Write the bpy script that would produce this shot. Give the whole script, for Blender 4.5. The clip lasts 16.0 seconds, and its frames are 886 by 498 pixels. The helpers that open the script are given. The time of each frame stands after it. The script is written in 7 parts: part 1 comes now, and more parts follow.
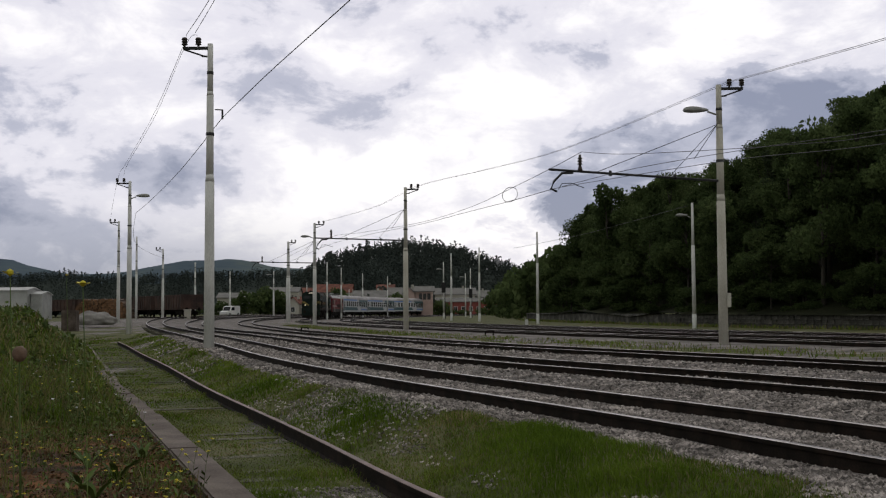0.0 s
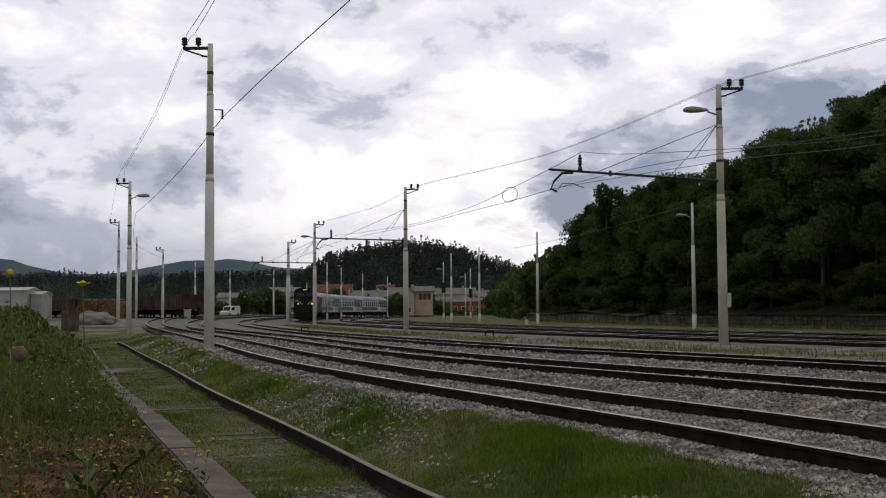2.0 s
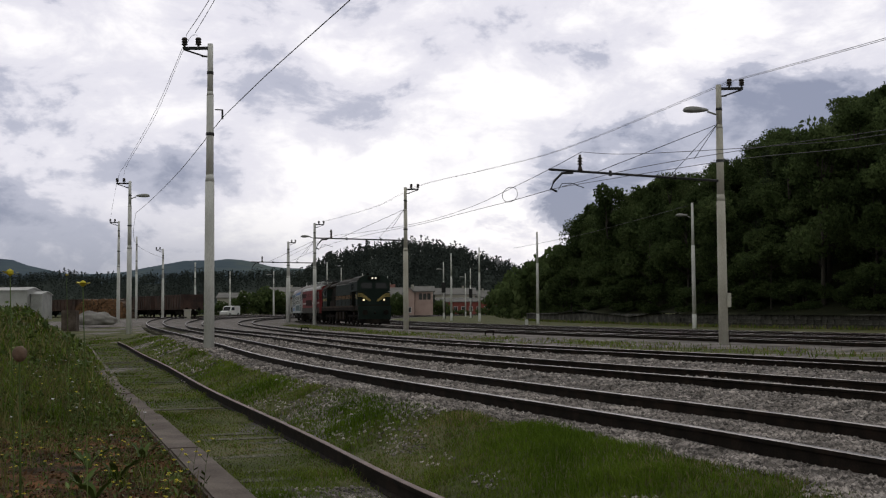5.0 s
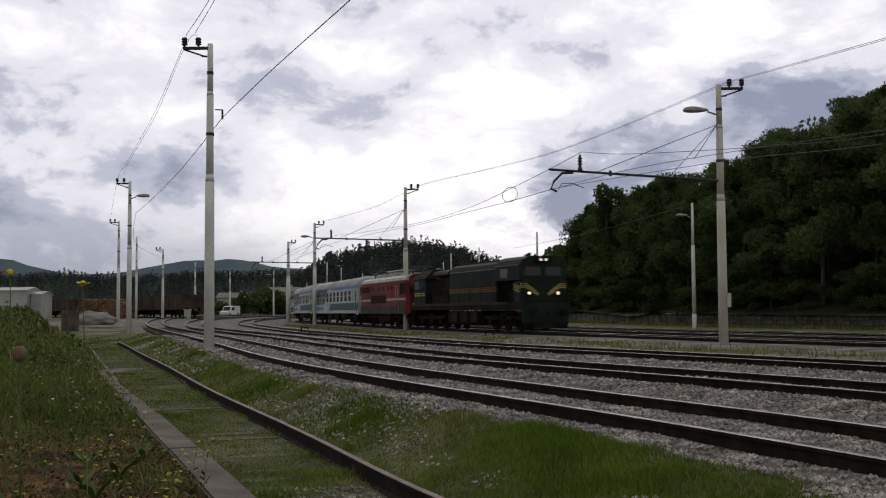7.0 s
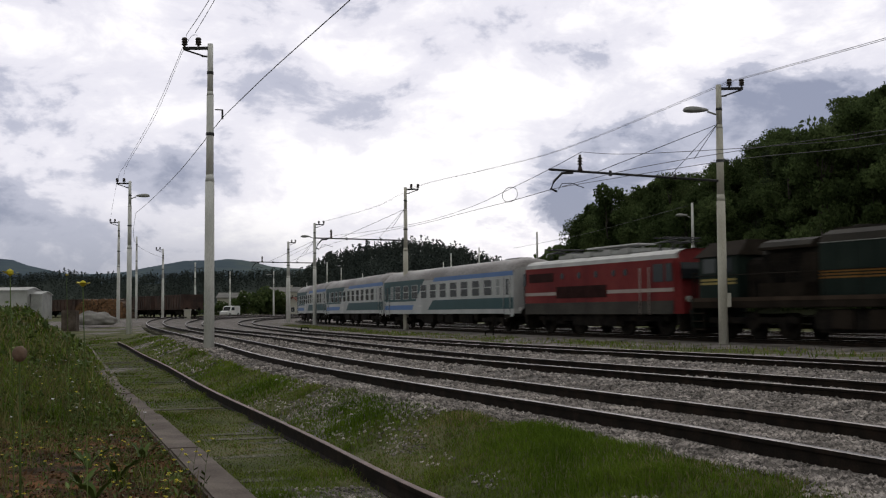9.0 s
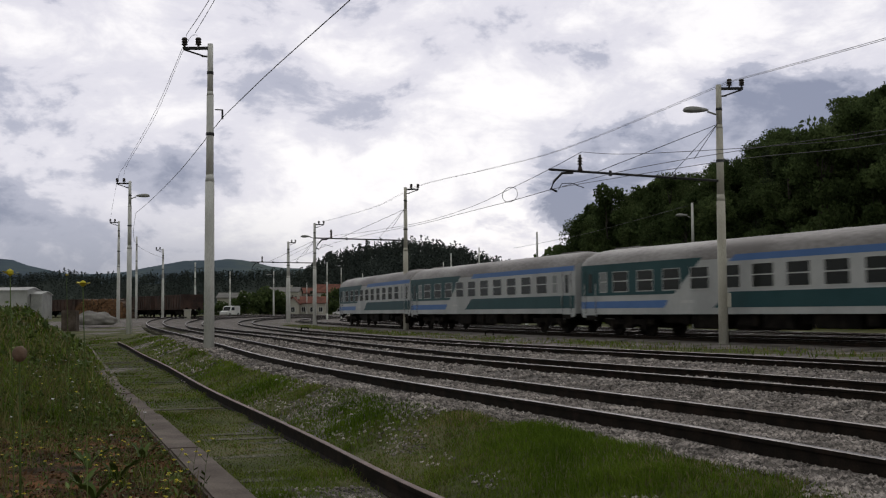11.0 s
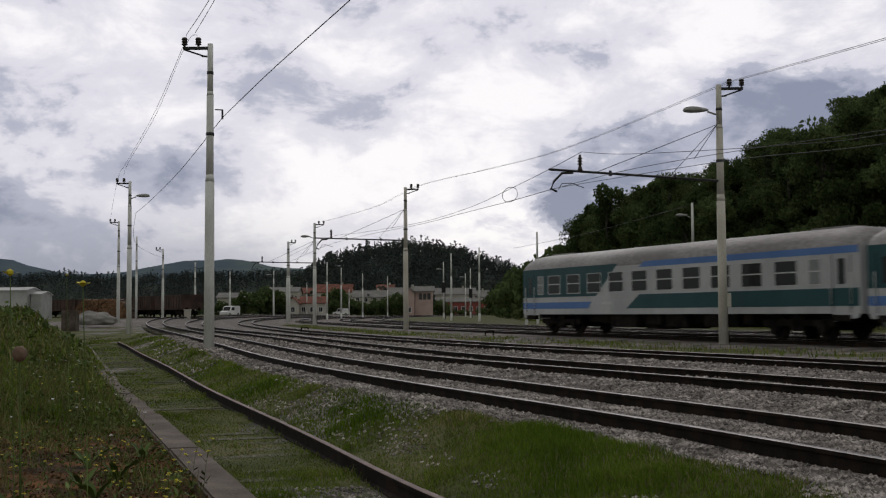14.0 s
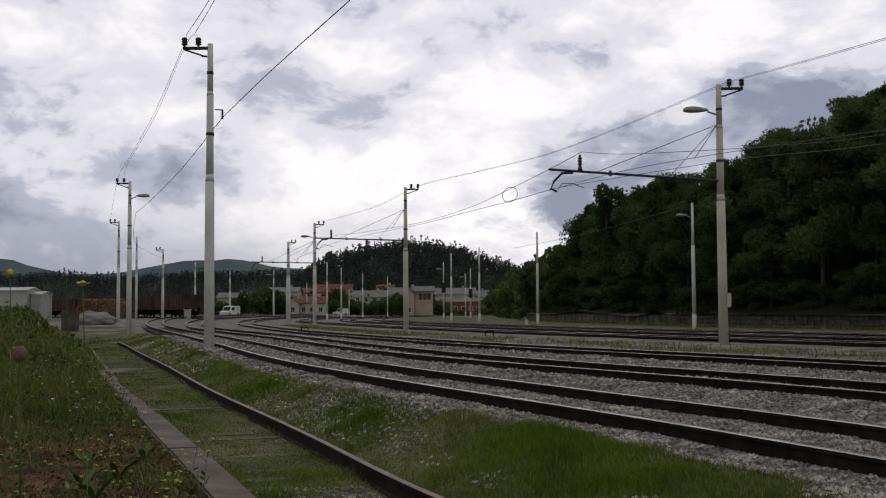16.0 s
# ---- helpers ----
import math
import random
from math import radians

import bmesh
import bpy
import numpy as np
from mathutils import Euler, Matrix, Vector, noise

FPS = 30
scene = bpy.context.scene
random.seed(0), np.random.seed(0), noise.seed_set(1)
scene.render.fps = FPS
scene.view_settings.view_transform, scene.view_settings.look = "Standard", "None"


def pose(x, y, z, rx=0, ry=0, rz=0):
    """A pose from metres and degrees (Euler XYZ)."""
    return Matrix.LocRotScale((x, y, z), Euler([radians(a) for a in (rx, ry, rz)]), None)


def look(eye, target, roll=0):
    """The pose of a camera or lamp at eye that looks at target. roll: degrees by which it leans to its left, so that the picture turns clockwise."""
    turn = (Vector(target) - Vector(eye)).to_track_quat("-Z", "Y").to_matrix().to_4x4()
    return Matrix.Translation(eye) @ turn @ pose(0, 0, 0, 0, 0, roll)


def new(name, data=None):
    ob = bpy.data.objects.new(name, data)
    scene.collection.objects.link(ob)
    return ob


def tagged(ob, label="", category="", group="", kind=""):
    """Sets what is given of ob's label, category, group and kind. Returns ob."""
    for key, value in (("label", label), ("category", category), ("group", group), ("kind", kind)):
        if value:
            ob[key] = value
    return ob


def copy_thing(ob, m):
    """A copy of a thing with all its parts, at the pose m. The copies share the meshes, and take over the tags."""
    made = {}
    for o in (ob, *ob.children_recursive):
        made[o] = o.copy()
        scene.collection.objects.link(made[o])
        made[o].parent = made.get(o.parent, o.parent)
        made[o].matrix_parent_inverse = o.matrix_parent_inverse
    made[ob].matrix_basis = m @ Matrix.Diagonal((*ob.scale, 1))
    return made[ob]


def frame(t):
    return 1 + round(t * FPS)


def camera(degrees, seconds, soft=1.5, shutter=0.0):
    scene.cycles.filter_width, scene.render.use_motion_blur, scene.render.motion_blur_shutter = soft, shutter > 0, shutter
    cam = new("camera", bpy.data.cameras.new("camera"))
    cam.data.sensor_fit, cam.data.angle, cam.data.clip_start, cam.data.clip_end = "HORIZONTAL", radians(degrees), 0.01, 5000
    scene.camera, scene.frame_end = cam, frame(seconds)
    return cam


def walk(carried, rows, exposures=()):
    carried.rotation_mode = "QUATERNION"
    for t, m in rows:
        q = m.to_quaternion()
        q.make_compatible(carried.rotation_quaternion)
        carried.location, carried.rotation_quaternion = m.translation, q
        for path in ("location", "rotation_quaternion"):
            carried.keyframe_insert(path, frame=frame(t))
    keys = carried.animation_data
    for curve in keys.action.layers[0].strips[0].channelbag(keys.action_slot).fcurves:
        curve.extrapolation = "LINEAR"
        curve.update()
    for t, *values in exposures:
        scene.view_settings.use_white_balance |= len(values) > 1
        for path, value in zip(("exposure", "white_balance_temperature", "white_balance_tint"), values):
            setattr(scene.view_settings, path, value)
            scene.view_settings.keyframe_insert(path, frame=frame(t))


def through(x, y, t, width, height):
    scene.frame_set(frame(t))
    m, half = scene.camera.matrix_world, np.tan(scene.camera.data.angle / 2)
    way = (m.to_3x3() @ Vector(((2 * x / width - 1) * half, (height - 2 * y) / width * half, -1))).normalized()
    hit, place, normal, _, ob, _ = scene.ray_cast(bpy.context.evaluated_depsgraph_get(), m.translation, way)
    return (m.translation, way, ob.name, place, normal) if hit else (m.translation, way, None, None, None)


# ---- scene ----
cam = camera(42.8, 16.0, soft=1.2, shutter=0.5)
EYE = Vector((0.0, 0.0, 1.14))
CAM_POSE = look(EYE, (0.0, 100.0, 1.14 + 5.6), roll=-0.4)
walk(cam, [(0.0, CAM_POSE), (16.0, CAM_POSE)], exposures=[(0.0, 0.12), (6.3, 0.12), (8.5, 0.20), (9.3, 0.18), (11.4, 0.04), (14.0, 0.0), (16.0, 0.04)])

# ---------------------------------------------------------------- sky and light
world = bpy.data.worlds.new("overcast_sky")
scene.world = world
world.use_nodes = True
wt = world.node_tree
wt.nodes.clear()


def wn(kind, **settings):
    n = wt.nodes.new(kind)
    for k, v in settings.items():
        if k in n.inputs:
            n.inputs[k].default_value = v
    return n


def wmath(op, a, b=None, clamp=False):
    n = wt.nodes.new("ShaderNodeMath")
    n.operation, n.use_clamp = op, clamp
    for i, v in enumerate((a, b)):
        if v is None:
            continue
        if isinstance(v, (int, float)):
            n.inputs[i].default_value = v
        else:
            wt.links.new(v, n.inputs[i])
    return n.outputs[0]


def wramp(value, stops):
    n = wt.nodes.new("ShaderNodeValToRGB")
    n.color_ramp.interpolation = "EASE"
    while len(n.color_ramp.elements) < len(stops):
        n.color_ramp.elements.new(0.5)
    for e, (pos, col) in zip(n.color_ramp.elements, stops):
        e.position, e.color = pos, (*col, 1)
    wt.links.new(value, n.inputs[0])
    return n.outputs[0]


def wmix(fac, a, b):
    n = wt.nodes.new("ShaderNodeMix")
    n.data_type = "RGBA"
    for i, v in ((0, fac), (6, a), (7, b)):
        if isinstance(v, (int, float)):
            n.inputs[i].default_value = v
        elif isinstance(v, tuple):
            n.inputs[i].default_value = (*v, 1)
        else:
            wt.links.new(v, n.inputs[i])
    return n.outputs[2]


SUN_EL, SUN_AZ = radians(38), radians(-4)   # azimuth from +Y towards +X
coord = wt.nodes.new("ShaderNodeTexCoord")
sep = wt.nodes.new("ShaderNodeSeparateXYZ")
wt.links.new(coord.outputs["Generated"], sep.inputs[0])
dx, dy, dz = sep.outputs
comb = wt.nodes.new("ShaderNodeCombineXYZ")
wt.links.new(dx, comb.inputs[0])
wt.links.new(wmath("MULTIPLY", dy, 1.0), comb.inputs[1])
wt.links.new(wmath("MULTIPLY", dz, 1.9), comb.inputs[2])


def cloud_noise(scale, detail, rough, shift, warp=0.0):
    m = wt.nodes.new("ShaderNodeMapping")
    m.inputs["Location"].default_value = shift
    wt.links.new(comb.outputs[0], m.inputs["Vector"])
    n = wn("ShaderNodeTexNoise", Scale=scale, Detail=detail, Roughness=rough, Distortion=warp)
    wt.links.new(m.outputs[0], n.inputs["Vector"])
    return n.outputs["Fac"]


def glow_at(x, y, z, power):
    """A soft brightening round one direction."""
    v = Vector((x, y, z)).normalized()
    d = wmath("ADD", wmath("ADD", wmath("MULTIPLY", dx, v.x), wmath("MULTIPLY", dy, v.y)), wmath("MULTIPLY", dz, v.z))
    return wmath("POWER", wmath("MAXIMUM", d, 0.0), power)


big = cloud_noise(3.2, 2.0, 0.5, (0.35, 0.2, 0.0), 0.2)
mid = cloud_noise(7.5, 9.0, 0.58, (4.1, 1.7, 0.4), 0.35)
fine = cloud_noise(26.0, 5.0, 0.6, (1.3, 7.7, 2.1), 0.5)
mass = wmath("ADD", wmath("ADD", wmath("MULTIPLY", big, 0.70), wmath("MULTIPLY", mid, 1.55)), wmath("MULTIPLY", fine, 0.42))
# the banks of cloud in front: bearing and elevation slopes, half widths, and how much lighter or darker they are
front = wmath("GREATER_THAN", dy, 0.2)
safe_dy = wmath("MAXIMUM", dy, 0.2)
wob_u = wmath("MULTIPLY", wmath("ADD", cloud_noise(14.0, 6.0, 0.62, (2.2, 5.1, 3.3), 0.3), -0.5), 0.16)
wob_v = wmath("MULTIPLY", wmath("ADD", cloud_noise(14.0, 6.0, 0.62, (8.4, 0.6, 6.1), 0.3), -0.5), 0.12)
su = wmath("ADD", wmath("DIVIDE", dx, safe_dy), wob_u)
sv = wmath("ADD", wmath("DIVIDE", dz, safe_dy), wob_v)
banks = None
for u0, v0, a, b, w in ((0.295, 0.180, 0.070, 0.045, -0.36), (0.195, 0.130, 0.075, 0.036, -0.34), (0.118, 0.094, 0.046, 0.034, -0.62), (0.40, 0.14, 0.08, 0.06, -0.30),
                        (-0.335, 0.168, 0.060, 0.030, -0.17), (-0.245, 0.135, 0.035, 0.026, -0.14), (0.130, 0.242, 0.070, 0.018, -0.12), (-0.04, 0.182, 0.060, 0.020, -0.10),
                        (-0.37, 0.105, 0.060, 0.030, -0.12), (0.052, 0.092, 0.030, 0.045, 0.18), (-0.135, 0.080, 0.080, 0.030, 0.16), (-0.03, 0.130, 0.100, 0.030, 0.12), (0.225, 0.222, 0.045, 0.030, 0.12)):
    p = wmath("POWER", wmath("ABSOLUTE", wmath("MULTIPLY", wmath("ADD", su, -u0), 1.0 / a)), 2.0)
    q = wmath("POWER", wmath("ABSOLUTE", wmath("MULTIPLY", wmath("ADD", sv, -v0), 1.0 / b)), 2.0)
    g = wmath("MULTIPLY", wmath("POWER", 2.718, wmath("MULTIPLY", wmath("ADD", p, q), -1.0)), w)
    banks = g if banks is None else wmath("ADD", banks, g)
banks = wmath("MULTIPLY", banks, front)
bright = glow_at(-0.01, 1.0, 0.13, 16.0)
level = wmath("ADD", wmath("ADD", mass, wmath("MULTIPLY", bright, 0.10)), wmath("ADD", wmath("MULTIPLY", banks, 1.15), -0.955))
cloud = wramp(level, [(0.0, (0.22, 0.24, 0.33)), (0.24, (0.40, 0.41, 0.50)), (0.42, (0.67, 0.655, 0.72)), (0.74, (0.90, 0.875, 0.885))])
# haze under the cloud edge, bluish grey
low = wramp(dz, [(0.0, (1, 1, 1)), (0.115, (0, 0, 0))])
side = wramp(wmath("ADD", wmath("MULTIPLY", dx, -1.0), 0.0), [(0.02, (0, 0, 0)), (0.22, (1, 1, 1))])
cloud = wmix(wmath("MULTIPLY", wmath("MULTIPLY", low, side), 0.92), cloud, (0.20, 0.23, 0.31))
# clear sky far above and behind the cloud, seen through a little
sky = wt.nodes.new("ShaderNodeTexSky")
sky.sky_type, sky.sun_disc, sky.sun_elevation, sky.sun_rotation = "NISHITA", False, SUN_EL, SUN_AZ
skydim = wmix(0.88, sky.outputs[0], (0.0, 0.0, 0.0))
# the cover is thinner towards the light and heavy overhead and behind
cover = wramp(wmath("ADD", wmath("MULTIPLY", glow_at(0.0, 1.0, 0.2, 3.0), 0.9), 0.05), [(0.0, (0.73, 0.745, 0.62)), (0.8, (1, 1, 1))])
cm = wt.nodes.new("ShaderNodeMix")
cm.data_type, cm.blend_type = "RGBA", "MULTIPLY"
cm.inputs[0].default_value = 1.0
wt.links.new(cloud, cm.inputs[6])
wt.links.new(cover, cm.inputs[7])
final = wmix(0.96, skydim, cm.outputs[2])
bg = wn("ShaderNodeBackground", Strength=1.08)
wt.links.new(final, bg.inputs["Color"])
out = wt.nodes.new("ShaderNodeOutputWorld")
wt.links.new(bg.outputs[0], out.inputs[0])

sun_data = bpy.data.lights.new("sun", "SUN")
sun_data.energy, sun_data.angle, sun_data.color = 0.5, radians(25), (1.0, 0.96, 0.9)
sun = new("sun", sun_data)
sun_dir = Vector((math.sin(SUN_AZ) * math.cos(SUN_EL), math.cos(SUN_AZ) * math.cos(SUN_EL), math.sin(SUN_EL)))
sun.matrix_world = look(sun_dir * 200, (0, 0, 0))

# ---------------------------------------------------------------- materials
def mat(name, colors, rough=0.8, metal=0.0, scale=3.0, fine=40.0, bump=0.15, bump_dist=0.01, spec=0.5, per=0.0, stretch=(1, 1, 1), emit=None, glow=0.0):
    """colors: two or three tones, blended by coarse and fine noise; per: change of value from piece to piece."""
    m = bpy.data.materials.new(name)
    m.use_nodes = True
    nt = m.node_tree
    b = nt.nodes["Principled BSDF"]
    tc = nt.nodes.new("ShaderNodeTexCoord")
    mp = nt.nodes.new("ShaderNodeMapping")
    mp.inputs["Scale"].default_value = stretch
    nt.links.new(tc.outputs["Object"], mp.inputs[0])
    n1 = nt.nodes.new("ShaderNodeTexNoise")
    n1.inputs["Scale"].default_value, n1.inputs["Detail"].default_value = scale, 5
    n2 = nt.nodes.new("ShaderNodeTexNoise")
    n2.inputs["Scale"].default_value, n2.inputs["Detail"].default_value = fine, 3
    for n in (n1, n2):
        nt.links.new(mp.outputs[0], n.inputs["Vector"])
    add = nt.nodes.new("ShaderNodeMath")
    add.operation = "MULTIPLY_ADD"
    nt.links.new(n2.outputs["Fac"], add.inputs[0])
    add.inputs[1].default_value = 0.45
    sub = nt.nodes.new("ShaderNodeMath")
    sub.operation = "ADD"
    nt.links.new(n1.outputs["Fac"], sub.inputs[0])
    sub.inputs[1].default_value = -0.225
    nt.links.new(sub.outputs[0], add.inputs[2])
    ramp = nt.nodes.new("ShaderNodeValToRGB")
    nt.links.new(add.outputs[0], ramp.inputs[0])
    cols = list(colors)
    while len(ramp.color_ramp.elements) < len(cols):
        ramp.color_ramp.elements.new(0.5)
    for i, (e, c) in enumerate(zip(ramp.color_ramp.elements, cols)):
        e.position, e.color = 0.33 + 0.34 * i / max(1, len(cols) - 1), (*c, 1)
    col = ramp.outputs[0]
    if per:
        geo = nt.nodes.new("ShaderNodeNewGeometry")
        inf = nt.nodes.new("ShaderNodeObjectInfo")
        s = nt.nodes.new("ShaderNodeMath")
        s.operation = "ADD"
        nt.links.new(geo.outputs["Random Per Island"], s.inputs[0])
        nt.links.new(inf.outputs["Random"], s.inputs[1])
        f = nt.nodes.new("ShaderNodeMath")
        f.operation = "FRACT"
        nt.links.new(s.outputs[0], f.inputs[0])
        r = nt.nodes.new("ShaderNodeMapRange")
        r.inputs["To Min"].default_value, r.inputs["To Max"].default_value = 1 - per, 1 + per
        nt.links.new(f.outputs[0], r.inputs["Value"])
        h = nt.nodes.new("ShaderNodeHueSaturation")
        nt.links.new(r.outputs[0], h.inputs["Value"])
        nt.links.new(col, h.inputs["Color"])
        col = h.outputs[0]
    nt.links.new(col, b.inputs["Base Color"])
    b.inputs["Roughness"].default_value, b.inputs["Metallic"].default_value = rough, metal
    b.inputs["Specular IOR Level"].default_value = spec
    if bump:
        bp = nt.nodes.new("ShaderNodeBump")
        bp.inputs["Strength"].default_value, bp.inputs["Distance"].default_value = bump, bump_dist
        nt.links.new(n2.outputs["Fac"], bp.inputs["Height"])
        nt.links.new(bp.outputs[0], b.inputs["Normal"])
    if emit:
        b.inputs["Emission Color"].default_value, b.inputs["Emission Strength"].default_value = (*emit, 1), glow
    return m


def leaf_mat(name, colors, per=0.35, through=0.4, scale=0.25):
    """Foliage: matt leaves that let part of the light through."""
    m = mat(name, colors, 0.9, scale=scale, fine=1.6, bump=0.0, per=per, spec=0.05)
    nt = m.node_tree
    b = nt.nodes["Principled BSDF"]
    tr = nt.nodes.new("ShaderNodeBsdfTranslucent")
    nt.links.new(b.inputs["Base Color"].links[0].from_socket, tr.inputs["Color"])
    mx = nt.nodes.new("ShaderNodeMixShader")
    mx.inputs[0].default_value = through
    nt.links.new(b.outputs[0], mx.inputs[1])
    nt.links.new(tr.outputs[0], mx.inputs[2])
    nt.links.new(mx.outputs[0], nt.nodes["Material Output"].inputs["Surface"])
    return m


def glass_mat(name, tint, rough=0.08):
    m = bpy.data.materials.new(name)
    m.use_nodes = True
    b = m.node_tree.nodes["Principled BSDF"]
    b.inputs["Base Color"].default_value, b.inputs["Roughness"].default_value = (*tint, 1), rough
    b.inputs["Specular IOR Level"].default_value = 0.3
    return m


M_GRAVEL = mat("ballast_bed", [(0.06, 0.053, 0.049), (0.13, 0.115, 0.108), (0.22, 0.195, 0.183)], 0.95, scale=0.8, fine=26, bump=0.8, bump_dist=0.03, spec=0.2)
M_STONE = mat("ballast_stone", [(0.12, 0.106, 0.100), (0.235, 0.208, 0.198), (0.38, 0.338, 0.322)], 0.92, scale=2.0, fine=60, bump=0.4, per=0.7, spec=0.25)
M_SOIL = mat("red_soil", [(0.024, 0.016, 0.009), (0.075, 0.038, 0.017), (0.165, 0.074, 0.028)], 0.98, scale=3.5, fine=22, bump=0.8, bump_dist=0.04, spec=0.1)
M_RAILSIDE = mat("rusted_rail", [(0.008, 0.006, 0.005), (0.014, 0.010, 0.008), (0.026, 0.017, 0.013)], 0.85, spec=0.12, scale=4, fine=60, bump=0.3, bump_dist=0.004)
# worn steel heads; tones also raised for the grazing sky reflection along them
M_RAILTOP = mat("worn_rail_head_sheen", [(0.06, 0.052, 0.048), (0.12, 0.105, 0.098), (0.21, 0.19, 0.18)], 0.42, 0.5, scale=2, fine=80, bump=0.05)
M_RAILRUST = mat("brown_rail_head", [(0.062, 0.033, 0.026), (0.105, 0.058, 0.047), (0.150, 0.095, 0.082)], 0.7, 0.1, scale=3, fine=70, bump=0.2, bump_dist=0.003)
M_SLEEPER = mat("weathered_sleeper", [(0.045, 0.045, 0.028), (0.085, 0.082, 0.055), (0.14, 0.13, 0.095)], 0.95, scale=2, fine=24, bump=0.6, bump_dist=0.02, per=0.25, stretch=(1, 8, 1), spec=0.2)
M_KERB = mat("stained_concrete_kerb", [(0.060, 0.046, 0.039), (0.100, 0.079, 0.068), (0.145, 0.118, 0.102)], 0.95, scale=1.7, fine=45, bump=0.35, bump_dist=0.01, per=0.06, spec=0.2)
M_CONC = mat("pole_concrete", [(0.44, 0.437, 0.428), (0.58, 0.577, 0.565), (0.70, 0.697, 0.685)], 0.9, scale=1.3, fine=40, bump=0.25, bump_dist=0.006, spec=0.25, stretch=(1, 1, 0.25))
M_CONCYEL = mat("yellowed_pole_concrete", [(0.37, 0.348, 0.30), (0.48, 0.458, 0.405), (0.57, 0.55, 0.50)], 0.9, scale=1.3, fine=40, bump=0.25, bump_dist=0.006, spec=0.25, stretch=(1, 1, 0.25))
M_STEEL = mat("dark_galvanised_steel", [(0.03, 0.03, 0.033), (0.055, 0.055, 0.06)], 0.6, 0.5, scale=5, fine=60, bump=0.1)
M_ARM = mat("black_painted_arm", [(0.012, 0.012, 0.014), (0.022, 0.022, 0.025)], 0.65, 0.2, scale=5, fine=60, bump=0.1)
M_WIRE = mat("copper_wire_weathered", [(0.05, 0.05, 0.055), (0.08, 0.08, 0.085)], 0.7, 0.2, scale=5, fine=60, bump=0.0)
M_CERAMIC = mat("brown_insulator", [(0.02, 0.014, 0.012), (0.04, 0.025, 0.02)], 0.3, scale=5, fine=60, bump=0.0)
M_LAMPGREY = mat("lamp_housing_grey", [(0.20, 0.20, 0.195), (0.28, 0.28, 0.27)], 0.6, scale=6, fine=50, bump=0.05)
M_LENS = mat("lamp_lens", [(0.35, 0.35, 0.33), (0.42, 0.42, 0.40)], 0.25, scale=6, fine=50, bump=0.0)
M_GRASS = leaf_mat("grass_blades", [(0.056, 0.096, 0.010), (0.100, 0.155, 0.017), (0.150, 0.195, 0.032)], 0.35, 0.3, 0.35)
M_DRY = mat("dry_grass_blades", [(0.085, 0.085, 0.030), (0.15, 0.135, 0.055), (0.23, 0.19, 0.095)], 0.85, scale=0.6, fine=6, bump=0.0, per=0.35, spec=0.15)
M_WEED = mat("weed_leaves", [(0.040, 0.066, 0.014), (0.075, 0.112, 0.022), (0.115, 0.15, 0.045)], 0.7, scale=1, fine=8, bump=0.0, per=0.35, spec=0.25)
M_YELLOW = mat("yellow_petals", [(0.42, 0.36, 0.012), (0.58, 0.50, 0.02)], 0.7, scale=8, fine=40, bump=0.0)
M_WHITEPETAL = mat("white_petals", [(0.45, 0.45, 0.45), (0.6, 0.58, 0.6)], 0.7, scale=8, fine=40, bump=0.0)
M_SEED = mat("brown_seed_head", [(0.10, 0.06, 0.04), (0.17, 0.11, 0.08)], 0.9, scale=8, fine=90, bump=0.5)
M_LEAF = leaf_mat("dark_tree_leaves", [(0.040, 0.060, 0.023), (0.068, 0.095, 0.036), (0.100, 0.128, 0.052)], 0.35, 0.5)
M_PINE = leaf_mat("pine_needles", [(0.030, 0.044, 0.024), (0.050, 0.068, 0.034), (0.072, 0.094, 0.046)], 0.3, 0.45)
M_BARK = mat("tree_bark", [(0.03, 0.025, 0.02), (0.07, 0.06, 0.05)], 0.95, scale=3, fine=20, bump=0.8, bump_dist=0.03, stretch=(1, 1, 0.2))
# distant woods: base greens lightened and blued to carry the haze
M_FOREST = mat("haze_tinted_forest", [(0.036, 0.044, 0.041), (0.047, 0.056, 0.052), (0.058, 0.068, 0.061)], 0.95, scale=0.02, fine=0.3, bump=0.0, per=0.14, spec=0.0)
# the blue-grey of aerial haze is put straight into these mountain tones
M_FARHILL = mat("haze_tinted_mountain", [(0.070, 0.092, 0.120), (0.086, 0.112, 0.135), (0.105, 0.130, 0.135)], 1.0, scale=0.004, fine=0.03, bump=0.0, spec=0.0)
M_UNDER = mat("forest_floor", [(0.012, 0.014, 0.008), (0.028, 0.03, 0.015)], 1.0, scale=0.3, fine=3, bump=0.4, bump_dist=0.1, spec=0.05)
M_RUBBLE = mat("retaining_wall_stone", [(0.035, 0.034, 0.030), (0.07, 0.067, 0.06), (0.14, 0.133, 0.122)], 0.95, scale=1.2, fine=12, bump=0.6, bump_dist=0.03, per=0.35, spec=0.2)
M_WALLIVORY = mat("cream_render", [(0.36, 0.34, 0.30), (0.45, 0.43, 0.385)], 0.9, scale=0.4, fine=10, bump=0.1, spec=0.2)
M_PINK = mat("pink_render", [(0.36, 0.26, 0.235), (0.45, 0.335, 0.30)], 0.9, scale=0.5, fine=10, bump=0.1, spec=0.2)
M_BRICKRED = mat("red_facade", [(0.20, 0.055, 0.05), (0.28, 0.085, 0.075)], 0.9, scale=0.5, fine=10, bump=0.1, spec=0.2)
M_ROOFRED = mat("orange_red_roof_tiles", [(0.085, 0.028, 0.019), (0.135, 0.043, 0.028), (0.18, 0.066, 0.042)], 0.85, scale=0.6, fine=6, bump=0.3, spec=0.2)
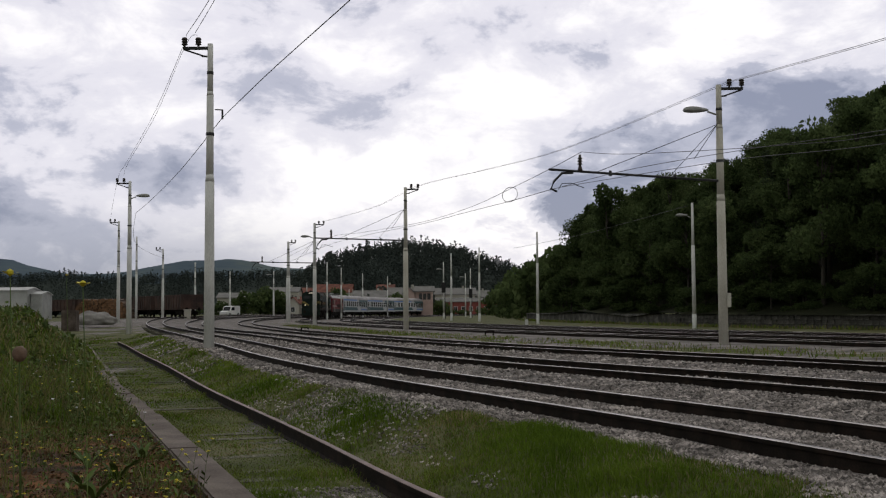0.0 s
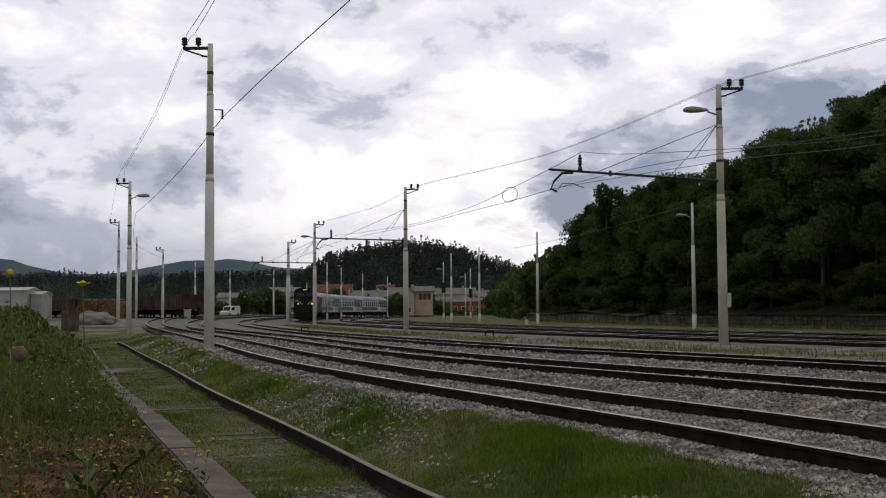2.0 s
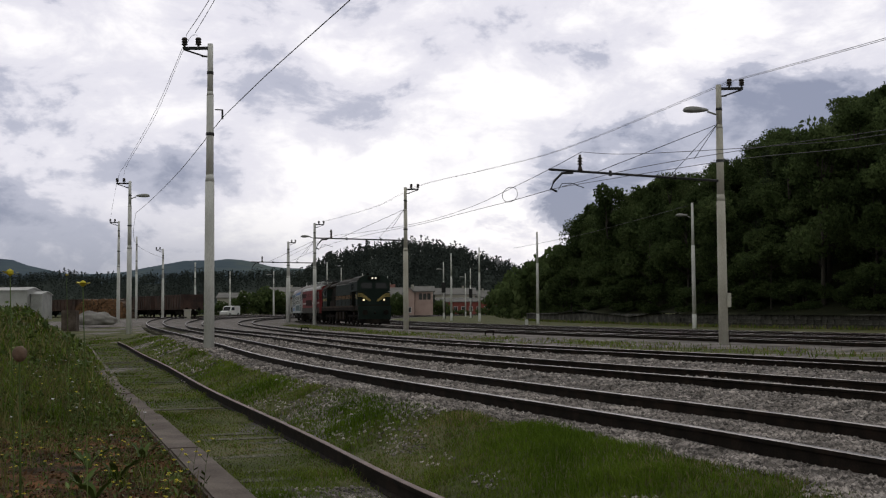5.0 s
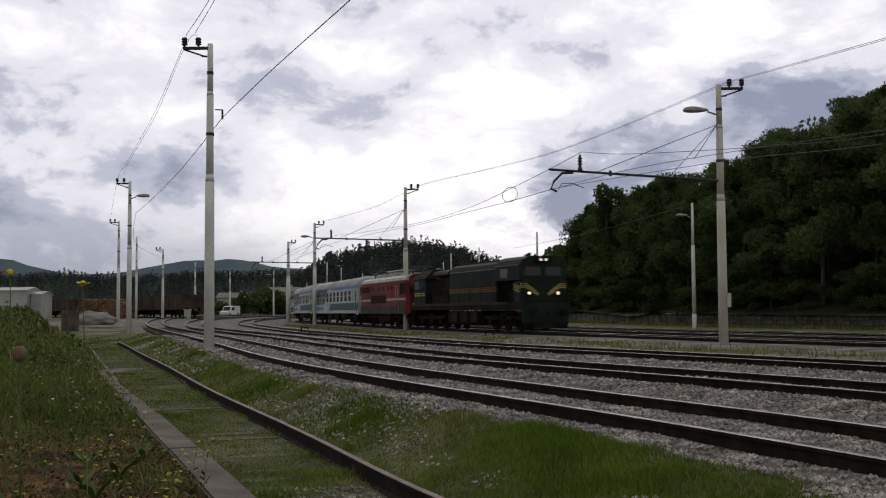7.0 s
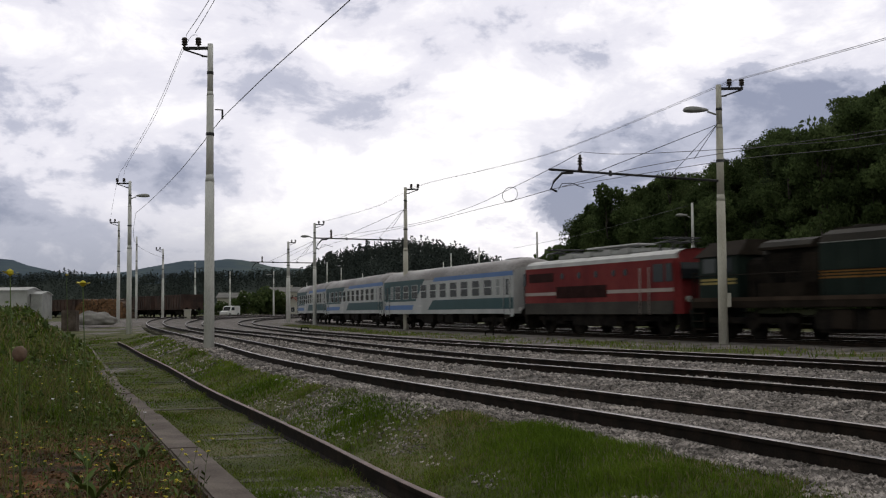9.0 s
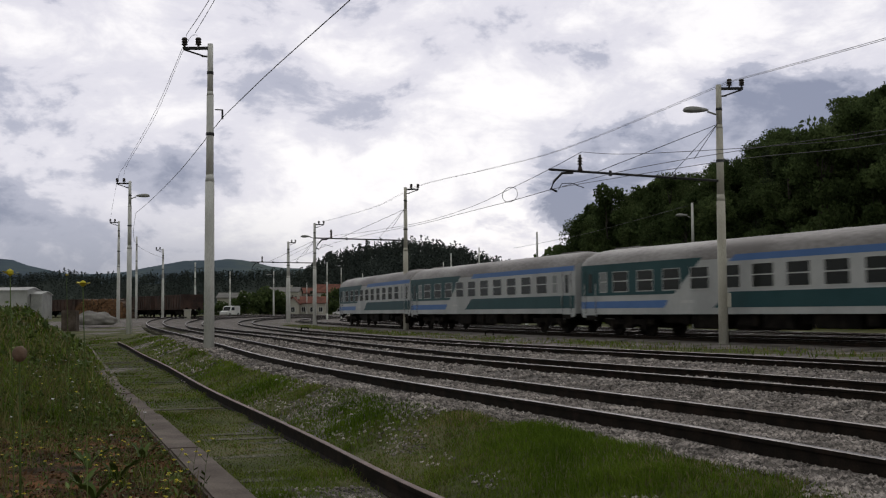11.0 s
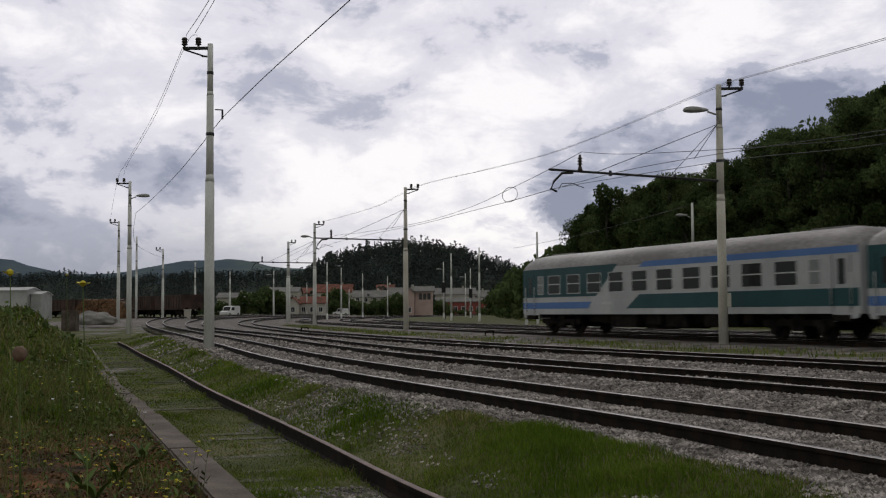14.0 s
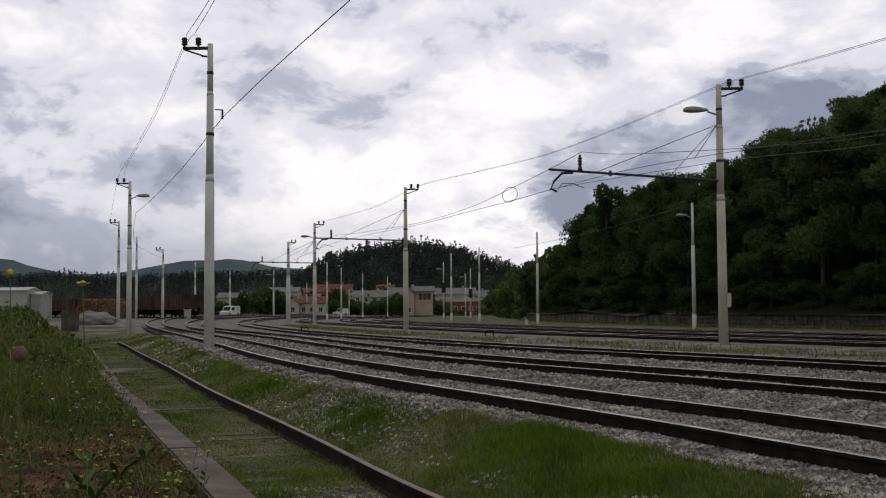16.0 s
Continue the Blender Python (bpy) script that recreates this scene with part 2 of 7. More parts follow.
M_ROOFGREY = mat("grey_fibre_roof", [(0.115, 0.11, 0.105), (0.17, 0.165, 0.16)], 0.85, scale=0.5, fine=6, bump=0.3, spec=0.2)
M_DARKWIN = glass_mat("dark_window_glass", (0.012, 0.014, 0.017))
M_WHITE = mat("white_paint", [(0.55, 0.55, 0.55), (0.66, 0.66, 0.66)], 0.6, scale=0.8, fine=12, bump=0.03)
M_SHED = mat("weathered_white_sheet", [(0.34, 0.34, 0.345), (0.44, 0.44, 0.445)], 0.7, scale=0.5, fine=9, bump=0.05)
M_COACH = mat("coach_white_paint", [(0.33, 0.335, 0.345), (0.39, 0.395, 0.405), (0.45, 0.455, 0.465)], 0.5, spec=0.25, scale=0.5, fine=9, bump=0.03, stretch=(1, 1, 0.35))
M_COACHROOF = mat("sooty_coach_roof", [(0.17, 0.155, 0.157), (0.27, 0.252, 0.255), (0.37, 0.353, 0.355)], 0.6, spec=0.3, scale=0.35, fine=8, bump=0.05, stretch=(0.5, 1.0, 1.0))
M_TEAL = mat("dark_teal_paint", [(0.010, 0.050, 0.058), (0.018, 0.066, 0.076)], 0.5, spec=0.25, scale=0.7, fine=12, bump=0.02)
M_BLUE = mat("light_blue_paint", [(0.070, 0.150, 0.36), (0.095, 0.185, 0.42)], 0.5, spec=0.25, scale=0.7, fine=12, bump=0.02)
M_SEAL = mat("bare_metal_window_frame", [(0.42, 0.42, 0.42), (0.52, 0.52, 0.52)], 0.5, 0.2, scale=6, fine=40, bump=0.0)
M_BLACK = mat("sooty_black_running_gear", [(0.006, 0.005, 0.005), (0.013, 0.011, 0.010), (0.022, 0.018, 0.015)], 0.9, scale=2, fine=25, bump=0.2, spec=0.08)
M_RED = mat("faded_red_paint", [(0.095, 0.009, 0.011), (0.135, 0.014, 0.016), (0.175, 0.026, 0.025)], 0.65, spec=0.15, scale=0.7, fine=14, bump=0.03, stretch=(1, 1, 0.3))
M_REDGREY = mat("grimy_grey_skirt", [(0.036, 0.033, 0.031), (0.060, 0.055, 0.050)], 0.8, spec=0.15, scale=0.8, fine=14, bump=0.05)
M_CREAM = mat("pale_stripe", [(0.30, 0.25, 0.24), (0.38, 0.33, 0.31)], 0.6, spec=0.2, scale=0.8, fine=14, bump=0.02)
M_LOUVRE = mat("dark_louvre", [(0.020, 0.007, 0.007), (0.036, 0.013, 0.012)], 0.8, spec=0.1, scale=2, fine=20, bump=0.1)
M_ROOFMETAL = mat("roof_grey_metal", [(0.26, 0.26, 0.26), (0.38, 0.38, 0.38)], 0.6, 0.1, scale=0.8, fine=14, bump=0.05)
M_DIESEL = mat("dark_green_loco_paint", [(0.006, 0.013, 0.011), (0.010, 0.018, 0.015), (0.015, 0.024, 0.020)], 0.65, spec=0.12, scale=0.7, fine=14, bump=0.04)
M_DIESELROOF = mat("sooty_loco_roof", [(0.016, 0.014, 0.012), (0.030, 0.026, 0.021)], 0.75, spec=0.1, scale=0.7, fine=14, bump=0.05)
M_ORANGE = mat("yellow_orange_stripe", [(0.14, 0.066, 0.016), (0.20, 0.10, 0.024)], 0.6, spec=0.15, scale=0.8, fine=14, bump=0.02)
M_WINGYEL = mat("yellow_wing_paint", [(0.26, 0.20, 0.07), (0.34, 0.27, 0.10)], 0.6, spec=0.15, scale=0.8, fine=14, bump=0.02)
M_GRIME = mat("brown_grimy_frame", [(0.013, 0.010, 0.008), (0.025, 0.019, 0.015)], 0.9, spec=0.08, scale=1.2, fine=18, bump=0.1)
M_HEADLIGHT = mat("lit_headlight", [(0.9, 0.8, 0.6), (0.9, 0.8, 0.6)], 0.3, bump=0.0, emit=(1.0, 0.74, 0.42), glow=1.0)
M_TOPLIGHT = mat("lit_top_light", [(0.9, 0.9, 0.85), (0.9, 0.9, 0.85)], 0.3, bump=0.0, emit=(1.0, 0.86, 0.66), glow=0.6)
M_WAGON = mat("rust_brown_wagon", [(0.030, 0.018, 0.016), (0.055, 0.030, 0.025), (0.085, 0.045, 0.036)], 0.85, scale=0.6, fine=9, bump=0.1)
M_LOG = mat("log_bark", [(0.07, 0.04, 0.025), (0.13, 0.075, 0.045)], 0.9, scale=1.5, fine=14, bump=0.3, per=0.3)
M_LOGEND = mat("sawn_log_end", [(0.13, 0.065, 0.034), (0.22, 0.12, 0.064)], 0.9, scale=2, fine=14, bump=0.1, per=0.35)
M_TYRE = mat("tyre_rubber", [(0.012, 0.012, 0.012), (0.02, 0.02, 0.02)], 0.9, scale=6, fine=30, bump=0.1)
M_SIGNAL = mat("black_signal_board", [(0.008, 0.008, 0.009), (0.015, 0.015, 0.016)], 0.7, scale=3, fine=30, bump=0.05)
M_ANTENNA = mat("grey_lattice_steel", [(0.22, 0.22, 0.24), (0.30, 0.30, 0.32)], 0.6, 0.2, scale=3, fine=30, bump=0.0)
M_GRANITE = mat("grey_gravel_heap", [(0.14, 0.13, 0.125), (0.24, 0.225, 0.215)], 0.95, scale=0.6, fine=5, bump=0.5, bump_dist=0.05)

# ---------------------------------------------------------------- mesh helpers
RNG = random.Random(7)
NRG = np.random.default_rng(11)


def link_mesh(name, bm, material, parent=None, label="", smooth=False):
    me = bpy.data.meshes.new(name)
    bm.to_mesh(me)
    bm.free()
    for m in (material if isinstance(material, (list, tuple)) else [material]):
        me.materials.append(m)
    if smooth:
        for p in me.polygons:
            p.use_smooth = True
    ob = new(name, me)
    if parent:
        ob.parent = parent
    if label:
        ob["label"] = label
    return ob


def part(name, bm, material, parent, label="", smooth=False):
    return link_mesh(name, bm, material, parent, label, smooth)


def raw(name, verts, faces, material, parent=None, smooth=False, mats=None):
    me = bpy.data.meshes.new(name)
    me.from_pydata([tuple(v) for v in verts] if not isinstance(verts, np.ndarray) else verts.tolist(), [], faces if not isinstance(faces, np.ndarray) else faces.tolist())
    for m in (material if isinstance(material, (list, tuple)) else [material]):
        me.materials.append(m)
    if mats is not None:
        me.polygons.foreach_set("material_index", mats)
    if smooth:
        me.polygons.foreach_set("use_smooth", [True] * len(me.polygons))
    me.update()
    ob = new(name, me)
    if parent:
        ob.parent = parent
    return ob


def empty(name, m=None):
    ob = new(name)
    ob.empty_display_size = 0.2
    if m is not None:
        ob.matrix_world = m
    return ob


def box(bm, x0, x1, y0, y1, z0, z1, bevel=0.0, mi=0):
    vs = [bm.verts.new(p) for p in ((x0, y0, z0), (x1, y0, z0), (x1, y1, z0), (x0, y1, z0), (x0, y0, z1), (x1, y0, z1), (x1, y1, z1), (x0, y1, z1))]
    fs = []
    for q in ((3, 2, 1, 0), (4, 5, 6, 7), (0, 1, 5, 4), (1, 2, 6, 5), (2, 3, 7, 6), (3, 0, 4, 7)):
        f = bm.faces.new([vs[i] for i in q])
        f.material_index = mi
        fs.append(f)
    if bevel:
        es = list({e for f in fs for e in f.edges})
        bmesh.ops.bevel(bm, geom=es, offset=bevel, segments=2, affect="EDGES")
    return fs


def tube(bm, a, b, r0, r1=None, n=10, mi=0, caps=True):
    a, b = Vector(a), Vector(b)
    r1 = r0 if r1 is None else r1
    d = (b - a).normalized()
    u = d.orthogonal().normalized()
    w = d.cross(u)
    ra, rb = [], []
    for i in range(n):
        c, s = math.cos(2 * math.pi * i / n), math.sin(2 * math.pi * i / n)
        ra.append(bm.verts.new(a + (u * c + w * s) * r0))
        rb.append(bm.verts.new(b + (u * c + w * s) * r1))
    for i in range(n):
        f = bm.faces.new((ra[i], ra[(i + 1) % n], rb[(i + 1) % n], rb[i]))
        f.smooth, f.material_index = True, mi
    if caps:
        bm.faces.new(ra[::-1]).material_index = mi
        bm.faces.new(rb).material_index = mi


def sweep(bm, pts, r, n=6):
    """One bent tube through the points."""
    pts = [Vector(p) for p in pts]
    rings = []
    for i, p in enumerate(pts):
        d = (pts[min(i + 1, len(pts) - 1)] - pts[max(i - 1, 0)]).normalized()
        u = d.cross(Vector((0.13, 0.07, 1.0))).normalized()
        w = d.cross(u)
        rings.append([bm.verts.new(p + (u * math.cos(2 * math.pi * k / n) + w * math.sin(2 * math.pi * k / n)) * r) for k in range(n)])
    for a, b in zip(rings, rings[1:]):
        for k in range(n):
            bm.faces.new((a[k], a[(k + 1) % n], b[(k + 1) % n], b[k])).smooth = True
    bm.faces.new(rings[0][::-1])
    bm.faces.new(rings[-1])


def prism(bm, outline, axis, lo, hi, mi=0):
    """An outline of 2D points drawn out along an axis (0, 1 or 2) from lo to hi."""
    def put(p, h):
        q = list(p)
        q.insert(axis, h)
        return bm.verts.new(q)
    a = [put(p, lo) for p in outline]
    b = [put(p, hi) for p in outline]
    n = len(a)
    for i in range(n):
        bm.faces.new((a[i], a[(i + 1) % n], b[(i + 1) % n], b[i])).material_index = mi
    bm.faces.new(a[::-1]).material_index = mi
    bm.faces.new(b).material_index = mi
    bmesh.ops.recalc_face_normals(bm, faces=bm.faces[:])


def smooth01(v):
    v = min(1.0, max(0.0, v))
    return v * v * (3 - 2 * v)


def nspline(points, step):
    """Points at even steps along a smooth curve through the given ones."""
    P = np.array(points, float)
    t = np.r_[0, np.cumsum(np.linalg.norm(np.diff(P, axis=0), axis=1))]
    m = len(t)
    A, B, h = np.zeros((m, m)), np.zeros((m, 2)), np.diff(t)
    A[0, 0] = A[-1, -1] = 1
    for i in range(1, m - 1):
        A[i, i - 1], A[i, i], A[i, i + 1] = h[i - 1], 2 * (h[i - 1] + h[i]), h[i]
        B[i] = 6 * ((P[i + 1] - P[i]) / h[i] - (P[i] - P[i - 1]) / h[i - 1])
    M = np.linalg.solve(A, B)
    u = np.linspace(0, t[-1], int(t[-1] / step) + 2)
    k = np.clip(np.searchsorted(t, u) - 1, 0, m - 2)
    a, b, hk = (t[k + 1] - u)[:, None], (u - t[k])[:, None], h[k][:, None]
    return M[k] * a**3 / 6 / hk + M[k + 1] * b**3 / 6 / hk + (P[k] / hk - M[k] * hk / 6) * a + (P[k + 1] / hk - M[k + 1] * hk / 6) * b


def frames_of(P):
    T = np.gradient(P, axis=0)
    T /= np.linalg.norm(T, axis=1)[:, None]
    return T, np.c_[T[:, 1], -T[:, 0]]


def offset_line(P, d):
    return P + frames_of(P)[1] * d


# ---------------------------------------------------------------- the lie of the land
# centre lines of the tracks, from near to far
T1 = [(5.6, -6.0), (3.6, -1.0), (1.4, 4.0), (-0.70, 8.55), (-1.90, 12.05), (-4.60, 19.8), (-8.38, 31.3), (-12.0, 42.0), (-15.4, 52.2), (-17.6, 58.5)]
T2N = [(8.2, -8.0), (5.9, -0.5), (4.45, 4.0), (3.08, 7.95), (2.16, 10.5), (0.79, 13.89), (-0.75, 17.68), (-3.62, 25.5), (-7.12, 37.11), (-15.75, 65.1), (-24.5, 94.0), (-31.5, 122.0), (-35.5, 150.0), (-36.6, 180.0), (-35.0, 220.0), (-30, 255)]
T3F = [(14.0, -1.0), (10.0, 8.5), (6.01, 18.19), (1.59, 27.81), (-1.75, 37.5), (-8.1, 57.6), (-14.84, 77.3), (-22.6, 106.0), (-27.6, 135.0), (-29.6, 165.0), (-29.0, 200.0), (-24, 245)]
T4F = [(18.5, 6.0), (13.2, 17.0), (8.81, 26.61), (5.75, 33.2), (2.33, 40.9), (-2.5, 53.6), (-6.1, 64.0), (-12.05, 84.7), (-18.9, 113.0), (-22.9, 138.0), (-24.8, 165.0), (-24.3, 200.0), (-20, 240)]
T5 = [(32.0, 4.0), (26.0, 17.0), (19.65, 30.35), (14.65, 40.33), (10.04, 50.3), (5.8, 60.28), (1.2, 72.26), (-3.2, 85.23), (-7.58, 100.19), (-11.07, 113.0), (-14.72, 128.0), (-17.57, 144.0), (-19.52, 160.0),
      (-20.18, 177.0), (-19.5, 205.0), (-16.63, 231.0), (-10.92, 260.0), (-4.6, 280.0), (4.5, 300.0), (18.0, 322.0), (40.0, 350.0), (70.0, 380.0)]
LINE1 = nspline(T1, 0.5)
LINE2 = offset_line(nspline(T2N, 0.6), 0.75)
LINE3 = offset_line(nspline(T3F, 0.6), -0.75)
LINE4 = offset_line(nspline(T4F, 0.6), -0.75)
LINE5 = nspline(T5, 0.6)
LINE6 = offset_line(LINE5, 5.6)
LINE7 = offset_line(LINE5, 10.2)
KERB = nspline([(2.9, -4.0), (1.2, 1.0), (-0.1, 4.5), (-1.33, 8.0), (-2.28, 10.68), (-3.26, 13.44), (-4.97, 18.15), (-7.13, 24.07), (-7.75, 25.8)], 0.25)


def ground_z(x, y):
    z = -0.20 + 0.0021 * min(max(0.0, y - 40.0), 260.0)
    z += 0.5 * smooth01((-18.0 - x) / 18.0) * smooth01((y - 80.0) / 70.0)
    return z


def rail_z(x, y):
    return ground_z(x, y) + 0.20


TABLE = {}


def line_x(L, y):
    """Where a line passes at y, from a table at steps of 0.25 m from y = -20."""
    t = TABLE.get(id(L))
    if t is None:
        i = np.argsort(L[:, 1])
        t = TABLE[id(L)] = np.interp(np.arange(-20, 330, 0.25), L[i, 1], L[i, 0]).tolist()
    q = min(max((y + 20.0) * 4.0, 0.0), 1398.0)
    k = int(q)
    return t[k] + (t[k + 1] - t[k]) * (q - k)


BEDS = [(LINE2, 0.10), (LINE3, 0.05), (LINE4, 0.0), (LINE5, 0.0), (LINE6, -0.02), (LINE7, -0.02)]


def bed_z(x, y):
    """How far the ballast stands above the plain ground beside and between the rails."""
    best = 0.0
    for L, dz in BEDS:
        d = abs(x - line_x(L, y)) * 0.93
        if d < 3.2:
            best = max(best, (0.060 + dz) * (1 - smooth01((d - 1.35) / 1.7)))
    return best


def kerb_x(y):
    return line_x(KERB, y) if y < 25.5 else (line_x(LINE1, y) if y < 58 else -17.6 - 0.40 * (y - 58)) - 1.25


def t1_drop(x, y):
    """The siding lies in a shallow dip."""
    cx = line_x(LINE1, y)
    return 0.30 * (1 - smooth01((x - cx - 0.8) / 1.7)) * (1 - smooth01((y - 60) / 40))


def bank_z(x, y):
    """The weedy bank behind the kerb."""
    d = kerb_x(y) - 0.3 - x
    far = smooth01((y - 18.0) / 40.0)
    if d <= 0:
        return 0.0
    return 0.88 * smooth01((d - 0.1) / (2.4 + 5.0 * (1 - far))) * smooth01((y - 3.0) / 12.0) * (1 + 0.7 * far)


def land_z(x, y):
    z = ground_z(x, y)
    if y < 110 and x < 8:
        if x > kerb_x(y) - 0.3:
            z -= t1_drop(x, y) * 0.90
        else:
            z += bank_z(x, y) * (1 - smooth01((y - 55) / 40)) + (0.03 if y < 32 else 0.0)
    if 2 < y < 125 and x > -40:
        z += bed_z(x, y)
    z += 0.03 * noise.noise((x * 0.7, y * 0.7, 0.0)) if abs(x) < 60 and y < 80 else 0.0
    return z

# ---------------------------------------------------------------- ground
def axis_steps(spans):
    out = []
    for lo, hi, step in spans:
        out += list(np.arange(lo, hi, step))
    return sorted(set(round(float(v), 3) for v in out))


def make_ground():
    xs = axis_steps([(-3000, -400, 400), (-400, -60, 20), (-60, -20, 2.0), (-20, 9, 0.35), (9, 60, 2.0), (60, 400, 20), (400, 3001, 400)])
    ys = axis_steps([(-600, -40, 60), (-40, 3, 2.0), (3, 36, 0.35), (36, 70, 0.9), (70, 300, 5), (300, 900, 50), (900, 4200, 300)])
    nx = len(xs)
    verts = [(x, y, land_z(x, y)) for y in ys for x in xs]
    faces = [(j * nx + i, j * nx + i + 1, (j + 1) * nx + i + 1, (j + 1) * nx + i) for j in range(len(ys) - 1) for i in range(nx - 1)]
    mats = []
    for j in range(len(ys) - 1):
        for i in range(nx - 1):
            x, y = (xs[i] + xs[i + 1]) / 2, (ys[j] + ys[j + 1]) / 2
            mats.append(ground_kind(x, y))
    ob = raw("ground", verts, faces, [M_BEDMIX, M_TURF, M_SOIL], smooth=True, mats=mats)
    tagged(ob, "grey ballast yard with weeds and red soil bank", "ground", kind="structure")
    return ob


def turf_amount(x, y):
    """How grassy a spot is: the siding, its verge, and the strips between the far tracks."""
    n = noise.noise((x * 0.35, y * 0.22, 3.0)) + 0.5 * noise.noise((x * 1.1, y * 0.8, 9.0))
    c1 = line_x(LINE1, y) if y < 58 else kerb_x(y) + 1.25
    c2 = line_x(LINE2, y) - 1.5
    a = 0.0
    if y < 100:
        if kerb_x(y) < x < c2:
            f = (x - c1) / max(0.5, c2 - c1)
            a = 0.60 + 0.50 * n
            if f < 0.25:
                a = 0.60 + 0.35 * n
            elif f > 0.70:
                a = (0.68 - 0.50 * (f - 0.70) if y > 12 else 0.70 - 0.4 * (f - 0.70)) + 0.68 * n
    if y < 10.5 and abs(x - c1) < 0.75:
        a = 0.50 - 0.05 * (10.5 - y) + 0.6 * n
    if 20 < y < 130:
        c4, c5 = line_x(LINE4, y) + 2.2, line_x(LINE5, y) - 2.0
        if c4 + 0.25 * (c5 - c4) < x < c5 - 0.15 * (c5 - c4):
            a = 0.50 + 0.6 * n
    return a


def ground_kind(x, y):
    if y < 34 and x < kerb_x(y) - 0.1 and x > -60:
        return 2
    if x < kerb_x(y) and y < 130:
        return 1
    if y > 130 and x < -44:
        return 1
    if turf_amount(x, y) > 0.5:
        return 1
    if y > 20 and x > line_x(LINE7, y) + 1.9:
        return 1
    if y > 305 or abs(x) > 120 or y < -30:
        return 1
    return 0


M_BEDMIX = M_GRAVEL
M_TURF = mat("thin_turf", [(0.045, 0.052, 0.018), (0.075, 0.080, 0.029), (0.115, 0.108, 0.056)], 0.95, scale=0.6, fine=9, bump=0.6, bump_dist=0.04, spec=0.1)
make_ground()


# ---------------------------------------------------------------- tracks
RAIL_OUT = [(-0.065, -0.172), (0.065, -0.172), (0.065, -0.158), (0.010, -0.142), (0.009, -0.05), (0.034, -0.036), (0.036, -0.004), (0.028, 0.0), (-0.028, 0.0), (-0.036, -0.004), (-0.034, -0.036), (-0.009, -0.05), (-0.010, -0.142), (-0.065, -0.158)]


def sweep_rail(line, dz, top_mat, parent):
    _, N = frames_of(line)
    n = len(RAIL_OUT)
    verts, faces, mats = [], [], []
    for (x, y), (nx, ny) in zip(line, N):
        z = rail_z(x, y) + dz
        verts += [(x + nx * a, y + ny * a, z + b) for a, b in RAIL_OUT]
    for i in range(len(line) - 1):
        for k in range(n):
            faces.append((i * n + k, i * n + (k + 1) % n, (i + 1) * n + (k + 1) % n, (i + 1) * n + k))
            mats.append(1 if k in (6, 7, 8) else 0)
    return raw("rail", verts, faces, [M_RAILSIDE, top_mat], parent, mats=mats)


def make_track(line, dz, top_mat, label, near=(0, 0), sleepers=True, sunk=0.0, group="tracks of the yard"):
    top = empty("railway_track")
    tagged(top, label, "railway track", group)
    for side in (-0.75, 0.75):
        sweep_rail(offset_line(line, side), dz - (sunk if side < 0 else 0.0), top_mat, top)
    if sleepers:
        seg = np.r_[0, np.cumsum(np.linalg.norm(np.diff(line, axis=0), axis=1))]
        T, N = frames_of(line)
        s, made = 0.0, 0
        while s < seg[-1]:
            x, y = np.interp(s, seg, line[:, 0]), np.interp(s, seg, line[:, 1])
            i = min(len(T) - 1, int(np.searchsorted(seg, s)))
            s += 0.62
            if not (near[0] < y < near[1]) or made > 280:
                continue
            made += 1
            ob = new("sleeper", SLEEPER)
            ob.parent = top
            ob.matrix_basis = Matrix.Translation((x, y, rail_z(x, y) + dz - 0.172 + (0.003 if sunk else 0.0))) @ Matrix.Rotation(math.atan2(T[i, 1], T[i, 0]) + RNG.uniform(-0.02, 0.02), 4, "Z")
    return top


def sleeper_mesh():
    bm = bmesh.new()
    box(bm, -0.13, 0.13, -1.25, 1.25, -0.16, 0.0, bevel=0.015)
    me = bpy.data.meshes.new("sleeper")
    bm.to_mesh(me)
    bm.free()
    me.materials.append(M_SLEEPER)
    return me


SLEEPER = sleeper_mesh()
make_track(LINE1, -0.30, M_RAILRUST, "rusty overgrown siding track on weathered sleepers", (3, 60), sunk=0.17)
make_track(LINE2, 0.10, M_RAILTOP, "dark rusty railway track on pale ballast", (2, 110))
make_track(LINE3, 0.05, M_RAILTOP, "dark railway track with worn rail heads", (4, 120))
make_track(LINE4, 0.0, M_RAILTOP, "dark railway track with shiny rail heads", (10, 120))
make_track(LINE5, 0.0, M_RAILTOP, "running line on which the train passes", (25, 160))
make_track(LINE6, -0.02, M_RAILTOP, "far siding track beside grass strip", (30, 120))
SIDE_A = nspline([(-30.5, 146.5), (-37.0, 157.6), (-44.2, 170.0), (-53.0, 185.2)], 1.0)
SIDE_B = nspline([(-50.0, 189.0), (-58.5, 196.0), (-69.0, 205.0), (-80.0, 214.0), (-90.0, 222.4)], 1.0)
make_track(SIDE_A, 0.0, M_RAILTOP, "wagon siding track on the far side", sleepers=False)
make_track(SIDE_B, 0.0, M_RAILTOP, "wagon siding track behind the logs", sleepers=False)
make_track(LINE7, -0.02, M_RAILTOP, "far siding track beside stone wall", (30, 120))


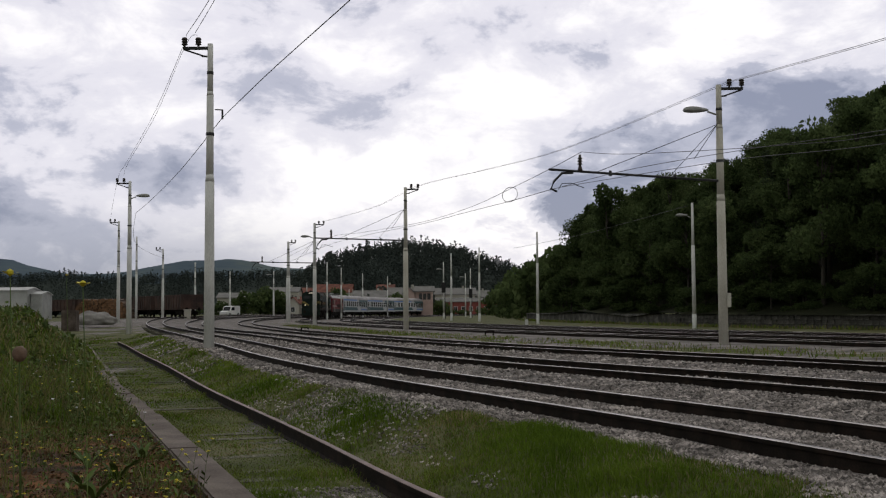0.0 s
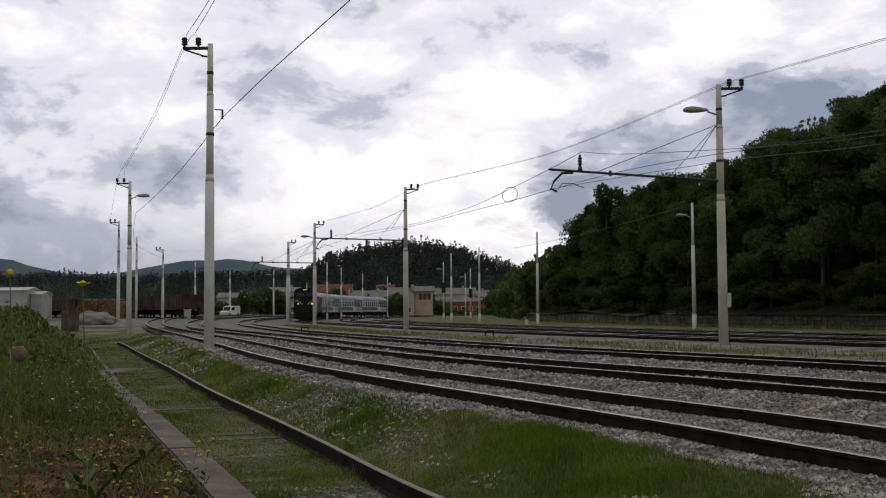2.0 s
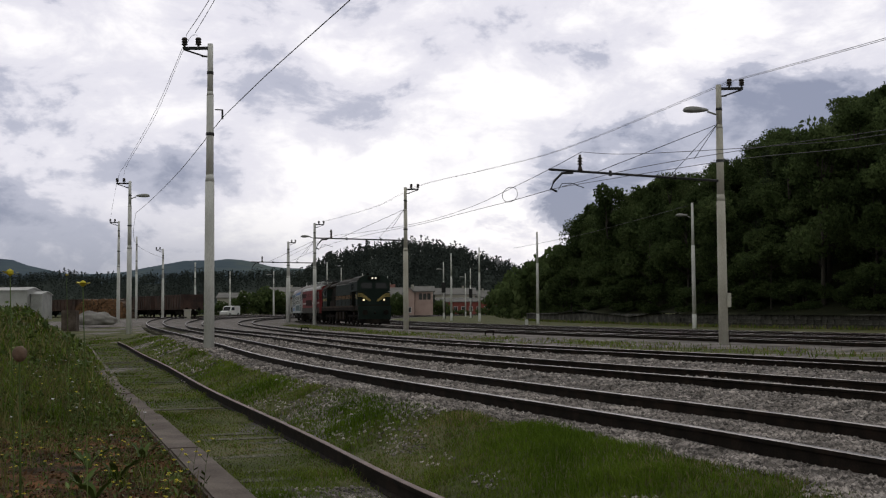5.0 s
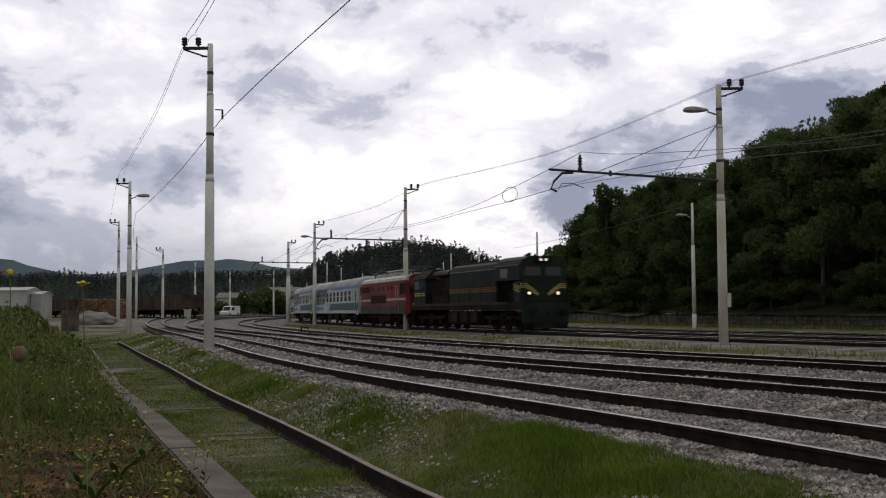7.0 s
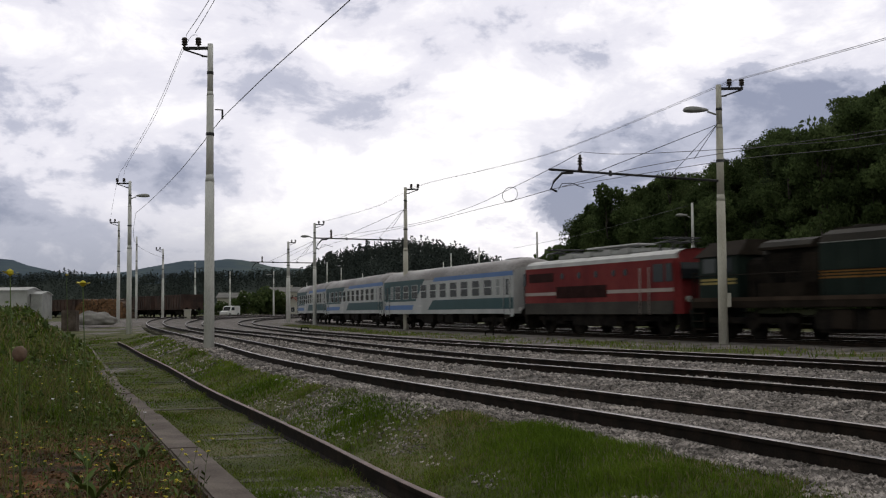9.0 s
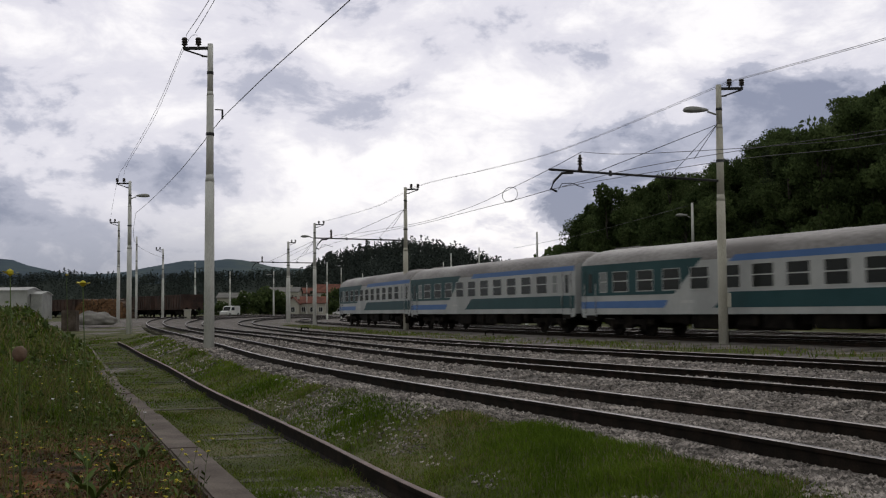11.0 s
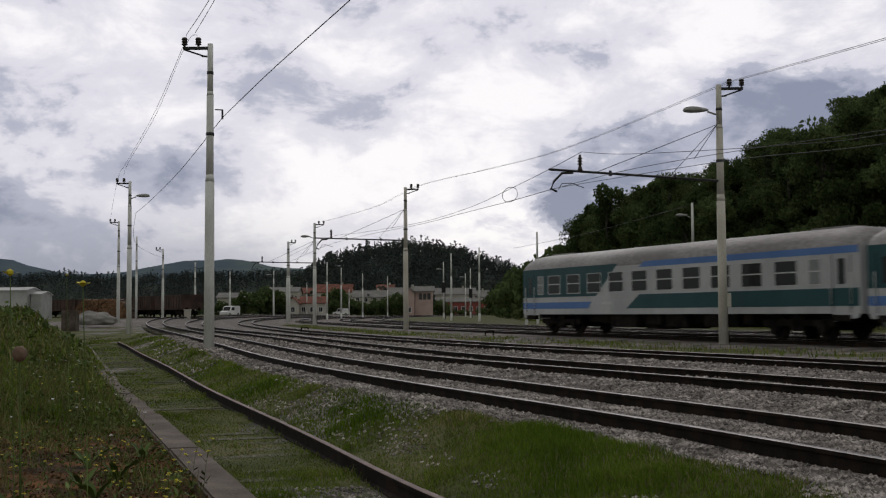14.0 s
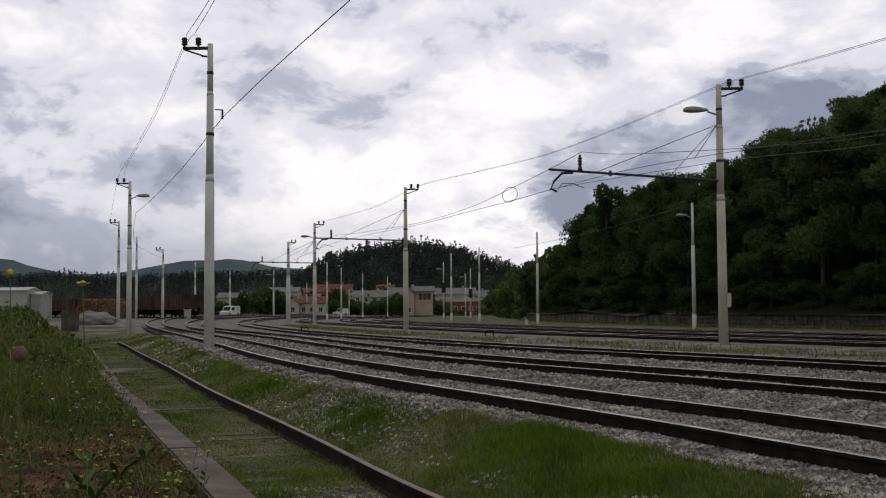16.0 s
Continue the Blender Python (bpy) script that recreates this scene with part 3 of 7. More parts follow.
# ---------------------------------------------------------------- kerb of the loading bank
def make_kerb():
    top = empty("concrete_kerb")
    tagged(top, "stained concrete kerb slabs along the loading bank", "kerb", kind="structure")
    seg = np.r_[0, np.cumsum(np.linalg.norm(np.diff(KERB, axis=0), axis=1))]
    T, _ = frames_of(KERB)
    s, length = 0.0, 3.992
    bm = bmesh.new()
    box(bm, -length / 2, length / 2, -0.05, 0.27, -0.55, 0.0, bevel=0.02)
    me = bpy.data.meshes.new("kerb_slab")
    bm.to_mesh(me)
    bm.free()
    me.materials.append(M_KERB)
    k = 0
    while s < seg[-1] - 1:
        sc = s + 2.0
        x, y = np.interp(sc, seg, KERB[:, 0]), np.interp(sc, seg, KERB[:, 1])
        i = int(np.searchsorted(seg, sc))
        ob = new("kerb_slab", me)
        ob.parent = top
        j = RNG.uniform(-0.008, 0.008)
        ob.matrix_basis = Matrix.Translation((x + j, y, -0.15 + RNG.uniform(-0.006, 0.006))) @ Matrix.Rotation(math.atan2(T[i, 1], T[i, 0]) + RNG.uniform(-0.01, 0.01), 4, "Z")
        s += 4.0
        k += 1


make_kerb()

# ---------------------------------------------------------------- poles
def pole_mesh(bm, h, r0, r1, sleeve=True):
    """A spun-concrete pole with a step where the upper length is set into the lower."""
    k = 0.55 * h
    tube(bm, (0, 0, -0.5), (0, 0, k), r0, r0 * 0.86, 14)
    if sleeve:
        tube(bm, (0, 0, k), (0, 0, k + 0.25), r0 * 0.86, r1 * 1.25, 14)
        tube(bm, (0, 0, k + 0.25), (0, 0, h * 0.83), r1 * 1.25, r1 * 1.15, 14)
        tube(bm, (0, 0, h * 0.83), (0, 0, h * 0.83 + 0.15), r1 * 1.15, r1, 14)
        tube(bm, (0, 0, h * 0.83 + 0.15), (0, 0, h), r1, r1 * 0.92, 14)
    else:
        tube(bm, (0, 0, k), (0, 0, h), r0 * 0.8, r1, 14)


def insulator(bm, p, s=1.0):
    x, y, z = p
    tube(bm, (x, y, z), (x, y, z + 0.08 * s), 0.03 * s, 0.03 * s, 8)
    for i in range(3):
        tube(bm, (x, y, z + (0.06 + 0.07 * i) * s), (x, y, z + (0.12 + 0.07 * i) * s), 0.09 * s, 0.06 * s, 10)


def top_bracket(pole, h, side, mat_arm=None):
    """Two feeder insulators on a short strutted arm; side is the arm's direction, -1 or 1."""
    bm = bmesh.new()
    e = 0.95 * side
    box(bm, min(0, e), max(0, e), -0.05, 0.05, h - 0.20, h - 0.10)
    tube(bm, (e * 0.95, 0, h - 0.20), (0.25 * side, 0, h - 0.42), 0.03, n=8)
    tube(bm, (0.30 * side, 0, h - 0.43), (0.0, 0, h - 0.45), 0.035, n=8)
    br = part("bracket", bm, mat_arm or M_ARM, pole, "dark steel bracket")
    for q in (0.42, 0.9):
        bi = bmesh.new()
        insulator(bi, (q * side, 0, h - 0.10), 1.25)
        part("insulator", bi, M_CERAMIC, br, "brown ceramic insulator")


def street_head(pole, h, side, reach=0.75, size=1.0):
    bm = bmesh.new()
    tube(bm, (0, 0, h - 0.15), (side * reach * 0.6, 0, h), 0.035 * size, n=8)
    arm = part("lamp_arm", bm, M_LAMPGREY, pole)
    bh = bmesh.new()
    bmesh.ops.create_uvsphere(bh, u_segments=14, v_segments=8, radius=1.0)
    for v in bh.verts:
        t = v.co.x
        v.co = Vector((side * (reach + 0.15 + 0.52 * size * t), v.co.y * 0.17 * size * (1 + 0.25 * t), h + 0.06 + v.co.z * (0.15 if v.co.z > 0 else 0.10) * size * (1 + 0.35 * t)))
    part("lamp_head", bh, M_LAMPGREY, arm, "grey street lamp housing", smooth=True)


def mast(x, y, h, r0=0.185, r1=0.11, side=0, lamp=0, lamp_h=0.0, cant=None, label="", yaw=0.0, name="catenary_mast", skin=None):
    z = ground_z(x, y)
    top = empty(name, Matrix.Translation((x, y, z)) @ Matrix.Rotation(radians(yaw), 4, "Z"))
    bm = bmesh.new()
    pole_mesh(bm, h, r0, r1)
    part("pole", bm, skin or M_CONC, top)
    for q in (0.70, 0.90):
        bm = bmesh.new()
        tube(bm, (0, 0, h * q), (0, 0, h * q + 0.10), r1 * 1.38 if q < 0.83 else r1 * 1.1, n=14)
        part("band", bm, M_STEEL, top, "dark steel strap round the pole")
    if side:
        top_bracket(top, h, side)
    if lamp:
        street_head(top, lamp_h, lamp)
    if cant:
        cantilever(top, *cant)
    tagged(top, label, "catenary mast", "masts of the overhead line")
    return top


def cantilever(pole, h, reach, direction):
    """A horizontal tube held by stays, with the drop tube and register arm that carry the contact wire."""
    c, s = math.cos(radians(direction)), math.sin(radians(direction))

    def at(r, z, q=0.0):
        return (c * r - s * q, s * r + c * q, z)
    bm = bmesh.new()
    tube(bm, at(0.1, h), at(reach, h + 0.08), 0.05, 0.045, 8)
    ca = part("cantilever_tube", bm, M_ARM, pole, "black horizontal cantilever tube")
    for rr, zz in ((0.74, 0.07), (0.30, 0.15), (0.16, 0.8)):
        bm = bmesh.new()
        tube(bm, at(0.1, h + 2.2), at(reach * rr, h + zz), 0.013, n=6)
        part("stay", bm, M_STEEL, ca, "thin steel stay rod")
    bm = bmesh.new()
    tube(bm, at(reach * 0.83, h + 0.05), at(reach * 0.83, h + 0.30), 0.11, 0.045, 8)
    for i in range(3):
        tube(bm, at(reach * 0.83, h + 0.32 + 0.1 * i), at(reach * 0.83, h + 0.38 + 0.1 * i), 0.10, 0.07, 10)
    tube(bm, at(reach * 0.83, h + 0.27), at(reach * 0.83, h + 0.68), 0.05, n=8)
    part("insulator", bm, M_CERAMIC, ca, "stack insulator on the cantilever")
    bm = bmesh.new()
    pts = [at(reach * 0.87, h), at(reach * 0.93, h - 0.03), at(reach * 0.975, h - 0.35), at(reach * 0.99, h - 0.62), at(reach * 0.96, h - 0.70)]
    sweep(bm, pts, 0.045, 8)
    part("drop_bracket", bm, M_ARM, ca)
    bm = bmesh.new()
    pts = [at(reach * 0.95, h - 0.62), at(reach * 0.93, h - 0.40), at(reach * 0.88, h - 0.38), at(reach * 0.81, h - 0.52)]
    sweep(bm, pts, 0.015, 6)
    part("register_arm", bm, M_STEEL, ca)
    for q in (0.28, 0.66):
        bm = bmesh.new()
        tube(bm, at(reach * q, h - 0.04), at(reach * q, h + 0.16), 0.07, 0.05, 8)
        part("clamp", bm, M_ARM, ca)


def lamp_post(x, y, h, lamp=0, lamp_h=0.0, r=0.14, label="slim pale concrete post beside the tracks"):
    z = ground_z(x, y)
    top = empty("lamp_post" if lamp else "concrete_post", Matrix.Translation((x, y, z)))
    bm = bmesh.new()
    tube(bm, (0, 0, -0.4), (0, 0, 1.0), r * 1.15, r * 1.1, 12)
    tube(bm, (0, 0, 1.0), (0, 0, h * 0.66), r * 1.02, r * 0.85, 12)
    tube(bm, (0, 0, h * 0.66), (0, 0, h), r * 0.75, r * 0.6, 12)
    part("pole", bm, M_CONC, top)
    if lamp:
        street_head(top, lamp_h, lamp, 0.6, 0.85)
    tagged(top, label, "lamp post" if lamp else "post", "posts of the yard")
    return top


def build_poles():
    m = "tall grey concrete mast with feeder bracket"
    mast(-8.07, 39.0, 10.75, 0.185, 0.105, side=-1, label="tall stained concrete mast with feeder insulators at its top")
    mast(-21.95, 79.0, 10.6, side=-1, lamp=1, lamp_h=9.5, label="concrete mast with feeder bracket and street lamp")
    mast(-33.62, 117.0, 10.6, side=-1, label=m)
    mast(-38.0, 140.0, 10.3, 0.16, 0.10, label=m)
    mast(-37.2, 150.0, 9.3, side=-1, label=m)
    mast(-41.7, 190.0, 9.2, label=m)
    mast(-41.5, 220.0, 8.7, label=m)
    mast(-33.0, 220.0, 8.7, lamp=-1, lamp_h=8.0, label="far concrete mast with a small lamp")
    mast(-19.6, 143.0, 10.2, 0.30, 0.16, side=1, label="stout concrete mast with black cantilever arm")
    mast(-12.85, 113.0, 10.2, 0.21, 0.13, side=1, lamp=-1, lamp_h=8.8, cant=(6.2, 6.3, 196), label="concrete mast with lamp and cantilever arm")
    mast(-2.65, 80.0, 10.15, 0.20, 0.115, side=1, cant=(6.36, 6.5, 199), label="pale concrete mast with feeder bracket", skin=M_CONCYEL)
    big = mast(10.77, 43.6, 10.1, 0.19, 0.115, side=1, lamp=-1, lamp_h=9.05, cant=(6.34, 7.7, 205.5), label="weathered concrete mast with lamp, cantilever and feeder bracket", skin=M_CONCYEL)
    bm = bmesh.new()
    box(bm, 0.12, 0.28, -0.2, 0.08, 1.45, 2.0, bevel=0.02)
    part("cable_box", bm, M_CONCYEL, big, "small yellowed concrete cable box")
    for x, y, h, lamp, lh in [(17.72, 80, 8.9, -1, 7.95), (9.09, 109, 8.9, 0, 0), (4.38, 137, 8.95, 0, 0), (1.07, 151, 8.95, 0, 0), (0.05, 176, 8.9, -1, 7.7),
                              (4.4, 225, 8.75, -1, 7.9), (4.93, 205, 8.9, 0, 0), (-12.18, 247, 8.9, 0, 0), (-16.25, 228, 8.95, 0, 0), (-18.05, 200, 9.0, 0, 0), (-17.98, 175, 8.95, 0, 0), (-25, 300, 6.8, 0, 0), (-36.2, 300, 8.3, 0, 0)]:
        lamp_post(x, y, h, lamp, lh)


build_poles()

# ---------------------------------------------------------------- the train; vehicles run along +X, the camera sees their -Y side
def body_profile(half, sill, eave, top, tuck=0.0):
    pts = [(-half + tuck, sill), (-half, sill + 0.25)]
    n = 9
    pts.append((-half, eave - 0.15))
    for i in range(n + 1):
        a = math.pi * (1 - i / n)
        y = math.cos(a)
        pts.append((half * (abs(y) ** 0.75) * (1 if y > 0 else -1), eave + (top - eave) * math.sin(a) ** 0.8))
    pts += [(half, eave - 0.15), (half, sill + 0.25), (half - tuck, sill)]
    return pts


def loft(bm, stations, mi=lambda i, k: 0, smooth=True):
    """stations: rings of 3D points, joined in turn and closed at both ends."""
    rings = [[bm.verts.new(p) for p in ring] for ring in stations]
    n = len(rings[0])
    for i in range(len(rings) - 1):
        for k in range(n):
            f = bm.faces.new((rings[i][k], rings[i][(k + 1) % n], rings[i + 1][(k + 1) % n], rings[i + 1][k]))
            f.material_index = mi(i, k)
    bm.faces.new(rings[0][::-1]).material_index = mi(0, -1)
    bm.faces.new(rings[-1]).material_index = mi(0, -1)
    bmesh.ops.recalc_face_normals(bm, faces=bm.faces[:])


def side_panel(bm, pts, y, depth=0.008):
    """A thin plate of the outline pts (x, z) on a side; y is the side's plane, sign gives the side."""
    s = 1 if y > 0 else -1
    prism(bm, pts, 1, y - 0.004 * s, y + depth * s)


def wheelset(parent, x, r=0.46, gauge=0.75):
    bm = bmesh.new()
    tube(bm, (x, -gauge, r), (x, gauge, r), 0.08, n=8)
    for s in (-1, 1):
        tube(bm, (x, s * (gauge - 0.07), r), (x, s * (gauge + 0.07), r), r, r * 0.985, 22)
        tube(bm, (x, s * (gauge + 0.05), r), (x, s * (gauge + 0.12), r), r * 0.3, r * 0.28, 12)
    part("wheelset", bm, M_BLACK, parent)


def bogie(thing, x, axles, r=0.46, frame_h=0.62, long=1.9):
    bm = bmesh.new()
    for s in (-1, 1):
        y0, y1 = sorted((s * 0.93, s * 1.12))
        box(bm, x - long, x + long, y0, y1, frame_h - 0.10, frame_h + 0.14, bevel=0.03)
        box(bm, x - 0.35, x + 0.35, y0, y1, frame_h - 0.28, frame_h + 0.3, bevel=0.03)
        for a in axles:
            box(bm, x + a - 0.17, x + a + 0.17, y0 - 0.03 * (s < 0), y1 + 0.03 * (s > 0), r - 0.18, r + 0.28, bevel=0.03)
            for q in (-0.3, 0.3):
                tube(bm, (x + a + q, s * 1.03, r - 0.02), (x + a + q, s * 1.03, frame_h + 0.05), 0.085, n=8)
    box(bm, x - 0.25, x + 0.25, -0.95, 0.95, frame_h - 0.1, frame_h + 0.28)
    b = part("bogie", bm, M_BLACK, thing, "sooty black bogie")
    for a in axles:
        wheelset(b, x + a, r)
    return b


def buffers(thing, x, s, z=1.05):
    bm = bmesh.new()
    for y in (-0.875, 0.875):
        tube(bm, (x, y, z), (x + s * 0.38, y, z), 0.09, n=10)
        tube(bm, (x + s * 0.36, y, z), (x + s * 0.42, y, z), 0.23, 0.22, 16)
    tube(bm, (x, 0, z), (x + s * 0.3, 0, z - 0.1), 0.06, n=8)
    part("buffer", bm, M_BLACK, thing)


def sash_window(thing, x0, x1, z0, z1, y, frosted=False):
    """A two-sash window: rounded metal frame, dark panes and the rail between them."""
    s = 1 if y > 0 else -1
    bm = bmesh.new()
    t = 0.035
    ya, yb = sorted((y - 0.03 * s, y + 0.022 * s))
    box(bm, x0 - t, x1 + t, ya, yb, z0 - t, z0)
    box(bm, x0 - t, x1 + t, ya, yb, z1, z1 + t * 0.8)
    box(bm, x0 - t, x0, ya, yb, z0, z1)
    box(bm, x1, x1 + t, ya, yb, z0, z1)
    zm = z0 + (z1 - z0) * 0.52
    box(bm, x0, x1, ya, yb, zm - 0.02, zm + 0.025)
    w = part("window", bm, M_SEAL, thing, "two-sash window in a metal frame")
    for a, b in ((z0, zm - 0.02), (zm + 0.025, z1)):
        bp = bmesh.new()
        pa, pb = sorted((y - 0.02 * s, y + 0.010 * s))
        box(bp, x0, x1, pa, pb, a, b)
        part("pane", bp, M_FROST if frosted else M_COACHGLASS, w)


M_COACHGLASS = glass_mat("coach_glass", (0.010, 0.011, 0.011), 0.25)
M_FROST = mat("frosted_glass", [(0.16, 0.17, 0.175), (0.20, 0.21, 0.215)], 0.5, scale=5, fine=30, bump=0.0)
M_RUBBER = mat("gangway_rubber", [(0.012, 0.012, 0.012), (0.022, 0.022, 0.022)], 0.8, scale=5, fine=30, bump=0.05)


def make_coach():
    L, half = 24.1, 1.41
    h = L / 2
    c = empty("passenger_coach")
    prof = body_profile(half, 0.98, 3.18, 4.05)
    bm = bmesh.new()
    st = []
    for x, k, f in ((-h, 0.42, 0.985), (-h + 0.12, 0.72, 0.995), (-h + 0.5, 0.93, 1.0), (-h + 1.1, 1.0, 1.0), (0, 1, 1), (h - 1.1, 1.0, 1.0), (h - 0.5, 0.93, 1.0), (h - 0.12, 0.72, 0.995), (h, 0.42, 0.985)):
        st.append([(x, y * f, z if z <= 3.18 else 3.18 + (z - 3.18) * k) for y, z in prof])
    np_ = len(prof)
    loft(bm, st, lambda i, k: 1 if 3 <= k < np_ - 4 else 0)
    body = part("body", bm, [M_COACH, M_COACHROOF], c, "white coach body under a sooty pale grey roof")
    for f in body.data.polygons:
        f.use_smooth = f.material_index == 1
    # livery, the same on both sides: the teal end is the trailing one
    for s in (-1, 1):
        y = half * s
        def panel(name, pts, m, label, y=y):
            b = bmesh.new()
            side_panel(b, pts, y)
            part(name, b, m, body, label)
        panel("window_band", [(-h + 0.05, 1.84), (-h + 7.3, 1.84), (-h + 9.2, 3.29), (-h + 0.05, 3.29)], M_TEAL, "teal upper band at the trailing end")
        panel("blue_stripe", [(-h + 0.05, 1.26), (-h + 6.6, 1.26), (-h + 6.9, 1.58), (-h + 0.05, 1.58)], M_BLUE, "light blue lower stripe")
        panel("teal_stripe", [(-h + 9.9, 1.24), (h - 0.05, 1.24), (h - 0.05, 1.86), (-h + 10.9, 1.86)], M_TEAL, "dark teal waist stripe")
        panel("eave_stripe", [(-h + 10.9, 3.06), (h - 0.05, 3.06), (h - 0.05, 3.31), (-h + 11.3, 3.31)], M_BLUE, "light blue stripe under the eaves")
        xs = [-h + 3.35 + 1.90 * i for i in range(10)]
        for i, x in enumerate(xs):
            sash_window(c, x - 0.58, x + 0.58, 2.02, 2.90, y)
        for x in (-h + 1.95, h - 2.15):
            sash_window(c, x - 0.27, x + 0.27, 2.02, 2.90, y, True)
        for x in (-h + 0.85, h - 0.85):
            b = bmesh.new()
            prism(b, [(x - 0.40, 1.02), (x + 0.40, 1.02), (x + 0.40, 3.02), (x - 0.40, 3.02)], 1, *sorted((y - 0.02 * s, y + 0.004 * s)))
            d = part("door", b, M_COACH, c, "folding entrance door")
            for q in (-0.42, 0.42):
                b = bmesh.new()
                box(b, x + q - 0.015, x + q + 0.015, *sorted((y, y + 0.013 * s)), 1.02, 3.02)
                part("door_seam", b, M_BLACK, d)
            b = bmesh.new()
            prism(b, [(x - 0.16, 2.0), (x + 0.16, 2.0), (x + 0.16, 2.88), (x - 0.16, 2.88)], 1, *sorted((y, y + 0.02 * s)))
            part("door_window", b, M_COACHGLASS, d)
            b = bmesh.new()
            box(b, x - 0.42, x + 0.42, *sorted((y - 0.25 * s, y + 0.02 * s)), 0.72, 0.94)
            part("step", b, M_BLACK, c)
            b = bmesh.new()
            e_ = 1 if x > 0 else -1
            prism(b, [(x - 0.45 * e_, 1.0), (x + 0.80 * e_, 1.0), (x + 0.72 * e_, 0.84), (x - 0.38 * e_, 0.70)], 1, *sorted((y - 0.05 * s, y - 0.005 * s)))
            part("door_skirt", b, M_COACH, c, "white skirt below the entrance")
            for q in (-0.48, 0.48):
                b = bmesh.new()
                tube(b, (x + q, y + 0.05 * s, 1.3), (x + q, y + 0.05 * s, 2.4), 0.018, n=6)
                part("handrail", b, M_SEAL, c)
        b = bmesh.new()
        box(b, -h + 7.7, -h + 8.6, *sorted((y - 0.01 * s, y + 0.012 * s)), 1.44, 1.56)
        part("number_bar", b, M_SEAL, body, "small grey unreadable lettering bar")
    bm = bmesh.new()
    for s in (-1, 1):
        e = h * s
        prism(bm, [(-0.75, 1.15), (0.75, 1.15), (0.80, 2.6), (0.55, 3.25), (-0.55, 3.25), (-0.80, 2.6)], 0, *sorted((e - 0.02 * s, e + 0.24 * s)))
    part("gangway", bm, M_RUBBER, c, "black rubber gangway")
    for s in (-1, 1):
        buffers(c, h * s, s)
    for x in (-8.6, 8.6):
        bogie(c, x, (-1.28, 1.28))
    bm = bmesh.new()
    box(bm, -3.8, -1.6, -1.25, -0.3, 0.38, 0.98, bevel=0.04)
    box(bm, 0.6, 2.2, -1.25, -0.5, 0.42, 0.98, bevel=0.04)
    box(bm, 3.2, 5.4, -1.2, 0.9, 0.45, 0.98, bevel=0.04)
    box(bm, -4.6, -4.2, -1.1, 1.1, 0.55, 0.98)
    box(bm, -h + 0.3, h - 0.3, -0.5, 0.5, 0.80, 0.985)
    box(bm, -6.2, 6.2, -0.9, 0.9, 0.62, 0.985)
    box(bm, -0.9, 0.2, -1.22, -0.6, 0.50, 0.98, bevel=0.04)
    box(bm, 5.7, 6.3, -1.22, -0.8, 0.55, 0.98, bevel=0.04)
    for s in (-1, 1):
        tube(bm, (-1.4, s * 0.8, 0.5), (0.9, s * 0.8, 0.5), 0.17, n=10)
    part("underframe", bm, M_BLACK, c, "black underframe boxes and battery cases")
    for x in (-h + 2.4, h - 2.4):
        bm = bmesh.new()
        box(bm, x - 1.0, x + 1.0, -0.42, 0.42, 3.98, 4.10, bevel=0.03)
        part("roof_hatch", bm, M_COACHROOF, c, "flat raised roof hatch")
    for x in (-3.2, 3.8):
        bm = bmesh.new()
        tube(bm, (x, 0, 4.0), (x, 0, 4.08), 0.26, 0.2, 12)
        part("roof_vent", bm, M_COACHROOF, c)
    for s in (-1, 1):
        bm = bmesh.new()
        for y in (-1.0, 1.0):
            box(bm, *sorted((h * s - 0.01 * s, h * s + 0.05 * s)), y - 0.1, y + 0.1, 1.12, 1.32)
        part("tail_lamp", bm, M_WHITE, c)
    tagged(c, "white, teal and blue passenger coach with grimy roof", "railway coach", "coaches of the train")
    return c


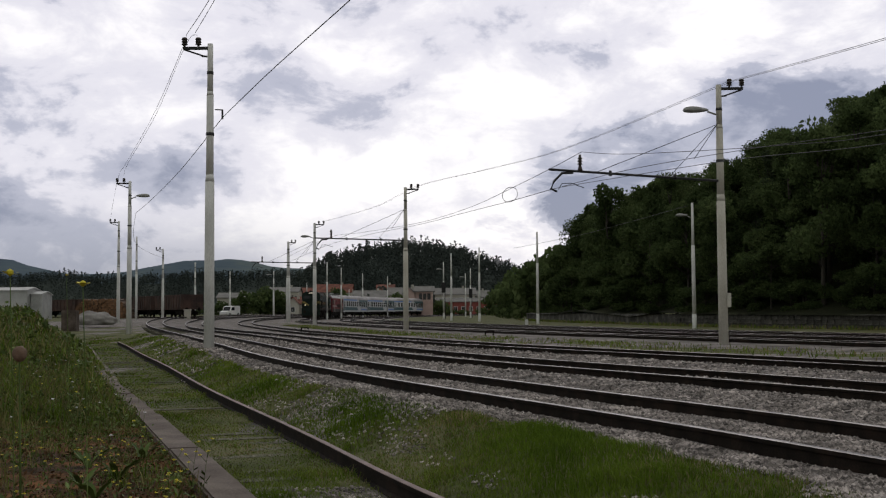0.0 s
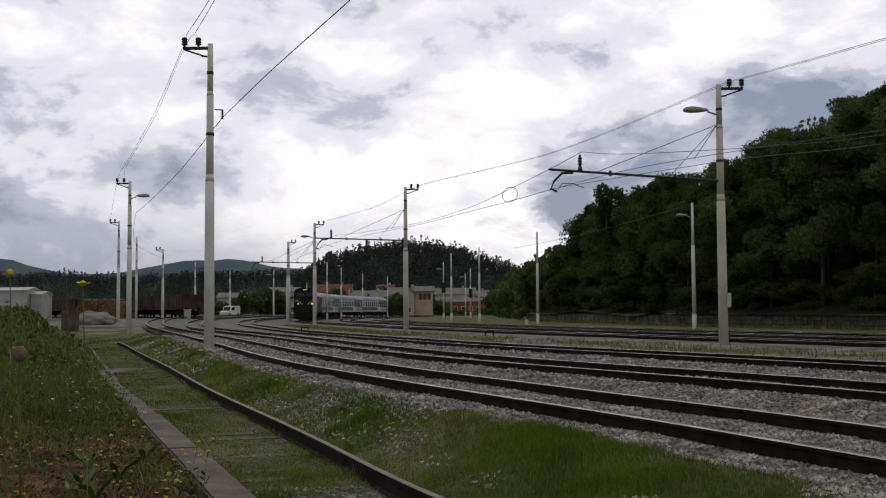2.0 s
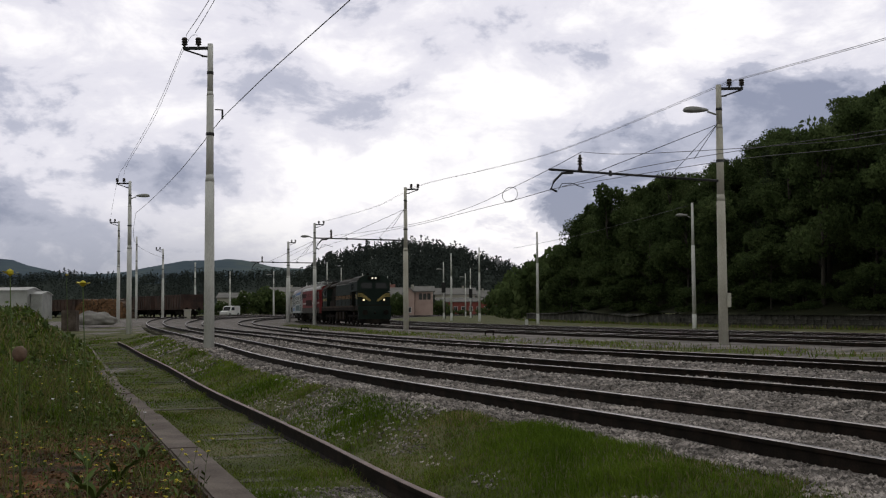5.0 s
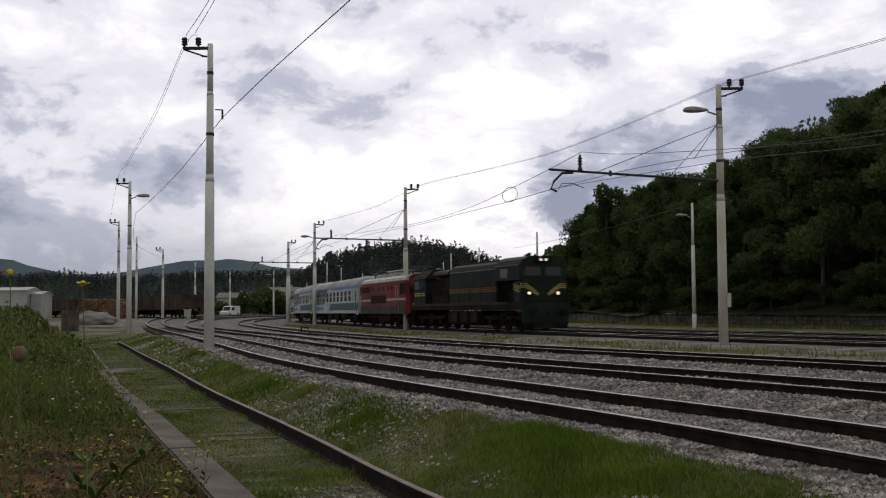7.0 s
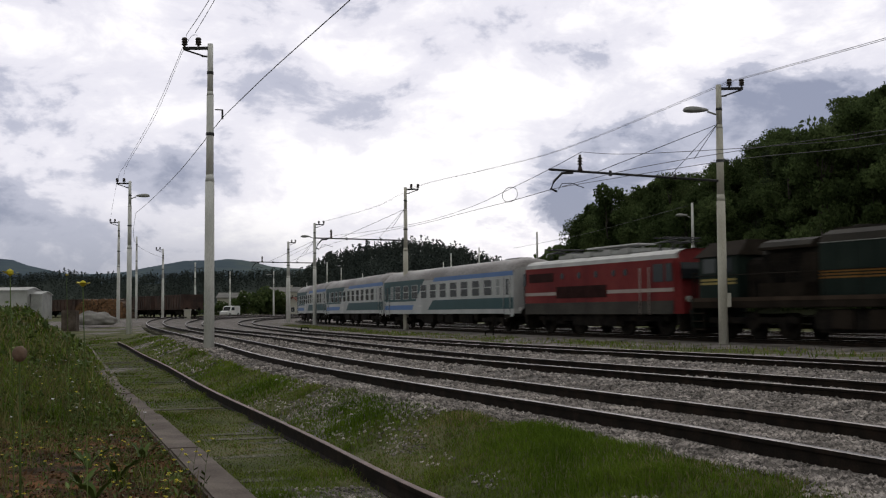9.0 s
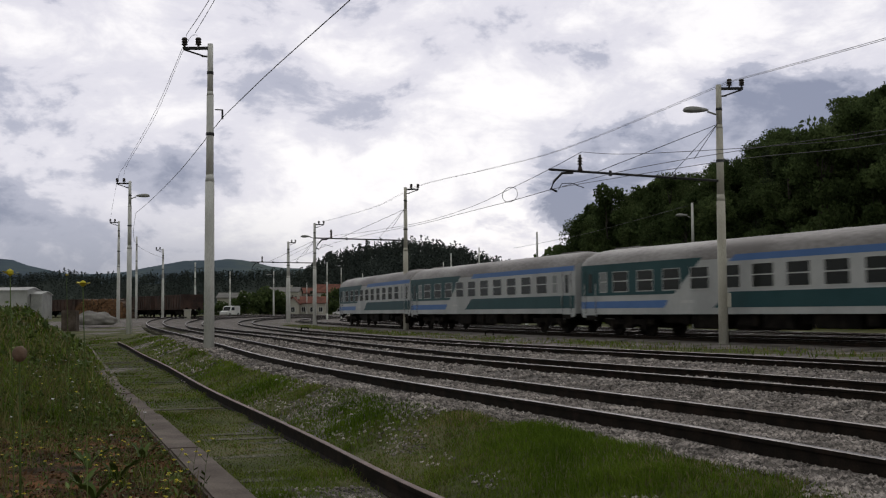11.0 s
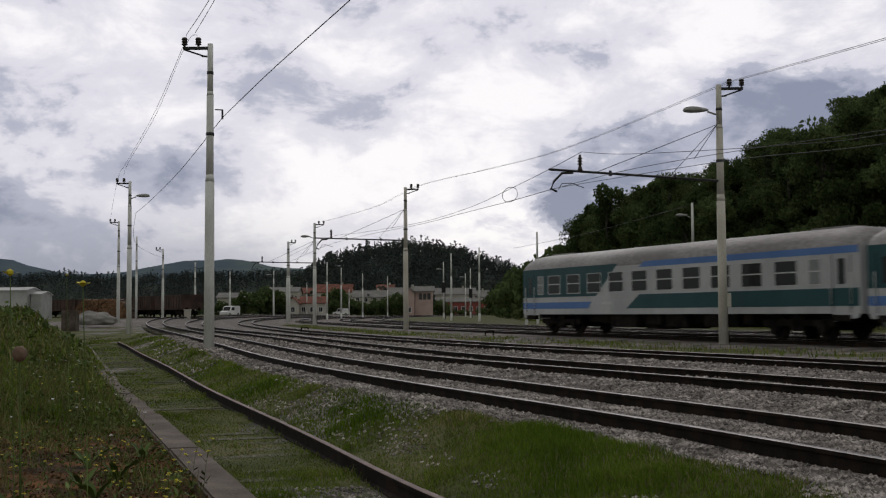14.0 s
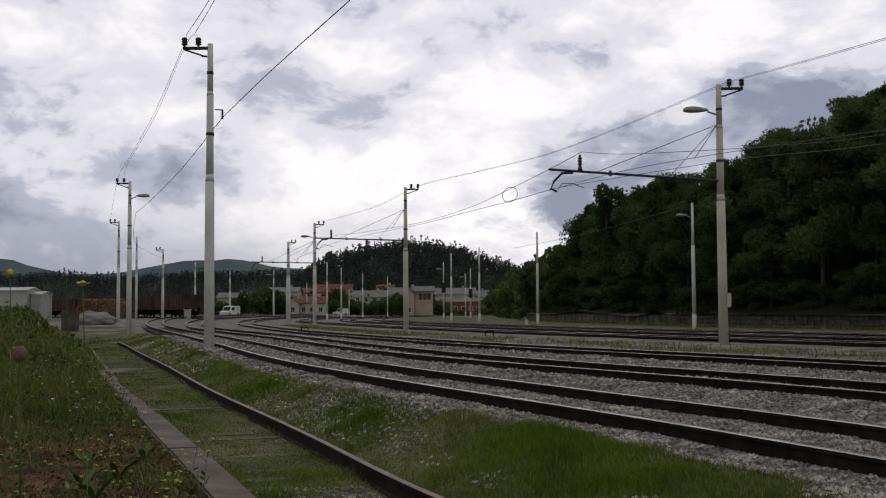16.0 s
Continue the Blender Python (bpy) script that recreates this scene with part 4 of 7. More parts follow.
def make_electric():
    """The red four-axle electric locomotive."""
    L, half = 14.3, 1.45
    h = L / 2
    c = empty("electric_locomotive")
    prof = body_profile(half, 0.98, 3.32, 3.78)
    bm = bmesh.new()
    st = []
    for x, f, rake in ((-h, 0.86, 0.0), (-h + 0.35, 0.97, 0.0), (-h + 1.0, 1, 0), (0, 1, 0), (h - 1.0, 1, 0), (h - 0.35, 0.97, 0), (h, 0.86, 0)):
        e = 1 if x > 0 else -1
        ring = []
        for y, z in prof:
            lean = 0.0
            if abs(x) > h - 0.2 and z > 2.2:
                lean = -0.30 * (z - 2.2) * e
            ring.append((x + lean, y * f, z))
        st.append(ring)
    np_ = len(prof)
    loft(bm, st, lambda i, k: 1 if 3 <= k < np_ - 4 else 0)
    body = part("body", bm, [M_RED, M_ROOFMETAL], c, "faded red locomotive body with pale roof")
    for s in (-1, 1):
        y = half * s
        def panel(name, pts, m, label, y=y, d=0.008, par=body):
            b = bmesh.new()
            side_panel(b, pts, y, d)
            return part(name, b, m, par, label)
        panel("skirt", [(-h + 0.4, 0.97), (h - 0.4, 0.97), (h - 0.4, 1.54), (-h + 0.4, 1.54)], M_REDGREY, "grimy grey lower skirt")
        panel("stripe", [(-h + 0.4, 1.92), (-3.4, 1.92), (-3.4, 2.08), (-h + 0.4, 2.08)], M_CREAM, "pale stripe")
        panel("stripe", [(1.46, 1.92), (h - 0.4, 1.92), (h - 0.4, 2.08), (1.46, 2.08)], M_CREAM, "pale stripe")
        lv = panel("louvre", [(-3.35, 1.76), (1.41, 1.76), (1.41, 2.34), (-3.35, 2.34)], M_LOUVRE, "dark side louvre", d=0.014)
        for i in range(6):
            b = bmesh.new()
            box(b, -3.35, 1.41, *sorted((y, y + 0.03 * s)), 1.80 + 0.095 * i, 1.83 + 0.095 * i)
            part("slat", b, M_LOUVRE, lv)
        lv = panel("louvre", [(-h + 0.85, 2.60), (-h + 3.5, 2.60), (-h + 3.5, 3.05), (-h + 0.85, 3.05)], M_LOUVRE, "dark upper louvre", d=0.014)
        for x in (-2.74, -1.09, 0.49, 2.05, 3.05):
            b = bmesh.new()
            tube(b, (x, y - 0.03 * s, 2.85), (x, y + 0.02 * s, 2.85), 0.16, n=16)
            part("porthole", b, M_DARKWIN, body, "round porthole window")
        for e in (-1, 1):
            if e < 0:
                panel("slit_window", [(-h + 0.2, 2.45), (-h + 0.5, 2.45), (-h + 0.5, 3.12), (-h + 0.25, 3.12)], M_DARKWIN, "dark slit window", d=0.014)
                continue
            panel("cab_window", [(e * (h - 1.9), 2.35), (e * (h - 1.1), 2.35), (e * (h - 1.1), 3.12), (e * (h - 1.9), 3.12)], M_DARKWIN, "dark cab side window", d=0.014)
            panel("cab_shade", [(e * (h - 0.95), 2.35), (e * (h - 0.45), 2.35), (e * (h - 0.5), 3.12), (e * (h - 0.95), 3.12)], M_DARKWIN, "dark quarter window", d=0.014)
            b = bmesh.new()
            for q in (2.15, 2.85):
                tube(b, (e * (h - q), y + 0.06 * s, 0.95), (e * (h - q), y + 0.06 * s, 3.0), 0.025, n=6)
            part("handrail", b, M_CREAM, body, "pale door handrail")
            b = bmesh.new()
            for z in (0.35, 0.65, 0.95):
                box(b, *sorted((e * (h - 2.15), e * (h - 2.85))), *sorted((y - 0.15 * s, y + 0.02 * s)), z, z + 0.04)
            part("step", b, M_BLACK, body)
    for e in (-1, 1):
        b = bmesh.new()
        for y in (-0.66, 0.66):
            prism(b, [(y - 0.55, 2.45), (y + 0.55, 2.45), (y + 0.5, 3.15), (y - 0.5, 3.15)], 0, *sorted((e * (h - 0.02), e * (h - 0.28))))
        for v in b.verts:
            v.co.x -= e * 0.30 * max(0, v.co.z - 2.2) - e * 0.06
        part("windscreen", b, M_DARKWIN, body)
        b = bmesh.new()
        for y in (-0.95, 0.95):
            tube(b, (e * (h - 0.1), y, 1.6), (e * (h + 0.04), y, 1.6), 0.13, n=12)
        part("lamp", b, M_LENS, body)
        buffers(c, e * (h - 0.1), e)
    b = bmesh.new()
    box(b, -4.2, 4.2, -0.85, 0.85, 3.72, 3.92, bevel=0.05)
    for x in (-3.0, -1.2, 0.6, 2.2):
        box(b, x - 0.35, x + 0.35, -0.95, 0.95, 3.70, 4.0, bevel=0.04)
    part("roof_box", b, M_ROOFMETAL, body, "pale grey roof housings")
    for e in (-1, 1):
        b = bmesh.new()
        x = e * 5.0
        for y in (-0.55, 0.55):
            for q in (-0.5, 0.5):
                tube(b, (x + q, y, 3.65), (x + q, y, 4.05), 0.07, 0.05, 8)
            tube(b, (x - 0.9, y, 4.12), (x + 0.9, y, 4.12), 0.03, n=6)
            tube(b, (x - 0.9, y, 4.12), (x + 1.0, y * 0.8, 4.24), 0.025, n=6)
        for q in (-0.35, 0.35):
            tube(b, (x + q, -0.95, 4.30), (x + q, 0.95, 4.30), 0.03, n=6)
        tube(b, (x, -0.6, 4.12), (x, 0.6, 4.12), 0.04, n=6)
        part("pantograph", b, M_STEEL, c, "folded pantograph")
    b = bmesh.new()
    box(b, -2.0, 2.65, -0.5, 0.5, 4.15, 4.22, bevel=0.02)
    for x in (-1.6, 0.3, 2.3):
        tube(b, (x, 0, 3.9), (x, 0, 4.16), 0.05, n=8)
    part("roof_plate", b, M_WHITE, body, "pale raised roof walkway")
    for x in (-3.7, 3.7):
        bogie(c, x, (-1.55, 1.55), 0.6, 0.75, 2.2)
    b = bmesh.new()
    box(b, -2.0, 2.0, -1.25, 1.25, 0.4, 0.98, bevel=0.05)
    part("underframe", b, M_BLACK, c)
    for e in (-1, 1):
        b = bmesh.new()
        prism(b, [(-1.3, 0.25), (1.3, 0.25), (1.35, 0.98), (-1.35, 0.98)], 0, *sorted((e * (h - 0.15), e * (h - 0.35))))
        part("plough", b, M_BLACK, c)
    tagged(c, "faded red electric locomotive, grey skirt, pantographs folded down", "locomotive")
    return c


def make_diesel():
    """The dark green six-axle diesel: high nose and cab, long engine hood, open radiator bay and a small rear cab."""
    L = 18.4
    h = L / 2
    c = empty("diesel_locomotive")
    deck = 1.62
    b = bmesh.new()
    box(b, -h, h, -1.40, 1.40, 1.22, deck, bevel=0.03)
    part("frame", b, M_GRIME, c, "brown grimy frame and walkway")
    for s in (-1, 1):
        b = bmesh.new()
        box(b, -h + 0.2, h - 2.2, *sorted((s * 1.395, s * 1.42)), deck - 0.13, deck + 0.015)
        part("sill_edge", b, M_SILL, c, "dusty brown sill edge")

    def hull(name, x0, x1, half, z0, eave, top, m, label, parent=c, flat=0.55):
        bb = bmesh.new()
        prof = [(-half, z0), (-half, eave), (-half * 0.86, eave + (top - eave) * 0.62), (-half * flat, top), (half * flat, top), (half * 0.86, eave + (top - eave) * 0.62), (half, eave), (half, z0)]
        loft(bb, [[(x0, y * 0.98, z) for y, z in prof], [(x0 + 0.1, y, z) for y, z in prof], [(x1 - 0.1, y, z) for y, z in prof], [(x1, y * 0.98, z) for y, z in prof]], lambda i, k: 1 if 1 <= k <= 5 else 0)
        return part(name, bb, m, parent, label)
    skin = [M_DIESEL, M_DIESELROOF]
    cab = hull("front_cab", 5.4, 8.85, 1.40, 2.80, 3.60, 4.10, skin, "dark green front cab")
    # inner core is black: the recess shade is put into its colour
    hull("cab_core", 5.38, 8.0, 0.80, deck, 2.6, 2.805, [M_BLACK, M_BLACK], "recessed cab core blackened as shade", cab)
    nose = hull("nose", 8.05, 8.86, 1.38, deck, 2.70, 2.82, skin, "dark green nose", cab)
    hood = hull("engine_hood", -2.25, 5.4, 1.20, deck, 3.50, 3.98, skin, "dark green engine hood with orange bands")
    bay = hull("radiator_bay", -5.5, -2.25, 0.92, deck, 3.25, 3.55, [M_BLACK, M_DIESELROOF], "black open radiator bay")
    hull("bay_roof", -5.3, -2.6, 1.24, 3.40, 3.50, 3.80, [M_GRIME, M_DIESELROOF], "sooty roof over the radiator bay", bay)
    rcab = hull("rear_cab", -8.75, -6.4, 1.34, deck, 3.28, 3.42, skin, "rear cab with small windows")
    b = bmesh.new()
    loft(b, [[(-8.95, -1.42, 3.26), (-8.95, 1.42, 3.26), (-8.70, 0.75, 3.88), (-8.70, -0.75, 3.88)], [(-6.25, -1.42, 3.30), (-6.25, 1.42, 3.30), (-6.45, 0.75, 3.92), (-6.45, -0.75, 3.92)]])
    part("cab_roof", b, M_GRIME, rcab, "brown hipped cab roof")
    # black block filling the gap, coloured as the shade seen there
    hull("rear_bulkhead", -6.4, -5.5, 0.88, deck, 2.9, 3.2, [M_BLACK, M_BLACK], "block blackened as the shaded gap before the rear cab", rcab)
    b = bmesh.new()
    box(b, -2.1, 5.2, -0.62, 0.62, 3.95, 4.06, bevel=0.03)
    part("roof_walk", b, M_DIESELROOF, hood)
    for x in (-1.2, 0.8, 2.8):
        b = bmesh.new()
        tube(b, (x, 0, 4.04), (x, 0, 4.13), 0.42, 0.40, 16)
        part("roof_fan", b, M_DIESELROOF, hood)
    b = bmesh.new()
    tube(b, (7.2, -0.25, 4.05), (7.2, -0.25, 4.25), 0.05, 0.08, 8)
    tube(b, (7.2, -0.25, 4.22), (7.75, -0.25, 4.24), 0.05, 0.10, 8)
    part("horn", b, M_BLACK, cab)
    for s in (-1, 1):
        def panel(name, x0, x1, z0, z1, y, m, par, label="", d=0.01, slant=0.0):
            bb = bmesh.new()
            side_panel(bb, [(x0, z0), (x1, z0), (x1 + slant, z1), (x0, z1)], y * s, d)
            return part(name, bb, m, par, label)
        for z in (2.24, 2.35, 2.46):
            panel("band", -2.2, 5.36, z, z + 0.062, 1.20, M_ORANGE, hood, "yellow-orange band", d=0.022)
        for z in (2.16, 2.30):
            panel("band", -8.6, -6.5, z, z + 0.09, 1.34, M_WINGYEL, rcab, "dirty yellow band")
        panel("seam", -2.2, 5.36, 3.50, 3.525, 1.20, M_LAMPGREY, hood, "thin pale seam under the roof", d=0.02)
        panel("seam", 5.5, 8.7, 3.60, 3.625, 1.40, M_LAMPGREY, cab, "thin pale seam under the roof", d=0.02)
        for i in range(9):
            x = -2.15 + 0.84 * i
            panel("door_panel", x, x + 0.80, 1.70, 2.20, 1.20, M_DIESEL, hood, d=0.014)
            panel("door_panel", x, x + 0.80, 2.56, 3.44, 1.20, M_DIESEL, hood, d=0.014)
        panel("bay_door", -3.05, -2.3, deck, 3.2, 1.16, M_GRIME, bay, "brown sooty bay door", d=0.03)
        panel("bay_sill", -5.4, -2.3, deck, 2.15, 1.16, M_GRIME, bay, "brown sooty lower plate", d=0.03)
        grille = panel("radiator_grille", -5.2, -3.1, 2.2, 3.2, 0.92, M_BLACK, bay, "black radiator grille", d=0.014)
        for i in range(8):
            bb = bmesh.new()
            box(bb, -5.2, -3.1, *sorted((s * 0.92, s * 0.96)), 2.24 + 0.12 * i, 2.27 + 0.12 * i)
            part("slat", bb, M_BLACK, grille)
        # first window gets paler glass in place of a sky reflection
        panel("side_window", -8.45, -7.7, 2.62, 3.20, 1.34, M_CABGLASS, rcab, "side window tinted pale as a reflection", d=0.014)
        panel("side_window", -7.5, -6.75, 2.62, 3.20, 1.34, M_DARKWIN, rcab, "rear cab side window", d=0.014)
        panel("cab_window", 6.3, 7.3, 2.95, 3.45, 1.40, M_DARKWIN, cab, "cab side window", d=0.014)
        for k in range(3):
            bb = bmesh.new()
            side_panel(bb, [(8.06, 2.28 + 0.13 * k), (8.84, 2.10 + 0.13 * k), (8.84, 2.16 + 0.13 * k), (8.06, 2.34 + 0.13 * k)], 1.38 * s, 0.012)
            part("wing_marking", bb, M_WINGYEL, nose, "yellow wing line")
        for x in (5.55, 6.5, 7.1, 8.0):
            bb = bmesh.new()
            tube(bb, (x, s * 1.34, deck), (x, s * 1.34, 2.82), 0.035, n=8)
            part("grab_post", bb, M_GRIME, cab)
        bb = bmesh.new()
        x = -h + 0.3
        while x < 5.2:
            tube(bb, (x, s * 1.37, deck), (x, s * 1.37, 2.52), 0.016, n=6)
            x += 1.75
        tube(bb, (-h + 0.3, s * 1.37, 2.52), (5.3, s * 1.37, 2.52), 0.016, n=6)
        part("handrail", bb, M_GRIME, c)
        for x0 in (7.05, -h + 0.1):
            bb = bmesh.new()
            for z in (0.35, 0.68, 1.0, 1.3):
                box(bb, x0, x0 + 0.7, *sorted((s * 1.15, s * 1.42)), z, z + 0.05)
            for q in (0.0, 0.7):
                tube(bb, (x0 + q, s * 1.40, 0.3), (x0 + q, s * 1.40, deck), 0.024, n=6)
            part("step", bb, M_GRIME, c, "grimy steps up to the walkway")
        bb = bmesh.new()
        tube(bb, (-1.9, s * 1.22, 1.36), (2.6, s * 1.22, 1.36), 0.13, n=12)
        part("air_tank", bb, M_SILL, c, "brown air reservoir under the sill")
        for x in (-1.6, 0.1, 1.6):
            bb = bmesh.new()
            box(bb, x, x + 1.0, *sorted((s * 1.22, s * 1.33)), 0.45, 1.12, bevel=0.03)
            part("equipment_case", bb, M_GRIME, c)
    fx = 8.86
    for y in (-1, 1):
        b = bmesh.new()
        for k, off in enumerate((0.0, 0.10, 0.20)):
            pts = [(1.36, 2.42 + off), (1.00, 2.42 + off), (0.60, 2.16 + off), (0.26, 1.98 + off * 0.4), (0.32, 1.95 + off * 0.4), (0.66, 2.10 + off), (1.00, 2.35 + off), (1.36, 2.35 + off)]
            prism(b, [(y * p, z) for p, z in pts], 0, fx - 0.01, fx + 0.012 + 0.002 * k)
        part("wing_marking", b, M_WINGYEL, nose, "yellow wing marking on the front")
        b = bmesh.new()
        tube(b, (fx - 0.02, y * 0.86, 2.08), (fx + 0.07, y * 0.86, 2.08), 0.19, 0.18, 16)
        hl = part("headlamp", b, M_GRIME, nose)
        b = bmesh.new()
        tube(b, (fx + 0.05, y * 0.86, 2.08), (fx + 0.085, y * 0.86, 2.08), 0.085, n=14)
        part("lens", b, M_HEADLIGHT, hl, "lit warm headlamp lens")
        b = bmesh.new()
        tube(b, (fx - 0.02, y * 0.15, 3.88), (fx + 0.10, y * 0.15, 3.88), 0.075, n=14)
        part("top_light", b, M_TOPLIGHT, cab, "lit twin top light")
        b = bmesh.new()
        prism(b, [(y * 0.15, 3.02), (y * 1.1, 3.02), (y * 1.05, 3.50), (y * 0.15, 3.50)], 0, fx - 0.02, fx + 0.008)
        part("windscreen", b, M_DARKWIN, cab)
    b = bmesh.new()
    box(b, fx - 0.3, fx + 0.09, -0.5, 0.5, 3.74, 4.02, bevel=0.03)
    part("light_box", b, M_BLACK, cab, "dark housing of the top lights")
    b = bmesh.new()
    box(b, fx - 0.05, h - 0.06, -1.35, 1.35, deck, deck + 0.06)
    part("front_platform", b, M_BLACK, c)
    for e in (-1, 1):
        b = bmesh.new()
        prism(b, [(-1.36, 0.45), (1.36, 0.45), (1.40, deck - 0.02), (-1.40, deck - 0.02)], 0, *sorted((e * (h - 0.12), e * (h + 0.02))))
        part("buffer_beam", b, M_DIESEL, c, "dark green buffer beam")
        b = bmesh.new()
        prism(b, [(-1.25, 0.18), (1.25, 0.18), (1.3, 0.5), (-1.3, 0.5)], 0, *sorted((e * (h - 0.1), e * (h + 0.06))))
        part("plough", b, M_BLACK, c)
        for y in (-1.3, 1.3):
            b = bmesh.new()
            tube(b, (e * (h - 0.05), y, deck), (e * (h - 0.05), y, 2.65), 0.022, n=6)
            tube(b, (e * (h - 0.05), y, 2.65), (e * (h - 0.05), y * 0.55, 2.65), 0.022, n=6)
            part("end_rail", b, M_GRIME, c)
        buffers(c, e * h, e)
    for x in (-5.9, 5.9):
        bogie(c, x, (-1.75, 0.0, 1.75), 0.5, 0.72, 2.5)
    b = bmesh.new()
    box(b, -2.6, 2.9, -1.22, 1.22, 0.32, 1.15, bevel=0.12)
    part("fuel_tank", b, M_BLACK, c)
    tagged(c, "dark green diesel locomotive with yellow bands, headlamps lit", "locomotive")
    return c


M_SILL = mat("dusty_brown_sill", [(0.036, 0.025, 0.019), (0.058, 0.041, 0.031)], 0.85, spec=0.1, scale=1.2, fine=18, bump=0.1)
# glass with a reflection's paleness in its base colour
M_CABGLASS = glass_mat("reflection_tint_cab_glass", (0.06, 0.065, 0.07), 0.15)
COACH = make_coach()
TRAIN = [(make_diesel(), 9.4, 5.9), (make_electric(), 26.45, 3.7), (COACH, 46.6, 8.6), (copy_thing(COACH, Matrix.Identity(4)), 71.2, 8.6), (copy_thing(COACH, Matrix.Identity(4)), 95.4, 8.6)]

# ---------------------------------------------------------------- hills and distance
def ridge_hill(name, rows, back, material, label, base=-1.0, n_side=6, category="hill"):
    """A hill whose skyline follows rows of (x, y, z); it falls to the ground in front over `back` metres and behind likewise."""
    verts, faces = [], []
    for x, y, z in rows:
        r = Vector((x, y)).normalized()
        for k in range(-n_side, n_side + 1):
            q = k / n_side
            hgt = base + (z - base) * (0.5 + 0.5 * math.cos(math.pi * q))
            px, py = x + r.x * back * q, y + r.y * back * q
            verts.append((px, py, hgt + (0.02 * (z - base) * noise.noise((px * 0.05, py * 0.05, z)))))
    m = 2 * n_side + 1
    for i in range(len(rows) - 1):
        for k in range(m - 1):
            faces.append((i * m + k, i * m + k + 1, (i + 1) * m + k + 1, (i + 1) * m + k))
    ob = raw(name, verts, faces, material, smooth=True)
    tagged(ob, label, category, kind="structure")
    return ob


def skyline(d, pts, n):
    """Points of a skyline at the distance d from (bearing, height) pairs; bearing is x / y."""
    b = np.array([p[0] for p in pts])
    z = np.array([p[1] for p in pts])
    q = np.linspace(b[0], b[-1], n)
    return [(float(v) * d, d, float(np.interp(v, b, z))) for v in q]


MID = skyline(520.0, [(-0.150, 4), (-0.125, 14), (-0.10, 22), (-0.06, 26.5), (-0.02, 28), (0.01, 25.5), (0.04, 20.5), (0.07, 15), (0.10, 14), (0.16, 12), (0.3, 14), (0.45, 10)], 60)
LEFT = skyline(900.0, [(-0.62, 28), (-0.45, 25), (-0.40, 25), (-0.36, 28), (-0.335, 30), (-0.31, 26), (-0.27, 25), (-0.22, 27), (-0.17, 28), (-0.13, 28), (-0.08, 24), (0.0, 16)], 60)
FAR1 = skyline(2600.0, [(-0.9, 130), (-0.45, 125), (-0.40, 134), (-0.385, 130), (-0.36, 110), (-0.33, 95), (-0.29, 96), (-0.26, 110), (-0.235, 122), (-0.20, 125), (-0.185, 128), (-0.165, 118), (-0.15, 108), (-0.10, 100), (0.1, 90)], 80)
ridge_hill("mountain_range", FAR1, 700, M_FARHILL, "mountain range tinted haze blue under the clouds")
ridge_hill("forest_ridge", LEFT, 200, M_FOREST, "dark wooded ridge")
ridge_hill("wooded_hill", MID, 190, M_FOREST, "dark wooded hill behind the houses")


def cards(centers, sizes, rng, aspect=1.0, tilt=1.0):
    """Vertices and faces of leaf-like quads at the given centres."""
    n = len(centers)
    a = rng.normal(size=(n, 3))
    a /= np.linalg.norm(a, axis=1)[:, None]
    b = np.cross(a, rng.normal(size=(n, 3)))
    b /= np.linalg.norm(b, axis=1)[:, None]
    s = np.asarray(sizes)[:, None]
    c = np.asarray(centers)
    v = np.stack([c - a * s, c + b * s * 0.55 * aspect, c + a * s, c - b * s * 0.55 * aspect], axis=1).reshape(-1, 3)
    f = np.arange(4 * n).reshape(n, 4)
    return v, f


def far_trees(name, rows, back, count, size, seed, label, lo=0.0):
    """The woods of a distant hill: many small uneven crowns."""
    rng = np.random.default_rng(seed)
    V, F, base = [], [], 0
    R = np.array(rows)
    for _ in range(count):
        u = rng.uniform(0, len(R) - 1.001)
        i = int(u)
        p = R[i] + (R[i + 1] - R[i]) * (u - i)
        q = -(rng.uniform(0, 1) ** 1.6) * 0.95
        if p[2] * (0.5 + 0.5 * math.cos(math.pi * q)) < lo:
            continue
        r = Vector((p[0], p[1])).normalized()
        z = -1 + (p[2] + 1) * (0.5 + 0.5 * math.cos(math.pi * q))
        hgt = size * rng.uniform(0.55, 1.25) * (1.35 if rng.random() < 0.15 else 1)
        cx, cy = p[0] + r.x * back * q, p[1] + r.y * back * q
        k = 46
        t = rng.uniform(0, 1, k)
        shape = 0.30 * (1 - t * 0.88) if rng.random() < 0.4 else 0.36 * np.sqrt(np.clip(1.02 - (2 * t - 0.9) ** 2 * 0.8, 0.02, 1))
        rad = hgt * shape * rng.uniform(0.4, 1, k)
        ang = rng.uniform(0, 6.283, k)
        cs = np.c_[cx + np.cos(ang) * rad, cy + np.sin(ang) * rad, z + hgt * (0.05 + 0.9 * t)]
        v, f = cards(cs, rng.uniform(0.04, 0.09, k) * hgt, rng, 1.3)
        V.append(v)
        F.append(f + base)
        base += len(v)
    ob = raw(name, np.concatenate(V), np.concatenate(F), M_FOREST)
    tagged(ob, label, "woods", kind="stuff")


far_trees("hill_woods", MID, 190, 5200, 5.4, 3, "dark mixed woods covering the hill")
far_trees("ridge_woods", LEFT, 200, 3400, 6.8, 4, "dark spruce woods on the ridge")

# ---------------------------------------------------------------- the wooded slope behind the wall
WALL = nspline([(62.0, 5.0), (45.0, 35.0), (34.0, 57.0), (27.4, 70.2), (23.4, 78.5), (18.5, 98.0), (14.0, 122.0), (11.0, 150.0)], 0.8)


